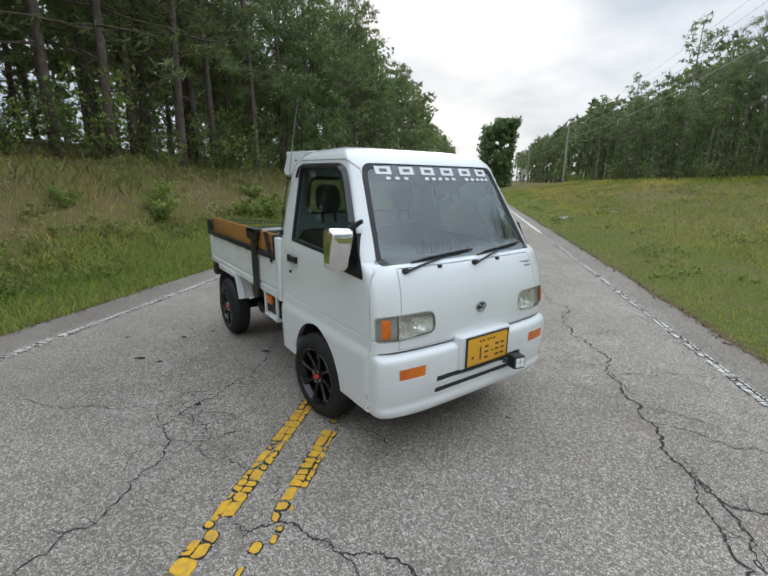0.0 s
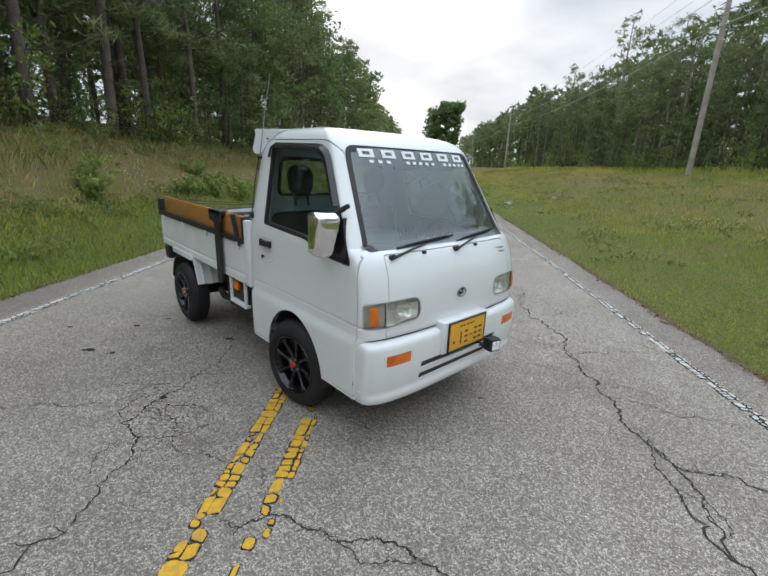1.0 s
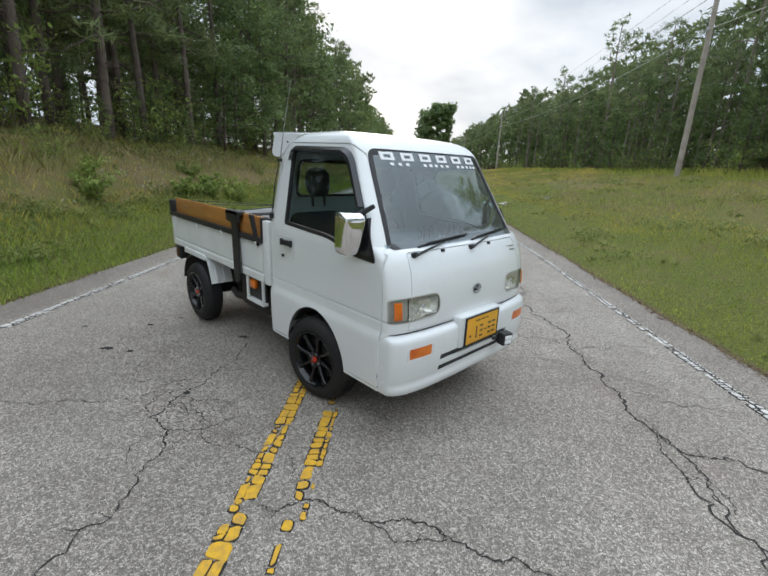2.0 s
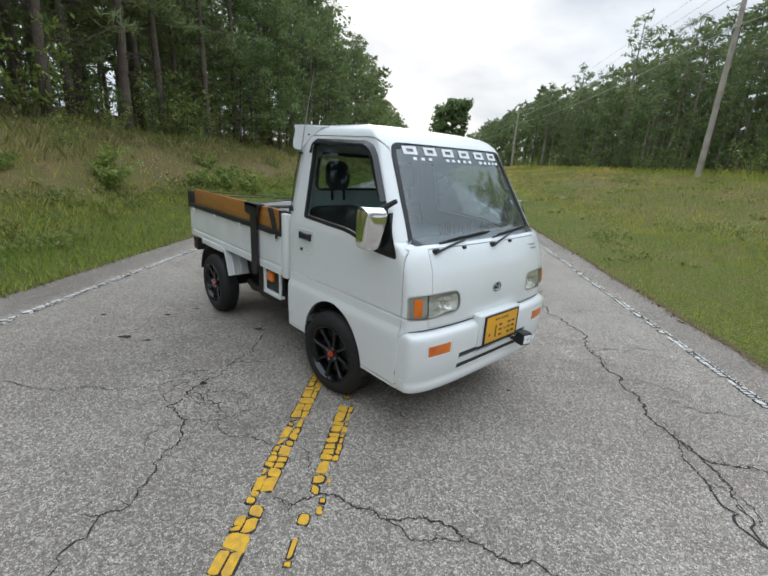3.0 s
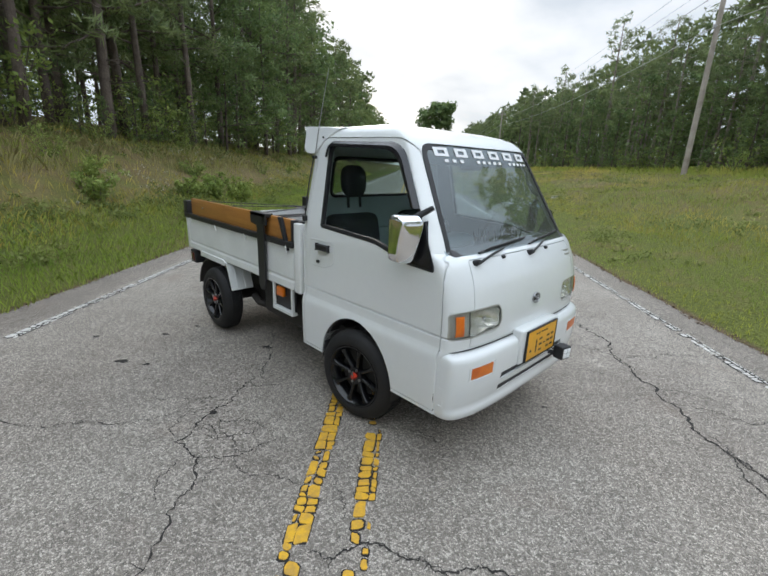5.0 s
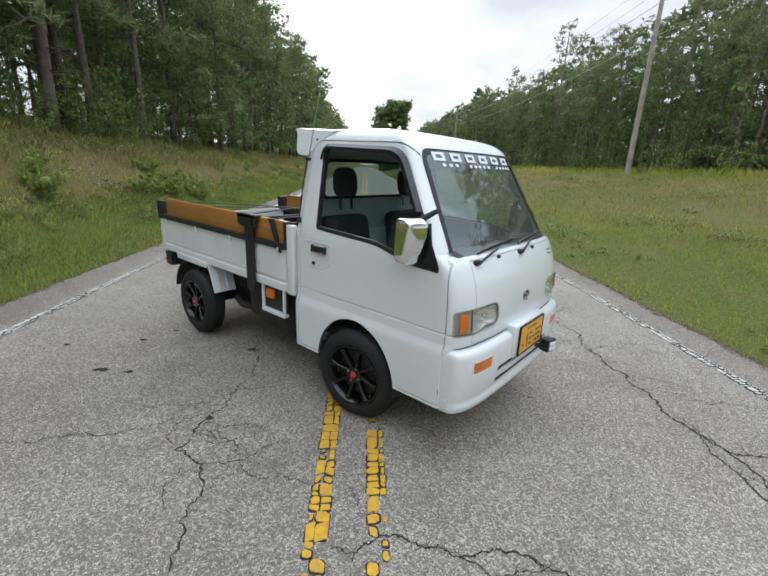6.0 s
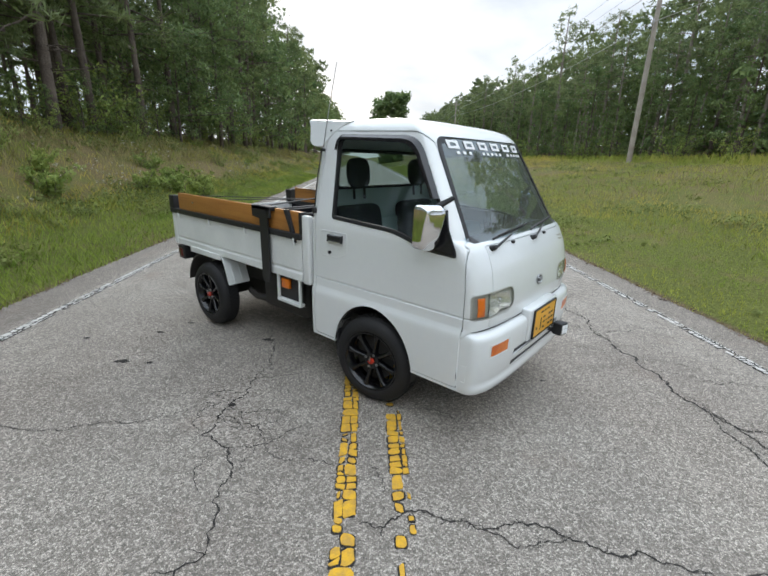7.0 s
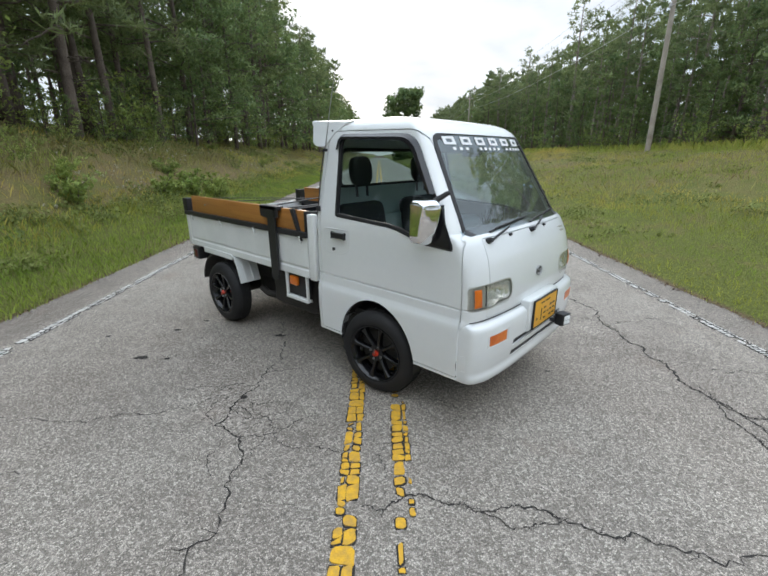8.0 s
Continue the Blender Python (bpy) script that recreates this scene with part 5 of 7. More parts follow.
wiper(-0.480, 0.055, 1.108)
wiper(0.005, 0.50, 1.112)
for x in (-0.252, 0.205):
    bm = boxed(x - 0.013, x + 0.013, front_y(x, 1.048, 0.012), front_y(x, 1.048, -0.004), 1.040, 1.056, 0.004)
    part("washer_nozzle", bm, BLACK_TRIM, TRUCK)


def mirror(s, back=0.0, tight=1.0):
    """A chromed door mirror on a black arm."""
    out = fillet([(s * 0.672, 1.254), (s * 0.794, 1.257), (s * 0.793, 1.034), (s * 0.696, 1.030)], [0.026, 0.028, 0.050, 0.052], 8)
    out = [(s * (0.66 + (abs(x) - 0.66) * tight), z) for x, z in out]
    c = Vector((s * (0.66 + 0.075 * tight), 1.145))
    bm = bmesh.new()
    rings = []
    shell = [(0.334 + 0.034 * (1 - (1 - k ** 9) ** (1 / 9)), k) for k in (0.3, 0.5, 0.65, 0.75, 0.82, 0.88, 0.92, 0.95, 0.972, 0.986, 0.995, 1.0)]
    for y, k in shell + [(0.388, 1.0), (0.400, 0.985), (0.400, 0.93)]:
        rings.append([bm.verts.new((c.x + (x - c.x) * k, y + back + 0.33 * (abs(c.x + (x - c.x) * k) - 0.735) - 0.02 * (z - 1.14) + (1.1 * ((z - c.y) * k) ** 2 + 0.15 * ((x - c.x) * k) ** 2 - 0.022 * max(0.0, ((z - c.y) * k + 0.11) / 0.22) * (1 - k ** 7) if y < 0.37 else 0.0), c.y + (z - c.y) * k)) for x, z in out])
    n = len(out)
    for A, B in zip(rings, rings[1:]):
        for i in range(n):
            bm.faces.new((A[i], A[(i + 1) % n], B[(i + 1) % n], B[i]))
    bm.faces.new(rings[0])
    bmesh.ops.recalc_face_normals(bm, faces=bm.faces)
    m = part("door_mirror", bm, CHROME, TRUCK, "chrome-backed door mirror", smooth=60)
    bm = bmesh.new()
    bm.faces.new([bm.verts.new((c.x + (x - c.x) * 0.93, 0.396 + back + 0.33 * (abs(c.x + (x - c.x) * 0.93) - 0.735) - 0.02 * (z - 1.14), c.y + (z - c.y) * 0.93)) for x, z in out])
    part("mirror_glass", bm, CHROME, m, "mirror glass", smooth=0)
    bm = bmesh.new()
    tube(bm, [(s * 0.640, 0.292 + back, 1.290), (s * 0.647, 0.302 + back, 1.284), (s * 0.656, 0.322 + back, 1.270), (s * 0.670, 0.338 + back, 1.258), (s * 0.690, 0.362 + back, 1.238)], 0.011, 8, False, 0.016)
    tube(bm, [(s * 0.712, 0.370 + back, 1.23), (s * 0.712, 0.370 + back, 1.06)], 0.008, 8)
    part("mirror_arm", bm, BLACK_TRIM, m, "black mirror arm")


mirror(-1)
mirror(1, 0.13, 0.75)


def antenna():
    bm = bmesh.new()
    tube(bm, [(-0.604, 1.258, 1.505), (-0.580, 1.225, 1.75), (-0.552, 1.190, 1.98)], 0.0035, 6, False, 0.0018)
    a = part("antenna", bm, STEEL, TRUCK, "thin whip antenna at the cab corner")
    bm = boxed(-0.618, -0.594, 1.246, 1.272, 1.488, 1.506, 0.004)
    part("clamp", bm, BLACK_TRIM, a)
    bm = bmesh.new()
    tube(bm, [(-0.606, 1.27, 1.49), (-0.636, 1.276, 1.35), (-0.668, 1.278, 1.14)], 0.004, 6)
    box(bm, -0.682, -0.660, 1.262, 1.288, 1.12, 1.155, 0.004)
    part("antenna_lead", bm, BLACK_TRIM, a)


antenna()


# wheels
def wheel(x, y, s, steer=0.0):
    m = Matrix.Translation((x, y, 0.278)) @ pose(0, 0, 0, 0, 0, (0 if s < 0 else 180) + steer) @ Matrix.Scale(0.99, 4)
    w = thing("wheel", Matrix(), "", "")
    for k in ("label", "category"):
        if k in w:
            del w[k]
    w.parent = TRUCK
    w.matrix_local = m
    bm = bmesh.new()
    prof = [(0.17, 0.183), (0.17, 0.205), (0.165, 0.245), (0.150, 0.268), (0.125, 0.278), (0.072, 0.279), (0.046, 0.274), (0.026, 0.263), (0.011, 0.245), (0.002, 0.222), (0.001, 0.206), (0.005, 0.195), (0.012, 0.187), (0.03, 0.183)]
    lathe(bm, prof, 56)
    bmesh.ops.recalc_face_normals(bm, faces=bm.faces)
    t = part("tyre", bm, TYRE, w, "black rubber tyre")
    # tread blocks
    bm = bmesh.new()
    for k in range(56):
        for o, d in ((0.054, 0.0), (0.085, 0.5), (0.116, 0.0)):
            a = math.tau * (k + d) / 56
            box(bm, o, o + 0.026, -0.0105, 0.0105, 0.274, 0.2815, 0.0, pose(0, 0, 0, math.degrees(a)))
    part("tread", bm, TYRE, t)
    bm = bmesh.new()
    lathe(bm, [(0.10, 0.168), (0.03, 0.177), (0.008, 0.191), (0.004, 0.189), (0.006, 0.181), (0.022, 0.168), (0.075, 0.158)], 48)
    bmesh.ops.recalc_face_normals(bm, faces=bm.faces)
    r = part("rim", bm, RIM, w, "gloss black rim")
    for k in range(8):
        a = 360 * k / 8 + 12
        bm = bmesh.new()
        rings = []
        for z, y, x in ((0.042, 0.0135, 0.030), (0.075, 0.0115, 0.024), (0.11, 0.0105, 0.020), (0.14, 0.0125, 0.015), (0.158, 0.017, 0.012), (0.170, 0.023, 0.012)):
            rings.append([bm.verts.new((x + 0.011 * (1 - math.cos(q)) + (0.02 if abs(q) > 2 else 0), y * math.sin(q) * (1.3 if abs(q) > 2 else 1), z)) for q in (-2.2, -1.5, -0.9, -0.4, 0.0, 0.4, 0.9, 1.5, 2.2)])
        for A, B in zip(rings, rings[1:]):
            for i in range(8):
                bm.faces.new((A[i], A[i + 1], B[i + 1], B[i]))
        bm.normal_update()
        if sum(f.normal.x for f in bm.faces) > 0:
            bmesh.ops.reverse_faces(bm, faces=bm.faces[:])
        bmesh.ops.transform(bm, matrix=pose(0, 0, 0, a), verts=bm.verts)
        part("spoke", bm, RIM, r, smooth=60)
    bm = bmesh.new()
    bmesh.ops.create_cone(bm, cap_ends=True, segments=24, radius1=0.060, radius2=0.052, depth=0.03, matrix=pose(0.040, 0, 0, 0, -90, 0))
    part("hub", bm, RIM, r, "black wheel hub")
    for k in range(4):
        a = math.tau * k / 4 + 0.4
        bm = bmesh.new()
        bmesh.ops.create_cone(bm, cap_ends=True, segments=6, radius1=0.010, radius2=0.008, depth=0.022, matrix=pose(0.030, 0.043 * math.cos(a), 0.043 * math.sin(a), 0, -90, 0))
        part("wheel_nut", bm, STEEL, r, "steel wheel nut")
    bm = bmesh.new()
    bmesh.ops.create_cone(bm, cap_ends=True, segments=6, radius1=0.022, radius2=0.015, depth=0.020, matrix=pose(0.016, 0, 0, 0, -90, 0))
    part("centre_cap", bm, RED, r, "red centre cap")
    bm = bmesh.new()
    tube(bm, [(0.006, 0, 0.006), (0.000, -0.004, 0.022), (-0.002, -0.010, 0.040)], 0.0045, 6)
    part("cap_pin", bm, STEEL, r, "steel pin on the cap")
    bm = bmesh.new()
    lathe(bm, [(0.07, 0.03), (0.072, 0.135)], 28)
    part("brake_disc", bm, UNDER, w)


for x, s in ((-0.700, -1), (0.700, 1)):
    wheel(x + 0.012 * s, 0.755, s, 7.0)
    wheel(x + 0.042 * s, 2.633, s)


# inner arches, underbody
def underbody():
    u = thing("chassis", Matrix(), "", "")
    for k in ("label", "category"):
        if k in u:
            del u[k]
    u.parent = TRUCK
    for s in (-1, 1):
        bm = bmesh.new()
        A = [bm.verts.new((s * 0.685, y, z)) for y, z in ARCH if z > 0.2]
        B = [bm.verts.new((s * 0.42, y, z)) for y, z in ARCH if z > 0.2]
        arcs = [q for q in ARCH if q[1] > 0.2]
        for i in range(len(arcs) - 1):
            if (Vector(arcs[i]) - Vector(arcs[i + 1])).length < 0.2:
                bm.faces.new((A[i], A[i + 1], B[i + 1], B[i]))
        part("arch_liner", bm, UNDER, u)
        bm = boxed(s * 0.675, s * 0.56, 1.055, 1.075, 0.20, 0.40, 0.004)
        part("mud_flap", bm, BLACK_TRIM, u, "black rubber mud flap")
    for s in (-1, 1):
        part("rail", boxed(s * 0.40, s * 0.32, 0.3, 3.2, 0.40, 0.55, 0.01), UNDER, u)
    part("floor_pan", boxed(-0.64, 0.64, 0.2, 1.30, 0.30, 0.45, 0.02), UNDER, u)
    part("cab_rear_panel", boxed(-0.63, 0.63, 1.30, 1.33, 0.36, 0.66, 0.005), UNDER, u)
    # tank, engine and battery boxes drawn extra low to shade the road beneath
    part("fuel_tank", boxed(-0.56, -0.20, 1.50, 2.05, 0.29, 0.60, 0.04), UNDER, u)
    part("engine", boxed(-0.35, 0.35, 2.3, 3.05, 0.21, 0.60, 0.05), UNDER, u)
    part("battery_box", boxed(0.15, 0.60, 1.45, 2.2, 0.27, 0.60, 0.03), UNDER, u)
    bm = bmesh.new()
    tube(bm, [(-0.62, 2.633, 0.275), (0.62, 2.633, 0.275)], 0.045, 12)
    part("axle", bm, UNDER, u)
    bm = bmesh.new()
    tube(bm, [(-0.62, 0.758, 0.275), (0.62, 0.758, 0.275)], 0.035, 12)
    part("axle", bm, UNDER, u)
    bm = bmesh.new()
    tube(bm, [(-0.45, 2.05, 0.30), (-0.52, 2.2, 0.32), (-0.50, 2.32, 0.34)], 0.03, 10)
    part("pipe", bm, UNDER, u)


underbody()


# load bed
def bed():
    b = thing("load_bed", Matrix(), "", "")
    for k in ("label", "category"):
        if k in b:
            del b[k]
    b.parent = TRUCK
    part("bed_floor", boxed(-0.655, 0.655, 1.345, 3.26, 0.64, 0.70, 0.006), UNDER, b, "black-lined bed floor")
    # front wall and posts
    part("bed_front", boxed(-0.64, 0.64, 1.340, 1.372, 0.66, 1.07, 0.006), BED_WHITE, b)
    for s in (-1, 1):
        part("bed_post", boxed(s * 0.684, s * 0.640, 1.322, 1.392, 0.632, 1.092, 0.010), BED_WHITE, b, "white bed corner post")
        # side gate with a pressed ridge
        bm = bmesh.new()
        prof = [(0.682, 0.642), (0.684, 0.646), (0.684, 0.690), (0.676, 0.702), (0.676, 0.712), (0.684, 0.722), (0.684, 0.945), (0.676, 0.952), (0.650, 0.952), (0.650, 0.642)]
        prism(bm, [(s * x, z) for x, z in prof], "y", 1.398, 3.205)
        g = part("side_gate", bm, BED_WHITE, b, "white pressed-steel side gate", smooth=20)
        # added black panel that darkens the white inner face of the gate
        part("gate_liner", boxed(s * 0.6495, s * 0.641, 1.402, 3.200, 0.702, 0.926, 0.002), TARP, g, "black panel added to darken the inside of the gate")
        part("gate_end", boxed(s * 0.688, s * 0.650, 3.208, 3.262, 0.640, 1.070, 0.008), BED_WHITE, b, "white rear corner post")
        part("corner_clip", boxed(s * 0.694, s * 0.632, 3.196, 3.282, 0.935, 1.082, 0.006), BLACK_TRIM, b, "black corner clip")
        for y in (1.46, 2.05, 2.58, 3.12):
            bm = bmesh.new()
            tube(bm, [(s * 0.688, y, 0.955), (s * 0.700, y, 0.93), (s * 0.692, y, 0.885)], 0.007, 6)
            part("rope_hook", bm, BED_WHITE, g, "white rope hook")
        # wooden board above the gate, in a black steel angle
        bd = part("side_board", boxed(s * 0.676, s * 0.646, 1.405, 3.130, 0.955, 1.110, 0.006), WOOD, b, "varnished wooden side board")
        bm = bmesh.new()
        box(bm, s * 0.702, s * 0.640, 1.392, 3.262, 0.928, 0.968, 0.005)
        part("angle_rail", bm, BLACK_TRIM, bd, "black steel rail under the board")
        part("end_strap", boxed(s * 0.690, s * 0.640, 1.390, 1.412, 0.930, 1.108, 0.003), BLACK_TRIM, bd)
        for y in (1.52, 2.86):
            bm = bmesh.new()
            bmesh.ops.create_cone(bm, cap_ends=True, segments=10, radius1=0.008, radius2=0.007, depth=0.008, matrix=pose(s * 0.680, y, 1.045, 0, 90, 0))
            part("bolt", bm, STEEL, bd, "steel bolt head")
        bm = bmesh.new()
        prism(bm, fillet([(1.722, 1.115), (1.722, 0.62), (1.742, 0.575), (1.79, 0.565), (1.812, 0.60), (1.815, 1.03), (1.90, 1.04), (1.905, 1.115)][::1], 0.008, 3), "x", s * 0.716, s * 0.702)
        box(bm, s * 0.716, s * 0.655, 1.685, 1.905, 1.090, 1.120, 0.006)
        box(bm, s * 0.716, s * 0.700, 1.688, 1.74, 1.04, 1.115, 0.006)
        part("stake_bracket", bm, BLACK_TRIM, bd, "black stake bracket hanging over the side")
        bm = bmesh.new()
        prism(bm, [(1.515, 1.115), (1.555, 1.115), (1.468, 0.915), (1.44, 0.905), (1.452, 0.935)], "x", s * 0.700, s * 0.680)
        part("short_strap", bm, STRAP, bd, "short black strap")
    # tailgate
    bm = bmesh.new()
    prism(bm, [(3.262, 0.642), (3.278, 0.646), (3.278, 0.940), (3.270, 0.950), (3.248, 0.950), (3.248, 0.642)], "x", -0.65, 0.65)
    part("tailgate", bm, BED_WHITE, b, "white tailgate")
    # step loop under the bed with a reflector
    bm = bmesh.new()
    pts = [(-0.662, 1.452, 0.645), (-0.662, 1.452, 0.462), (-0.662, 1.695, 0.452), (-0.662, 1.695, 0.645)]
    for p, q in zip(pts, pts[1:]):
        p, q = Vector(p), Vector(q)
        mid, d = (p + q) / 2, (q - p)
        if abs(d.z) > abs(d.y):
            box(bm, -0.672, -0.652, p.y - 0.009, p.y + 0.009, min(p.z, q.z) - 0.012, max(p.z, q.z), 0.003)
        else:
            box(bm, -0.674, -0.630, 1.442, 1.705, 0.438, 0.462, 0.004)
    st = part("side_step", bm, BED_WHITE, b, "white step loop under the bed")
    part("step_backing", boxed(-0.640, -0.630, 1.45, 1.70, 0.46, 0.645, 0.002), BLACK_TRIM, st)
    part("side_reflector", boxed(-0.668, -0.640, 1.574, 1.660, 0.546, 0.616, 0.008), ORANGE, st, "amber side marker")
    # rear mudguards
    for s in (-1, 1):
        bm = bmesh.new()
        out = [(2.93, 0.640), (2.49, 0.640), (2.435, 0.618), (2.405, 0.560), (2.352, 0.412), (2.340, 0.414), (2.392, 0.565), (2.425, 0.630), (2.49, 0.653), (2.93, 0.653)]
        prism(bm, out, "x", s * 0.690, s * 0.500)
        box(bm, s * 0.694, s * 0.680, 2.46, 2.96, 0.604, 0.652, 0.003)
        mg = part("mudguard", bm, BED_WHITE, b, "white folded mudguard over the rear wheel", smooth=30)
        bm = bmesh.new()
        for x in (0.56, 0.63):
            box(bm, s * x, s * (x + 0.012), -0.004, 0.004, 0, 0.17, 0.002, pose(0, 2.335, 0.425, -19.5))
        part("rib", bm, BED_WHITE, mg)
        arc = [(2.715 + 0.335 * math.cos(radians(a)), 0.290 + 0.335 * math.sin(radians(a))) for a in range(8, 78, 8)]
        arc += [(2.715 + 0.323 * math.cos(radians(a)), 0.290 + 0.323 * math.sin(radians(a))) for a in range(72, 7, -8)]
        prism_bm = bmesh.new()
        prism(prism_bm, arc, "x", s * 0.690, s * 0.500)
        part("rear_leaf", prism_bm, UNDER, mg, "dark curved rear part of the mudguard")
    # tail lamp
    for s in (-1, 1):
        tl = part("tail_lamp", boxed(s * 0.690, s * 0.50, 3.10, 3.215, 0.505, 0.628, 0.008), BLACK_TRIM, b, "black tail lamp box")
        part("lamp_face", boxed(s * 0.696, s * 0.688, 3.125, 3.195, 0.525, 0.600, 0.004), surf("smoked_red_lens", (0.10, 0.03, 0.028), 0.25, 0.05, 6, 50, 0.0), tl, "dark red lens")
        part("lamp_bracket", boxed(s * 0.60, s * 0.56, 3.15, 3.17, 0.60, 0.66), UNDER, tl)
    return b


bed()


def cargo_straps():
    """Black webbing and a light frame lashed over the bed behind the cab."""
    b = thing("cargo_frame", pose(1.82, 1.70, 0), "black webbing straps and bars lashed across the truck bed", "cargo straps")
    bm = bmesh.new()
    for y in (1.44, 1.78):
        tube(bm, [(-0.62, y, 1.085), (0.62, y, 1.085)], 0.012, 8)
    for x in (-0.58, -0.2, 0.2, 0.58):
        tube(bm, [(x, 1.44, 1.085), (x, 1.78, 1.085)], 0.010, 8)
    for x in (-0.60, 0.60):
        for y in (1.44, 1.78):
            tube(bm, [(x, y, 1.085), (x, y, 0.70)], 0.012, 8)
    part("frame", bm, BLACK_TRIM, b, "black tube frame")

    def band(p, q, w, sag=0.0, nm="strap"):
        p, q = Vector(p), Vector(q)
        d = (q - p).normalized()
        n = d.cross(Vector((0, 0, 1))).normalized()
        bm = bmesh.new()
        prev = None
        for k in range(9):
            c = p.lerp(q, k / 8) - Vector((0, 0, sag * math.sin(math.pi * k / 8)))
            r = [bm.verts.new(c + n * w / 2), bm.verts.new(c - n * w / 2), bm.verts.new(c - n * w / 2 - Vector((0, 0, 0.004))), bm.verts.new(c + n * w / 2 - Vector((0, 0, 0.004)))]
            if prev:
                for i in range(4):
                    bm.faces.new((prev[i], prev[(i + 1) % 4], r[(i + 1) % 4], r[i]))
            prev = r
        part(nm, bm, STRAP, b)
    band((-0.66, 1.79, 1.120), (0.66, 2.25, 1.120), 0.035)
    band((-0.66, 2.30, 1.118), (0.66, 1.55, 1.118), 0.03)
    band((-0.66, 1.53, 1.116), (0.66, 1.60, 1.116), 0.04)
    band((0.10, 1.45, 1.112), (0.66, 2.9, 1.114), 0.03)
    band((-0.66, 2.75, 1.113), (0.3, 1.60, 1.113), 0.025)
    part("ratchet", boxed(-0.05, 0.07, 1.90, 1.99, 1.10, 1.155, 0.01), BLACK_TRIM, b, "black ratchet buckle")
    part("folded_tarp", boxed(-0.60, 0.60, 1.40, 1.96, 0.70, 0.97, 0.03), TARP, b, "dark folded tarpaulin")


cargo_straps()


# spot lamp on the bumper
def spot_lamp():
    m = pose(0.236, -0.045, 0.449, 0, 0, -14)
    sp = thing("spot_lamp", Matrix(), "", "")
    for k in ("label", "category"):
        if k in sp:
            del sp[k]
    sp.parent = TRUCK
    sp.matrix_local = m
    part("housing", boxed(-0.040, 0.040, -0.026, 0.035, -0.040, 0.040, 0.008), BLACK_TRIM, sp, "black square lamp housing")
    for x in (-0.015, 0.015):
        for z in (-0.015, 0.015):
            part("light_cell", boxed(x - 0.0135, x + 0.0135, -0.030, -0.0255, z - 0.0135, z + 0.0135, 0.002), DECAL, sp)
    for k in range(4):
        part("cooling_fin", boxed(-0.036, 0.036, 0.035, 0.05, -0.030 + k * 0.018, -0.024 + k * 0.018), BLACK_TRIM, sp)
    bm = bmesh.new()
    tube(bm, [(-0.01, 0.03, -0.01), (-0.06, 0.06, -0.012), (-0.14, 0.09, -0.015)], 0.012, 8)
    part("bracket", bm, BLACK_TRIM, sp, "black lamp bracket")


spot_lamp()


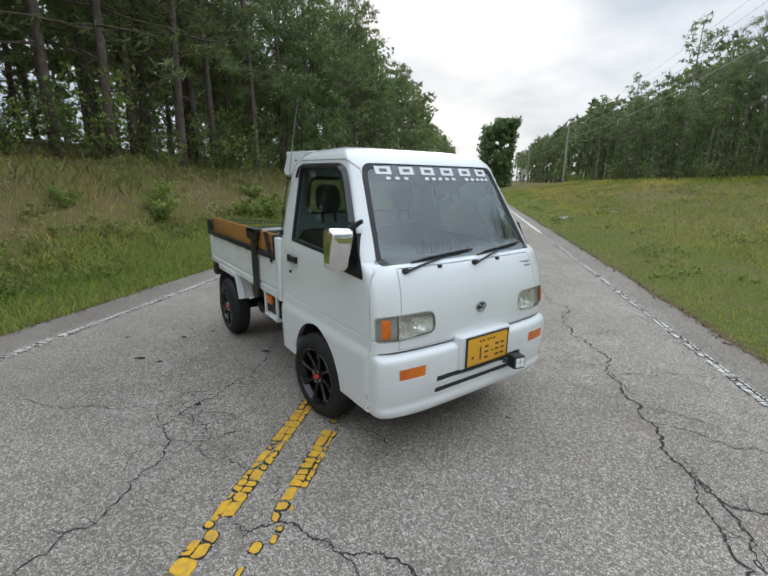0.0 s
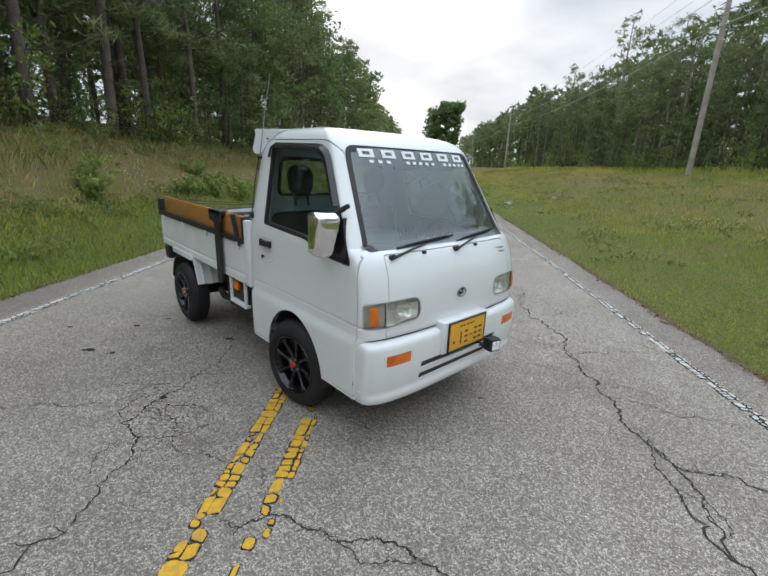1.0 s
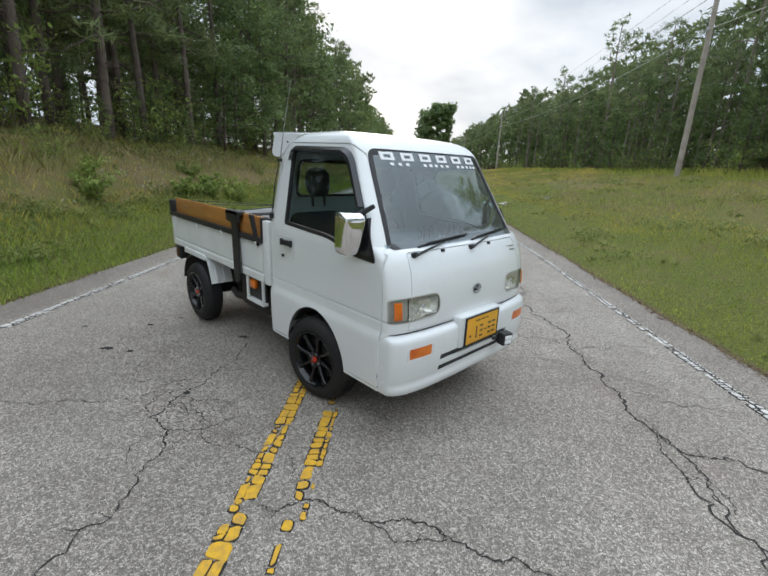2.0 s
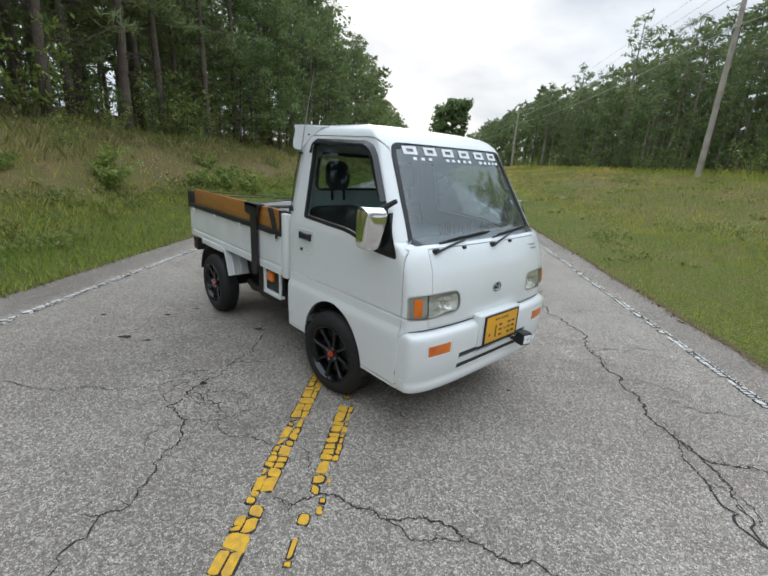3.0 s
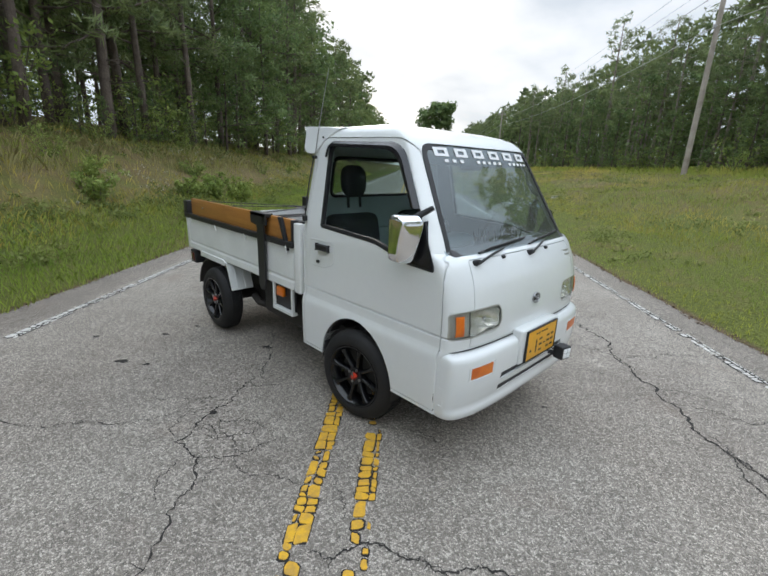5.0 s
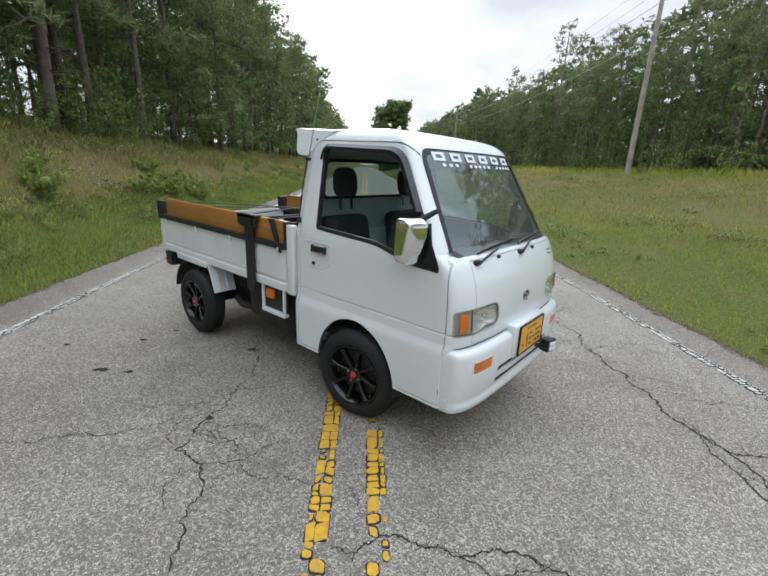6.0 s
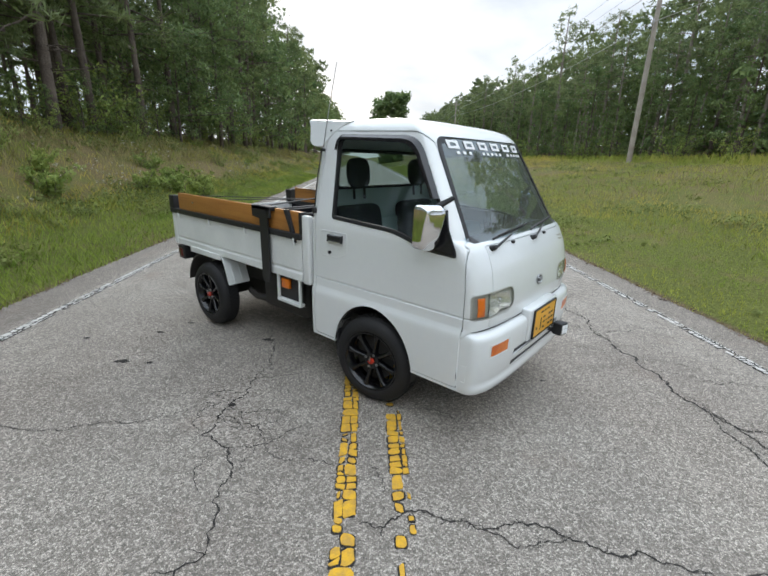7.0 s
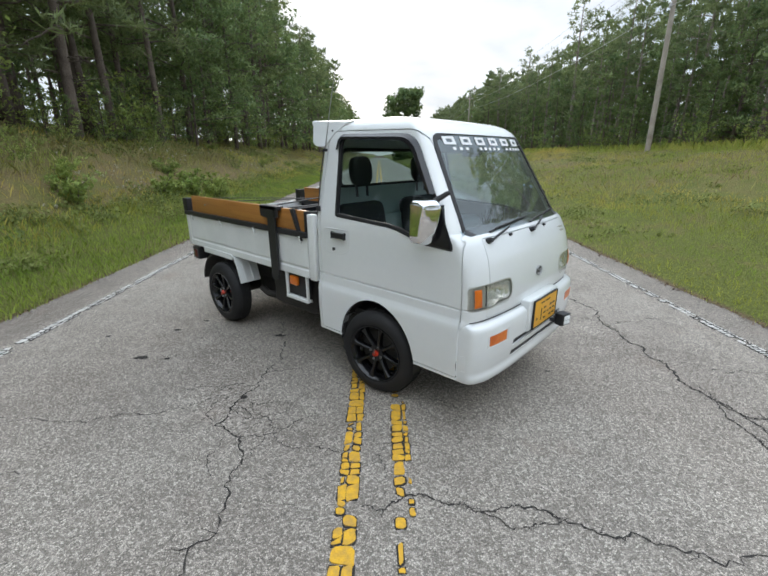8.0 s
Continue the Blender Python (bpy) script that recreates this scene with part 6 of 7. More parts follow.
# cab interior
def interior():
    i = thing("cab_interior", Matrix(), "", "")
    for k in ("label", "category"):
        if k in i:
            del i[k]
    i.parent = TRUCK
    part("cab_floor", boxed(-0.60, 0.60, 0.22, 1.27, 0.462, 0.50), UNDER, i)
    part("rear_trim", boxed(-0.60, 0.60, 1.262, 1.280, 0.50, 1.254), CAB_TRIM, i, "grey-green rear cab panel")
    part("rear_shelf", boxed(-0.60, 0.60, 1.225, 1.262, 0.50, 1.045, 0.01), CAB_TRIM, i)
    bm = bmesh.new()
    f = bm.faces.new([bm.verts.new((x, 1.298, z)) for x, z in fillet([(-0.48, 1.195), (0.48, 1.195), (0.45, 1.51), (-0.45, 1.51)], 0.05)])
    pane = part("rear_window", bm, REAR_GLASS, i, "rear cab window", smooth=0)
    pane.visible_shadow = False
    bm = bmesh.new()
    ring = fillet([(-0.47, 1.262), (0.47, 1.262), (0.44, 1.50), (-0.44, 1.50)], 0.05)
    tube(bm, [(x, 1.285, z) for x, z in ring], 0.013, 6, True)
    part("rear_window_seal", bm, BLACK_TRIM, i)
    part("headliner", boxed(-0.50, 0.50, 0.62, 1.27, 1.630, 1.640), CAB_TRIM, i)
    for x in (-0.34, 0.32):
        st = part("seat", boxed(x - 0.22, x + 0.22, 0.72, 1.18, 0.62, 0.78, 0.05), SEAT_CLOTH, i, "charcoal cloth seat")
        bm = boxed(-0.215, 0.215, -0.06, 0.06, 0.0, 0.465, 0.06)
        bmesh.ops.transform(bm, matrix=pose(x, 1.135, 0.70, -12), verts=bm.verts)
        part("seat_back", bm, SEAT_CLOTH, st)
        bm = bmesh.new()
        vs = bmesh.ops.create_uvsphere(bm, u_segments=20, v_segments=14, radius=1.0)["verts"]
        for v in vs:
            q = v.co
            v.co = Vector((math.copysign(abs(q.x) ** 0.6, q.x) * 0.092, math.copysign(abs(q.y) ** 0.7, q.y) * 0.045, math.copysign(abs(q.z) ** 0.7, q.z) * 0.098))
        bmesh.ops.transform(bm, matrix=pose(x, 1.212, 1.362, -6), verts=bm.verts)
        part("headrest", bm, SEAT_CLOTH, st, "dark rounded headrest")
        bm = bmesh.new()
        for dx in (-0.05, 0.05):
            tube(bm, [(x + dx, 1.205, 1.27), (x + dx, 1.198, 1.195)], 0.009, 6)
        part("headrest_post", bm, BLACK_TRIM, st)
    # dashboard and wheel
    bm = bmesh.new()
    prism(bm, fillet([(0.24, 0.78), (0.235, 1.04), (0.30, 1.075), (0.42, 1.065), (0.50, 1.03), (0.52, 0.90), (0.46, 0.75)], 0.025, 4), "x", -0.615, 0.615)
    ds = part("dashboard", bm, DASH, i, "dark grey dashboard")
    part("instrument_hood", boxed(-0.50, -0.18, 0.36, 0.52, 1.05, 1.125, 0.03), DASH, ds)
    bm = bmesh.new()
    c, t = Vector((-0.335, 0.60, 1.03)), pose(0, 0, 0, -62)
    ring = [c + t @ Vector((0.185 * math.cos(a), 0.185 * math.sin(a), 0)) for a in [math.tau * k / 36 for k in range(36)]]
    tube(bm, ring, 0.013, 8, True)
    for a in (0.0, math.pi, -math.pi / 2):
        tube(bm, [c, c + t @ Vector((0.18 * math.cos(a), 0.18 * math.sin(a), 0))], 0.012, 6)
    bmesh.ops.create_uvsphere(bm, u_segments=12, v_segments=8, radius=0.05, matrix=Matrix.Translation(c))
    tube(bm, [c, (-0.335, 0.44, 0.90)], 0.025, 8)
    part("steering_wheel", bm, BLACK_TRIM, ds, "black steering wheel")
    # thin dark spikes standing along the foot of the screen
    bm = bmesh.new()
    rnd = random.Random(5)
    for k in range(60):
        x = rnd.uniform(-0.28, 0.16)
        y = rnd.uniform(0.265, 0.33)
        h = rnd.uniform(0.03, 0.09)
        tube(bm, [(x, y, 1.07), (x + rnd.uniform(-0.03, 0.03), y + rnd.uniform(-0.02, 0.02), 1.075 + h)], 0.006, 4, False, 0.002)
    part("dash_fringe", bm, BLACK_TRIM, ds, "thin ragged black spikes along the dashboard")
    bm = bmesh.new()
    box(bm, -0.10, 0.10, 0.545, 0.575, 1.455, 1.515, 0.015)
    tube(bm, [(0, 0.56, 1.50), (0, 0.55, 1.60)], 0.008, 6)
    part("inside_mirror", bm, BLACK_TRIM, i, "black inside mirror")
    bm = bmesh.new()
    tube(bm, [(0.545, 0.47, 1.475), (0.515, 0.485, 1.455), (0.515, 0.455, 1.39), (0.530, 0.425, 1.335), (0.560, 0.405, 1.315)], 0.011, 8)
    part("grab_handle", bm, DASH, i, "grey grip on the windscreen pillar")
    for x in (-0.30, 0.30):
        part("sun_visor", boxed(x - 0.2, x + 0.2, 0.57, 0.72, 1.595, 1.615, 0.006), CAB_TRIM, i)


interior()


# no piece lies deeper than thing, part and sub-part
for ob in list(bpy.data.objects):
    if ob.parent and ob.parent.parent and ob.parent.parent.parent:
        ob.parent = ob.parent.parent


# ---- trees ----
def leaf_puffs(rs, puffs, per, size, aspect, axis_pull=0.45, radial=0.5):
    """Leaf quads over rounded clumps (centre, radius); their normals follow the clump, so that it shades as one mass."""
    c0 = np.repeat(np.array([p for p, _ in puffs], float), per, axis=0)
    r0 = np.repeat(np.array([r for _, r in puffs], float), per)[:, None]
    n = len(c0)
    d = rs.normal(0, 1, (n, 3))
    d /= np.linalg.norm(d, axis=1)[:, None]
    c = c0 + d * r0 * rs.uniform(0.25, 1.12, (n, 1)) ** 0.7 * np.array((1.0, 1.0, 0.62))
    out = c.copy()
    out[:, 2] = 0
    out /= np.linalg.norm(out, axis=1)[:, None] + 0.3
    nrm = d * 0.75 + out * axis_pull + np.array((0, 0, 0.35)) + rs.normal(0, 0.22, (n, 3))
    nrm /= np.linalg.norm(nrm, axis=1)[:, None]
    u = d * radial + rs.normal(0, 0.55, (n, 3))
    u /= np.linalg.norm(u, axis=1)[:, None]
    v = np.cross(nrm + rs.normal(0, 0.5, (n, 3)), u)
    v /= np.linalg.norm(v, axis=1)[:, None] + 1e-9
    flip = (np.cross(u, v) * nrm).sum(1) < 0
    v[flip] *= -1
    s = size * rs.uniform(0.55, 1.45, (n, 1))
    p, q = u * s, v * s * aspect
    verts = np.stack([c - p, c - q * 0.9 + p * 0.1, c + p, c + q * 0.9 + p * 0.1], axis=1).reshape(-1, 3)
    return verts, np.arange(n * 4).reshape(n, 4), np.repeat(nrm, 4, axis=0)


def foliage_mesh(name, rs, puffs, per, size, aspect, material, **k):
    v, f, nrm = leaf_puffs(rs, puffs, per, size, aspect, **k)
    me = raw_mesh(name, v, f, material, True)
    me.normals_split_custom_set_from_vertices(nrm)
    return me


def branch_mesh(bm, rs, p, d, length, r, sides=5):
    pts, q = [Vector(p)], Vector(p)
    dd = Vector(d).normalized()
    for k in range(4):
        dd = (dd + Vector(rs.normal(0, 0.12, 3))).normalized()
        q = q + dd * length / 4
        pts.append(q.copy())
    tube(bm, pts, r, sides, False, r * 0.25)
    return pts


def tree_kind(kind, seed, height, detail):
    """Meshes of a trunk with limbs and of its crown."""
    rs = np.random.RandomState(seed)
    bm = bmesh.new()
    lean = rs.normal(0, 0.018, 2)
    trunk = [Vector((lean[0] * z + 0.06 * math.sin(z * 0.5 + seed), lean[1] * z + 0.06 * math.cos(z * 0.43 + seed), z)) for z in np.linspace(-0.3, height, 9)]
    r0 = {"pine": 0.155, "slim": 0.14}.get(kind, 0.12)
    tube(bm, trunk, r0 * rs.uniform(0.85, 1.15), 9 if detail < 2 else 6, False, 0.03)
    puffs = []
    limbs = bm if detail < 2 else bmesh.new()     # far trees keep the stem alone
    if kind in ("pine", "slim"):
        start = height * ((rs.uniform(0.19, 0.28) if detail == 0 else rs.uniform(0.28, 0.36)) if kind == "pine" else rs.uniform(0.40, 0.52))
        for k in range(7):                       # dead stubs on the bare stem
            zz = rs.uniform(1.5, start)
            a = rs.uniform(0, math.tau)
            branch_mesh(limbs, rs, (lean[0] * zz, lean[1] * zz, zz), (math.cos(a), math.sin(a), 0.05), rs.uniform(0.4, 1.6), 0.022, 3)
        z, a = start, rs.uniform(0, math.tau)
        while z < height - 0.2:
            t = (z - start) / (height - start)
            for k in range(1 if t < 0.10 else 2 if t < 0.22 else 3):
                a += 2.4 + rs.uniform(-0.5, 0.5)
                reach = 2.7 * (1 - t) ** 0.6 + 0.55 if kind == "pine" else 1.9 * math.sin(math.pi * min(1, 0.28 + 0.66 * t)) ** 0.7 + 0.25
                ln = reach * rs.uniform(0.45, 1.25)
                pts = branch_mesh(limbs, rs, (lean[0] * z, lean[1] * z, z), (math.cos(a), math.sin(a), 0.42 * t + rs.uniform(-0.22, 0.22)), ln, 0.04 * (1.2 - t), 3)
                for q in ((2, 3, 4) if ln > 1.1 else (3, 4)):
                    p = pts[q] + Vector(rs.normal(0, 0.14, 3)) - Vector((0, 0, 0.10 * q if kind == "pine" and t < 0.35 else 0))
                    puffs.append((tuple(p), rs.uniform(0.26, 0.50)))
            z += rs.uniform(0.34, 0.74) if kind == "pine" else rs.uniform(0.40, 0.95)
        puffs.append(((lean[0] * height, lean[1] * height, height), 0.35))
        per, size, aspect = ((40, 0.15, 0.12), (17, 0.20, 0.22), (6, 0.35, 0.36))[detail]
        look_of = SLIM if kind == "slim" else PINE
    else:
        z, a = height * 0.10, rs.uniform(0, math.tau)
        while z < height:
            t = z / height
            for k in range(3):
                a += 2.4 + rs.uniform(-0.5, 0.5)
                ln = (2.2 * math.sin(math.pi * min(1, 0.24 + 0.74 * t)) ** 0.7 + 0.4) * rs.uniform(0.5, 1.2)
                pts = branch_mesh(limbs, rs, (lean[0] * z, lean[1] * z, z), (math.cos(a), math.sin(a), 0.15 + 0.6 * t), ln, 0.03 * (1.2 - t), 3)
                for q in ((2, 3, 4) if ln > 1.2 else (3, 4)):
                    puffs.append((tuple(pts[q] + Vector(rs.normal(0, 0.16, 3))), rs.uniform(0.32, 0.62)))
            z += rs.uniform(0.42, 0.95)
        puffs.append(((lean[0] * height, lean[1] * height, height), 0.4))
        per, size, aspect = ((40, 0.075, 0.62), (18, 0.12, 0.62), (6, 0.27, 0.7))[detail]
        look_of = LEAF
    crown = foliage_mesh("crown", rs, puffs, per, size, aspect, look_of)
    stem = bpy.data.meshes.new("trunk")
    bm.to_mesh(stem)
    bm.free()
    stem.materials.append(PALE_BARK if kind == "slim" else BARK)
    stem.shade_smooth()
    if limbs is not bm:
        limbs.free()
    return stem, crown


def tree_thing(kind, meshes):
    t = thing("broadleaf_tree" if kind == "leafy" else "pine_tree", Matrix(), "tall pine with a bare trunk and dark needles" if kind == "pine" else "tall pine with a pale bare trunk and ragged crown" if kind == "slim" else "leafy green deciduous tree at the wood's edge", "tree", "woods beside the road")
    for nm, me in zip(("trunk", "crown"), meshes):
        o = new(nm, me)
        o.parent = t
    return t


KINDS = {}
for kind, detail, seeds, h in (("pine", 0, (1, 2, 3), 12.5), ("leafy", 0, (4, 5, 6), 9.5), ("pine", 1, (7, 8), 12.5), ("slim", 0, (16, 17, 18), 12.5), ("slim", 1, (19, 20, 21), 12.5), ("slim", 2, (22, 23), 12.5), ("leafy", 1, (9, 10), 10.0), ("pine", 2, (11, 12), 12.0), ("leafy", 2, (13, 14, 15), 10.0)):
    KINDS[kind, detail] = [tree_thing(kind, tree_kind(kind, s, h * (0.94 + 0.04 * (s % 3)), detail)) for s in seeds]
USED = set()


def plant(kind, detail, a, b, scale, turn, i):
    """Sets a tree of that kind at a across and b along the road."""
    src = KINDS[kind, detail][i % len(KINDS[kind, detail])]
    m = ROAD @ pose(a, b, ground_z(a, b) - 0.05, 0, 0, turn) @ Matrix.Scale(scale, 4)
    if src.name not in USED:
        USED.add(src.name)
        src.matrix_basis = m
        return src
    o = copy_thing(src, Matrix())
    o.matrix_basis = m
    return o


rnd = random.Random(21)


def row(a0, b0, b1, step, pines, detail, lo=0.88, hi=1.08, wander=0.8, pine="pine"):
    """A row of trees along the road."""
    b = b0
    while b < b1:
        k = pine if rnd.random() < pines else "leafy"
        plant(k, detail(b), a0 + rnd.uniform(-wander, wander), b + rnd.uniform(-0.5, 0.5), rnd.uniform(lo, hi) * (1.0 if k != "slim" else 1.17 if rnd.random() < 0.3 else 0.88), rnd.uniform(0, 360), rnd.randrange(9))
        b += step(b) * rnd.uniform(0.8, 1.25)


FAR = []


def far_row(a0, b0, b1, step, lo, hi, seed, kinds=None):
    """Places in the distant or unseen wood, whose trees are joined."""
    r = random.Random(seed)
    b = b0
    while b < b1:
        FAR.append((r.choice(kinds if kinds else ("slim", "slim", "slim", "leafy") if a0 > 0 and b0 > 0 else ("pine", "leafy")), r.randrange(6), a0 + r.uniform(-0.9, 0.9), b, r.uniform(lo, hi), r.uniform(0, math.tau)))
        b += step * r.uniform(0.8, 1.25)


# left wood: chosen stems at its edge, then rows behind
for i, (a, b, k, s) in enumerate(((-8.9, 10.35, "pine", 1.0), (-8.75, 13.25, "pine", 1.02), (-8.75, 18.2, "pine", 0.95), (-9.3, 9.2, "pine", 0.98), (-9.2, 15.6, "pine", 0.9), (-8.9, 21.0, "leafy", 1.1), (-9.0, 24.5, "leafy", 1.15), (-9.3, 3.6, "pine", 0.9), (-12.6, 8.8, "pine", 0.95), (-13.8, 11.0, "pine", 1.0), (-15.5, 12.4, "pine", 1.0), (-9.6, 1.6, "pine", 0.95))):
    plant(k, 0, a, b, s, rnd.uniform(0, 360), i)
row(-8.8, 26.5, 62, lambda b: 2.6, 0.35, lambda b: 0 if b < 34 else 1, 0.95, 1.2, 0.4)
row(-10.8, 1.0, 19, lambda b: 2.6, 1.0, lambda b: 0)
row(-10.8, 19.5, 60, lambda b: 2.6, 0.5, lambda b: 0 if b < 26 else 1)
row(-13.2, 1.7, 24, lambda b: 2.8, 1.0, lambda b: 1)
row(-13.2, 24, 60, lambda b: 3.4, 0.65, lambda b: 1)
row(-16.2, 0.0, 26, lambda b: 3.2, 1.0, lambda b: 1)
row(-20.0, 1.0, 40, lambda b: 3.4, 1.0, lambda b: 2)
row(-18.0, 0.0, 40, lambda b: 2.0, 0.0, lambda b: 2, 0.16, 0.34)
row(-14.6, 0.0, 30, lambda b: 2.0, 0.0, lambda b: 1, 0.12, 0.26)
# unseen rows beside and behind the camera, added for what the glass mirrors
row(-10.2, -8.0, 1.0, lambda b: 2.2, 0.7, lambda b: 1)
row(-12.8, -8.0, 1.5, lambda b: 2.4, 0.7, lambda b: 1)
for i, b in enumerate((20.6, 22.6, 23.8, 26.0, 28.2)):
    plant("leafy", 0, -8.35 - 0.25 * (i % 3), b, (0.45, 0.72, 0.62, 0.85)[i % 4], 70 * i, i)
# low broadleaf growth under the edge of the left wood
for i, (a, b, s) in enumerate(((-9.5, 7.6, 0.36), (-9.7, 6.6, 0.42), (-9.0, 9.0, 0.20), (-9.6, 5.4, 0.45), (-8.7, 14.3, 0.20), (-8.6, 15.3, 0.17), (-8.9, 16.6, 0.24), (-8.5, 11.6, 0.13), (-8.7, 19.2, 0.26), (-8.4, 12.4, 0.12), (-8.6, 17.5, 0.16), (-12.0, 13.5, 0.2), (-11.8, 17.8, 0.25), (-14.0, 15.0, 0.22))):
    plant("leafy", 0 if b < 12 else 1, a, b, s, 50 * i, i)
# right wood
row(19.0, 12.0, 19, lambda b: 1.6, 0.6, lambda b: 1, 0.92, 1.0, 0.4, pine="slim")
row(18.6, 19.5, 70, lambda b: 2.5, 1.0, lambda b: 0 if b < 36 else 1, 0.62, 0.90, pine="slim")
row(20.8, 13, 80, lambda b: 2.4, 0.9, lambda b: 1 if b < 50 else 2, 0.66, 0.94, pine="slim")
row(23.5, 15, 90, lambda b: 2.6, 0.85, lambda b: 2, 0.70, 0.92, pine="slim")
row(19.8, 12, 70, lambda b: 2.3, 0.0, lambda b: 1, 0.42, 0.72)
row(17.9, 12, 60, lambda b: 3.1, 0.0, lambda b: 0 if 12 < b < 34 else 1, 0.30, 0.70, 0.5)
row(21.5, 13, 30, lambda b: 2.4, 0.0, lambda b: 1, 0.4, 0.6)
row(22.6, 15, 44, lambda b: 1.8, 0.0, lambda b: 2, 0.26, 0.44)
# distant rows, then unseen trees added behind the camera for reflections
far_row(-24.0, 2, 50, 2.7, 0.85, 1.1, 30, ("pine",))
far_row(-27.0, 0, 60, 3.0, 0.75, 1.0, 31, ("pine",))
far_row(-26.0, 0, 60, 1.8, 0.22, 0.36, 32, ("leafy",))
far_row(-29.0, 0, 60, 3.0, 0.42, 0.56, 33, ("leafy",))
far_row(-9.0, 62, 195, 3.6, 0.92, 1.12, 1)
far_row(18.6, 70, 195, 3.0, 0.85, 1.02, 3)
far_row(21.5, 82, 160, 4.0, 0.9, 1.08, 4)
far_row(27.0, 17, 120, 3.4, 0.9, 1.12, 5)
far_row(30.0, 15, 90, 1.8, 0.45, 0.8, 6, ("leafy",))
far_row(19.5, 66, 150, 2.4, 0.30, 0.5, 8, ("leafy",))
far_row(-10.5, 64, 120, 3.0, 0.30, 0.5, 9, ("leafy",))
far_row(25.0, 16, 60, 1.4, 0.30, 0.62, 7, ("leafy",))
for k, a0 in enumerate((-9.5, -12.5, 18.5)):
    far_row(a0, -75, -8 if a0 < 0 else -2, 3.8 if a0 < -10 else 2.9, 0.9, 1.08, 10 + k)
# unseen low trees added to block sky from the side window's reflection
far_row(-8.6, -40, -8, 1.6, 0.30, 0.46, 20)
far_row(-11.0, -40, -8, 1.7, 0.36, 0.5, 21)


def far_woods():
    stems, crowns = [], []
    for kind, i, a, b, s, t in FAR:
        kin = KINDS[kind, 2]
        c, q = math.cos(t) * s, math.sin(t) * s
        m = np.array(((c, -q, 0), (q, c, 0), (0, 0, s)))
        at = np.array((a, b, ground_z(a, b) - 0.05))
        for ob in kin[i % len(kin)].children:
            me = ob.data
            v = np.empty(len(me.vertices) * 3, np.float32)
            me.vertices.foreach_get("co", v)
            v = v.reshape(-1, 3) @ m.T + at
            if ob.name.startswith("crown"):
                nv = np.empty(len(me.loops) * 3, np.float32)
                me.corner_normals.foreach_get("vector", nv)
                crowns.append((kind, v, nv.reshape(-1, 3) @ m.T / s))
            elif b > -30:
                stems.append((me, v))
    for kind, material, label in (("pine", PINE, "dark needle crowns of woods along the road"), ("slim", SLIM, "haze-lightened needle crowns of distant roadside woods"), ("leafy", LEAF, "green leafy crowns of distant and unseen roadside trees")):
        v = np.concatenate([q for k, q, _ in crowns if k == kind])
        me = raw_mesh("far_woods", v, np.arange(len(v)).reshape(-1, 4), material, True)
        me.normals_split_custom_set_from_vertices(np.concatenate([q for k, _, q in crowns if k == kind]))
        ob = new("far_woods", me)
        ob.matrix_world = ROAD
        tagged(ob, label, "woods", kind="stuff")
    vs, fs, n = [], [], 0
    for me, v in stems:
        f = [tuple(p.vertices) for p in me.polygons if len(p.vertices) == 4]
        vs.append(v)
        fs.append(np.array(f) + n)
        n += len(v)
    ob = new("far_stems", raw_mesh("far_stems", np.concatenate(vs), np.concatenate(fs), BARK, True))
    ob.matrix_world = ROAD
    tagged(ob, "brown trunks of distant and unseen roadside trees", "woods", kind="stuff")


far_woods()


def lone_tree():
    """A vine-hung tree at the bend, far off: sheer on one flank, ragged on the other."""
    rs = np.random.RandomState(77)
    t = thing("vine_tree", ROAD @ pose(6.6, 112, 0.3) @ Matrix.Scale(1.06, 4), "broad vine-covered tree at the far bend", "tree")
    bm = bmesh.new()
    tube(bm, [(0, 0, -0.5), (0.1, 0, 7), (0.3, 0, 14)], 0.3, 8, False, 0.06)
    puffs = []
    for z in np.linspace(0.2, 15.2, 33):
        sheer = 3.0 + 0.05 * z
        ragged = 2.6 + 2.0 * math.sin(math.pi * min(1, max(0, z - 3) / 13.5)) ** 0.8 - 1.6 * max(0, (z - 13) / 3)
        for k in range(15):
            x = rs.uniform(-ragged if z < 14 else -ragged * 0.6, sheer - 0.5)
            puffs.append(((x + rs.normal(0, 0.1), rs.uniform(-2.6, 2.6), z), rs.uniform(0.7, 1.1)))
        if rs.rand() < 0.4:
            branch_mesh(bm, rs, (0, 0, z * 0.9), (math.cos(z * 7), math.sin(z * 7), 0.4), 3.0, 0.07)
    part("trunk", bm, BARK, t)
    o = new("crown", foliage_mesh("crown", rs, puffs, 26, 0.30, 0.65, LEAF))
    o.parent = t


lone_tree()


# ---- shrubs and undergrowth ----
def shrub_meshes(seed, h, n, size):
    rs = np.random.RandomState(seed)
    bm = bmesh.new()
    cs = []
    for k in range(n):
        a = rs.uniform(0, math.tau)
        pts = branch_mesh(bm, rs, (rs.normal(0, 0.08), rs.normal(0, 0.08), -0.05), (math.cos(a) * 0.6, math.sin(a) * 0.6, 1.0), h * rs.uniform(0.6, 1.1), 0.014, 4)
        cs += [tuple(p) for p in pts[1:]]
    stem = bpy.data.meshes.new("stem")
    bm.to_mesh(stem)
    bm.free()
    stem.materials.append(BARK)
    return stem, foliage_mesh("foliage", rs, [(c, 0.17 * h * rs.uniform(0.6, 1.3)) for c in cs], 20, size, 0.55, SHRUB, axis_pull=0.2)


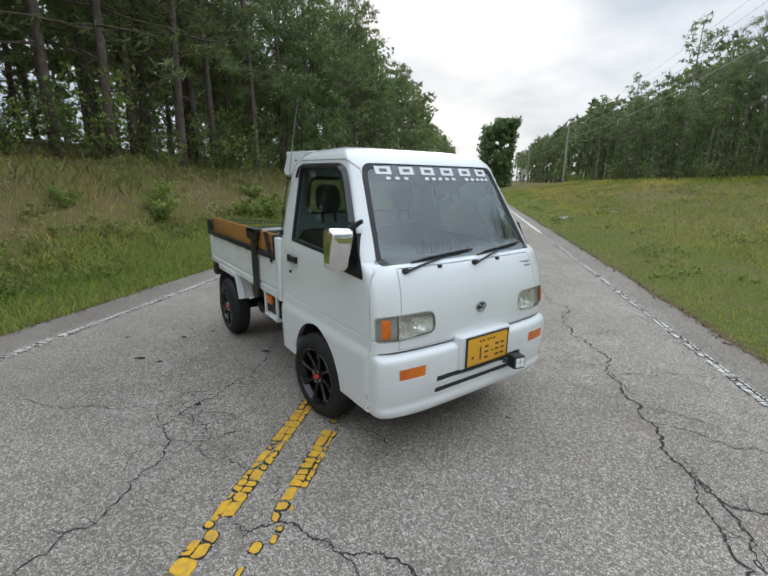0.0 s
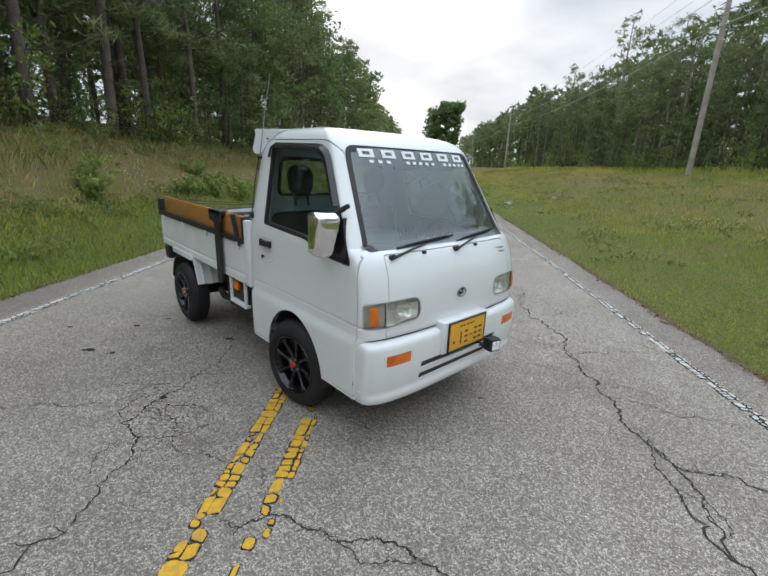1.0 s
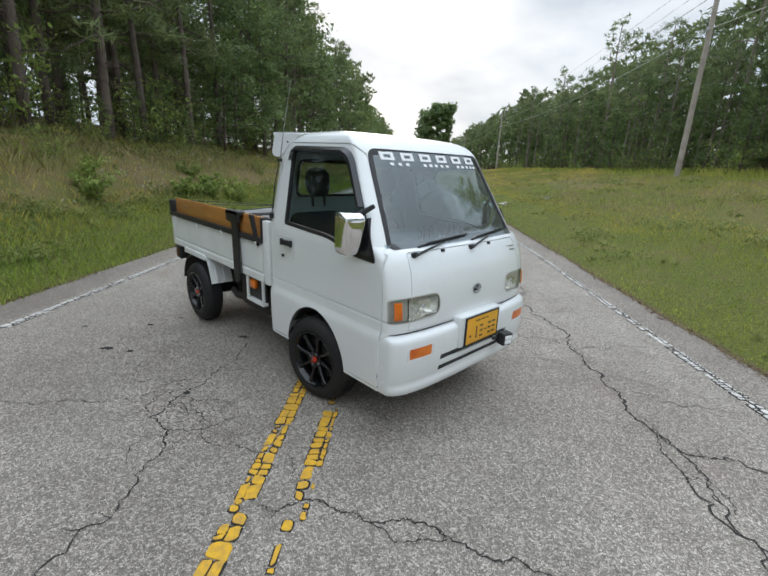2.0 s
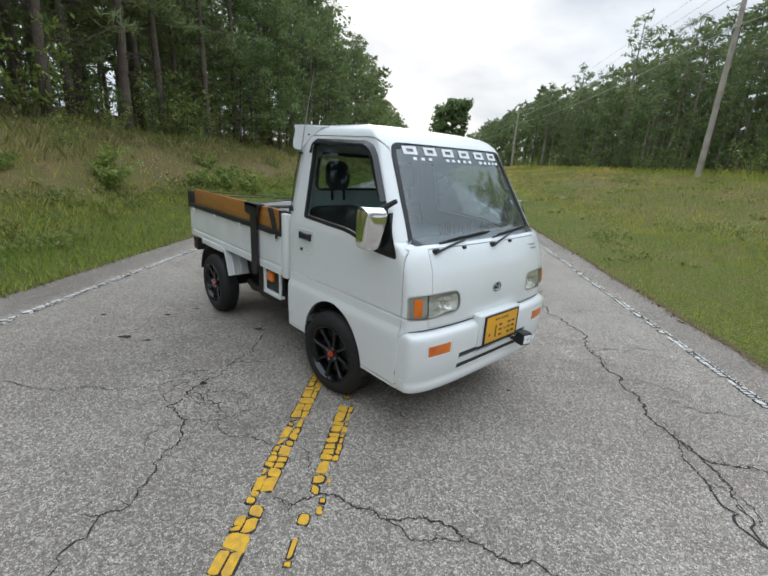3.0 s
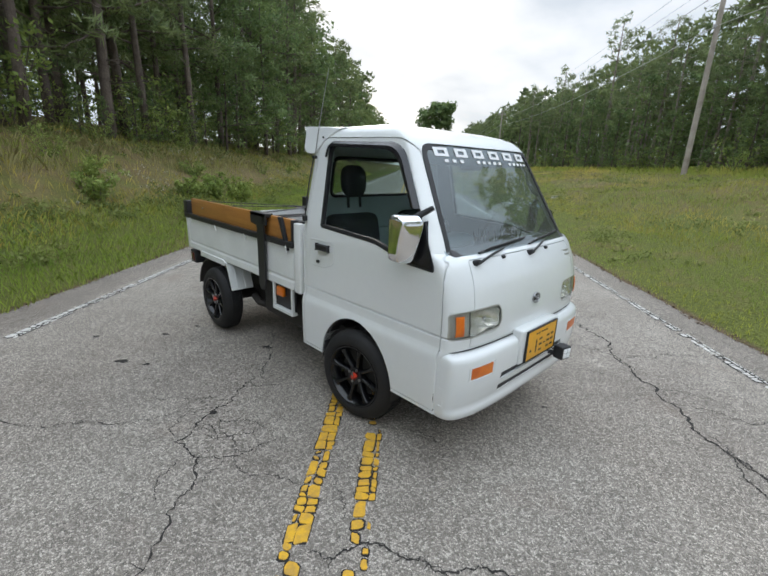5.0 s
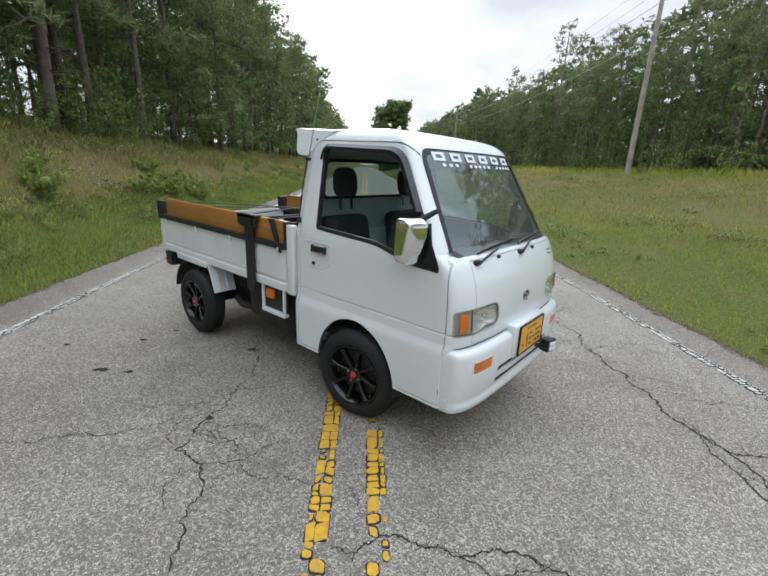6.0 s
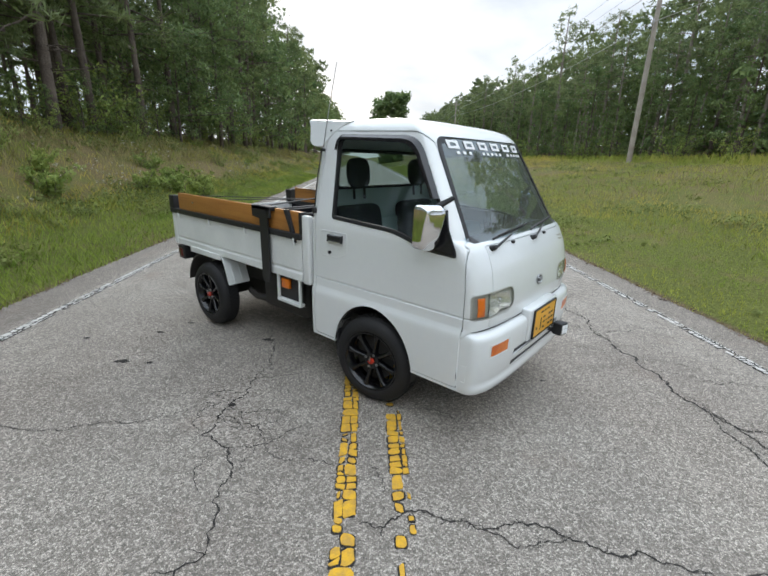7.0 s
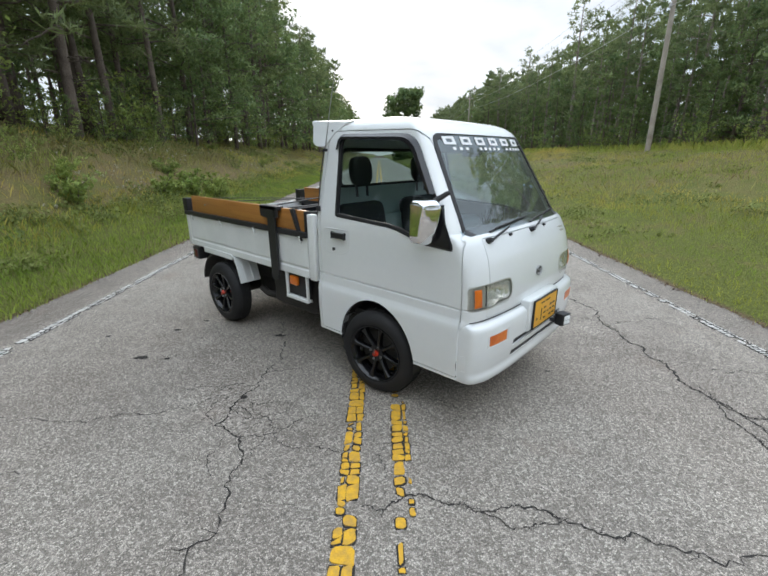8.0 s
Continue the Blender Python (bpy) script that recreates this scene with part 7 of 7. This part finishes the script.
SHRUBS = []
for s, h, n, size in ((31, 1.0, 9, 0.055), (32, 1.6, 10, 0.045), (33, 0.6, 9, 0.042)):
    t = thing("shrub", Matrix(), "leafy green shrub on the bank", "shrub", "shrubs on the verge")
    for nm, me in zip(("stem", "foliage"), shrub_meshes(s, h, n, size)):
        o = new(nm, me)
        o.parent = t
    SHRUBS.append(t)


def shrub(i, a, b, scale, turn):
    src = SHRUBS[i % 3]
    m = ROAD @ pose(a, b, ground_z(a, b) - 0.03, 0, 0, turn) @ Matrix.Scale(scale, 4)
    if src.name not in USED:
        USED.add(src.name)
        src.matrix_basis = m
    else:
        copy_thing(src, Matrix()).matrix_basis = m


for i, a, b, s in ((0, -5.9, 8.3, 0.75), (2, -5.6, 11.2, 1.0), (2, -5.3, 12.2, 1.2), (2, -5.7, 13.0, 1.1), (2, -5.2, 14.0, 1.2), (2, -5.5, 11.8, 0.9), (2, -5.0, 13.2, 1.0), (1, -8.3, 16.6, 0.8), (1, -8.4, 12.0, 0.5), (1, -9.2, 8.0, 0.9), (1, -9.2, 6.4, 1.0), (1, -9.3, 5.0, 1.0), (0, -6.6, 9.3, 0.6)):
    shrub(i, a, b, s, rnd.uniform(0, 360))


def bank_weeds():
    """Low broad-leaved weeds over the bank in ragged drifts, and pale seed heads among them."""
    rs = np.random.RandomState(61)
    puffs, heads = [], []
    while len(puffs) < 2300:
        a, b = rs.uniform(-9.0, -4.3), 2.0 + 40 * rs.rand() ** 1.7
        g = noise.noise(Vector((a * 0.55, b * 0.32, 11))) + 0.5 * noise.noise(Vector((a * 1.7, b * 1.2, 5)))
        g += 0.28 * math.exp(-((a + 5.3) / 0.6) ** 2) - 0.35 * math.exp(-((a + 6.5) / 0.55) ** 2)
        if g < rs.uniform(0.0, 0.45):
            continue
        r = rs.uniform(0.04, 0.13) * (1 + max(0.0, g)) * (1 + b / 45)
        puffs.append(((a, b, ground_z(a, b) + r * rs.uniform(0.1, 0.8)), r))
    while len(heads) < 240:
        a, b = rs.uniform(-8.2, -5.6), 3.0 + 22 * rs.rand() ** 1.4
        if noise.noise(Vector((a * 0.9, b * 0.5, 23))) > 0.18:
            heads.append(((a, b, ground_z(a, b) + rs.uniform(0.04, 0.22)), rs.uniform(0.015, 0.05)))
    for nm, ps, per, size, asp, mat, lab in (("bank_weeds", puffs, 20, 0.028, 0.5, WEED, "low broad-leaved weeds on the road bank"), ("seed_heads", heads, 7, 0.020, 0.6, SEED_HEAD, "pale dry seed heads among the bank weeds")):
        ob = new(nm, foliage_mesh(nm, rs, ps, per, size, asp, mat, axis_pull=0.0))
        ob.matrix_world = ROAD
        tagged(ob, lab, "weeds", kind="stuff")


bank_weeds()


def meadow_weeds():
    """Tufts of darker broad-leaved weeds strewn over the mown meadow."""
    rs = np.random.RandomState(67)
    puffs = []
    while len(puffs) < 900:
        a, b = rs.uniform(3.7, 13.5), 2.5 + 34 * rs.rand() ** 1.5
        g = noise.noise(Vector((a * 0.8, b * 0.45, 31))) + 0.5 * noise.noise(Vector((a * 2.1, b * 1.6, 9)))
        if g < rs.uniform(0.15, 0.6):
            continue
        r = rs.uniform(0.03, 0.10) * (1 + g) * (1 + b / 45)
        puffs.append(((a, b, ground_z(a, b) + r * rs.uniform(0.2, 0.8)), r))
    ob = new("meadow_weeds", foliage_mesh("meadow_weeds", rs, puffs, 18, 0.030, 0.45, WEED, axis_pull=0.0))
    ob.matrix_world = ROAD
    tagged(ob, "low green weeds scattered through the meadow", "weeds", kind="stuff")


meadow_weeds()
b = 4.0
while b < 70:
    shrub(1, -9.4 + rnd.uniform(-0.7, 0.5), b, rnd.uniform(0.7, 1.3) * (1 + b / 90), rnd.uniform(0, 360))
    if rnd.random() < 0.6:
        shrub(rnd.randrange(3), -7.2 + rnd.uniform(-1.6, 1.2), b + 0.7, rnd.uniform(0.4, 0.8), rnd.uniform(0, 360))
    b += rnd.uniform(1.5, 2.6)
b = 5.0
while b < 90:
    shrub(rnd.randrange(2), 17.6 + rnd.uniform(-0.9, 0.9), b, rnd.uniform(0.5, 1.4), rnd.uniform(0, 360))
    b += rnd.uniform(1.8, 4.4)


# ---- power line ----
def utility_pole(a, b, h):
    z = ground_z(a, b)
    p = thing("utility_pole", ROAD @ pose(a, b, z), "weathered grey wooden utility pole", "utility pole", "power line poles")
    bm = bmesh.new()
    tube(bm, [(0, 0, -0.4), (0, 0, h * 0.5), (0.0, 0, h)], 0.135, 14, False, 0.095)
    part("shaft", bm, POLE_WOOD, p)
    part("crossarm", boxed(-0.55, 0.55, -0.05, 0.05, h - 0.55, h - 0.43, 0.008), POLE_WOOD, p)
    for x in (-0.45, 0.0, 0.45):
        bm = bmesh.new()
        zz = h - 0.43 if x else h
        tube(bm, [(x, 0, zz), (x, 0, zz + 0.08), (x, 0, zz + 0.16)], 0.045, 8, False, 0.03)
        part("insulator", bm, STEEL, p, "grey insulator")
    part("cable_bracket", boxed(-0.18, 0.06, -0.04, 0.04, 6.42, 6.62, 0.01), STEEL, p)


POLES = [(13.9, -26.0), (13.9, 22.7), (13.9, 69.5), (13.9, 116.0), (13.9, 162.0)]


def pole_h(b):
    return 9.2 if b < 30 else 8.5


for a, b in POLES:
    utility_pole(a, b, pole_h(b))
for dx, near, far, sag in ((-0.45, 8.93, 8.23, 0.6), (0.45, 8.93, 8.23, 0.6), (-0.16, 7.9, 7.4, 0.7), (-0.16, 6.5, 6.5, 0.7)):
    bm = bmesh.new()
    pts = []
    for (a0, b0), (a1, b1) in zip(POLES, POLES[1:]):
        z0, z1 = [ground_z(a, b) + (near if b < 30 else far) for a, b in ((a0, b0), (a1, b1))]
        for k in range(14):
            t = k / 14
            pts.append((lerp(a0, a1, t) + dx, lerp(b0, b1, t), lerp(z0, z1, t) - sag * 4 * t * (1 - t)))
    tube(bm, pts, 0.015 if near < 8 else 0.009, 5)
    ob = part("overhead_wire", bm, WIRE)
    ob.matrix_world = ROAD
    tagged(ob, "thin grey overhead wire between poles", "wire", "overhead wires")


# pale litter in the verge
def litter(a, b, w, d, h, seed):
    rs = random.Random(seed)
    bm = boxed(-w / 2, w / 2, -d / 2, d / 2, 0, h, 0.01)
    for v in bm.verts:
        v.co += Vector((rs.uniform(-0.02, 0.02), rs.uniform(-0.02, 0.02), rs.uniform(-0.01, 0.02)))
    ob = part("concrete_slab", bm, LITTER)
    ob.matrix_world = ROAD @ pose(a, b, ground_z(a, b) + 0.02, 4, -6, seed * 40)
    tagged(ob, "pale flat slab lying in the grass", "slab")


litter(4.7, 19.0, 0.55, 0.3, 0.04, 1)
litter(6.7, 19.4, 0.4, 0.3, 0.04, 2)
litter(7.0, 20.2, 0.3, 0.25, 0.03, 3)
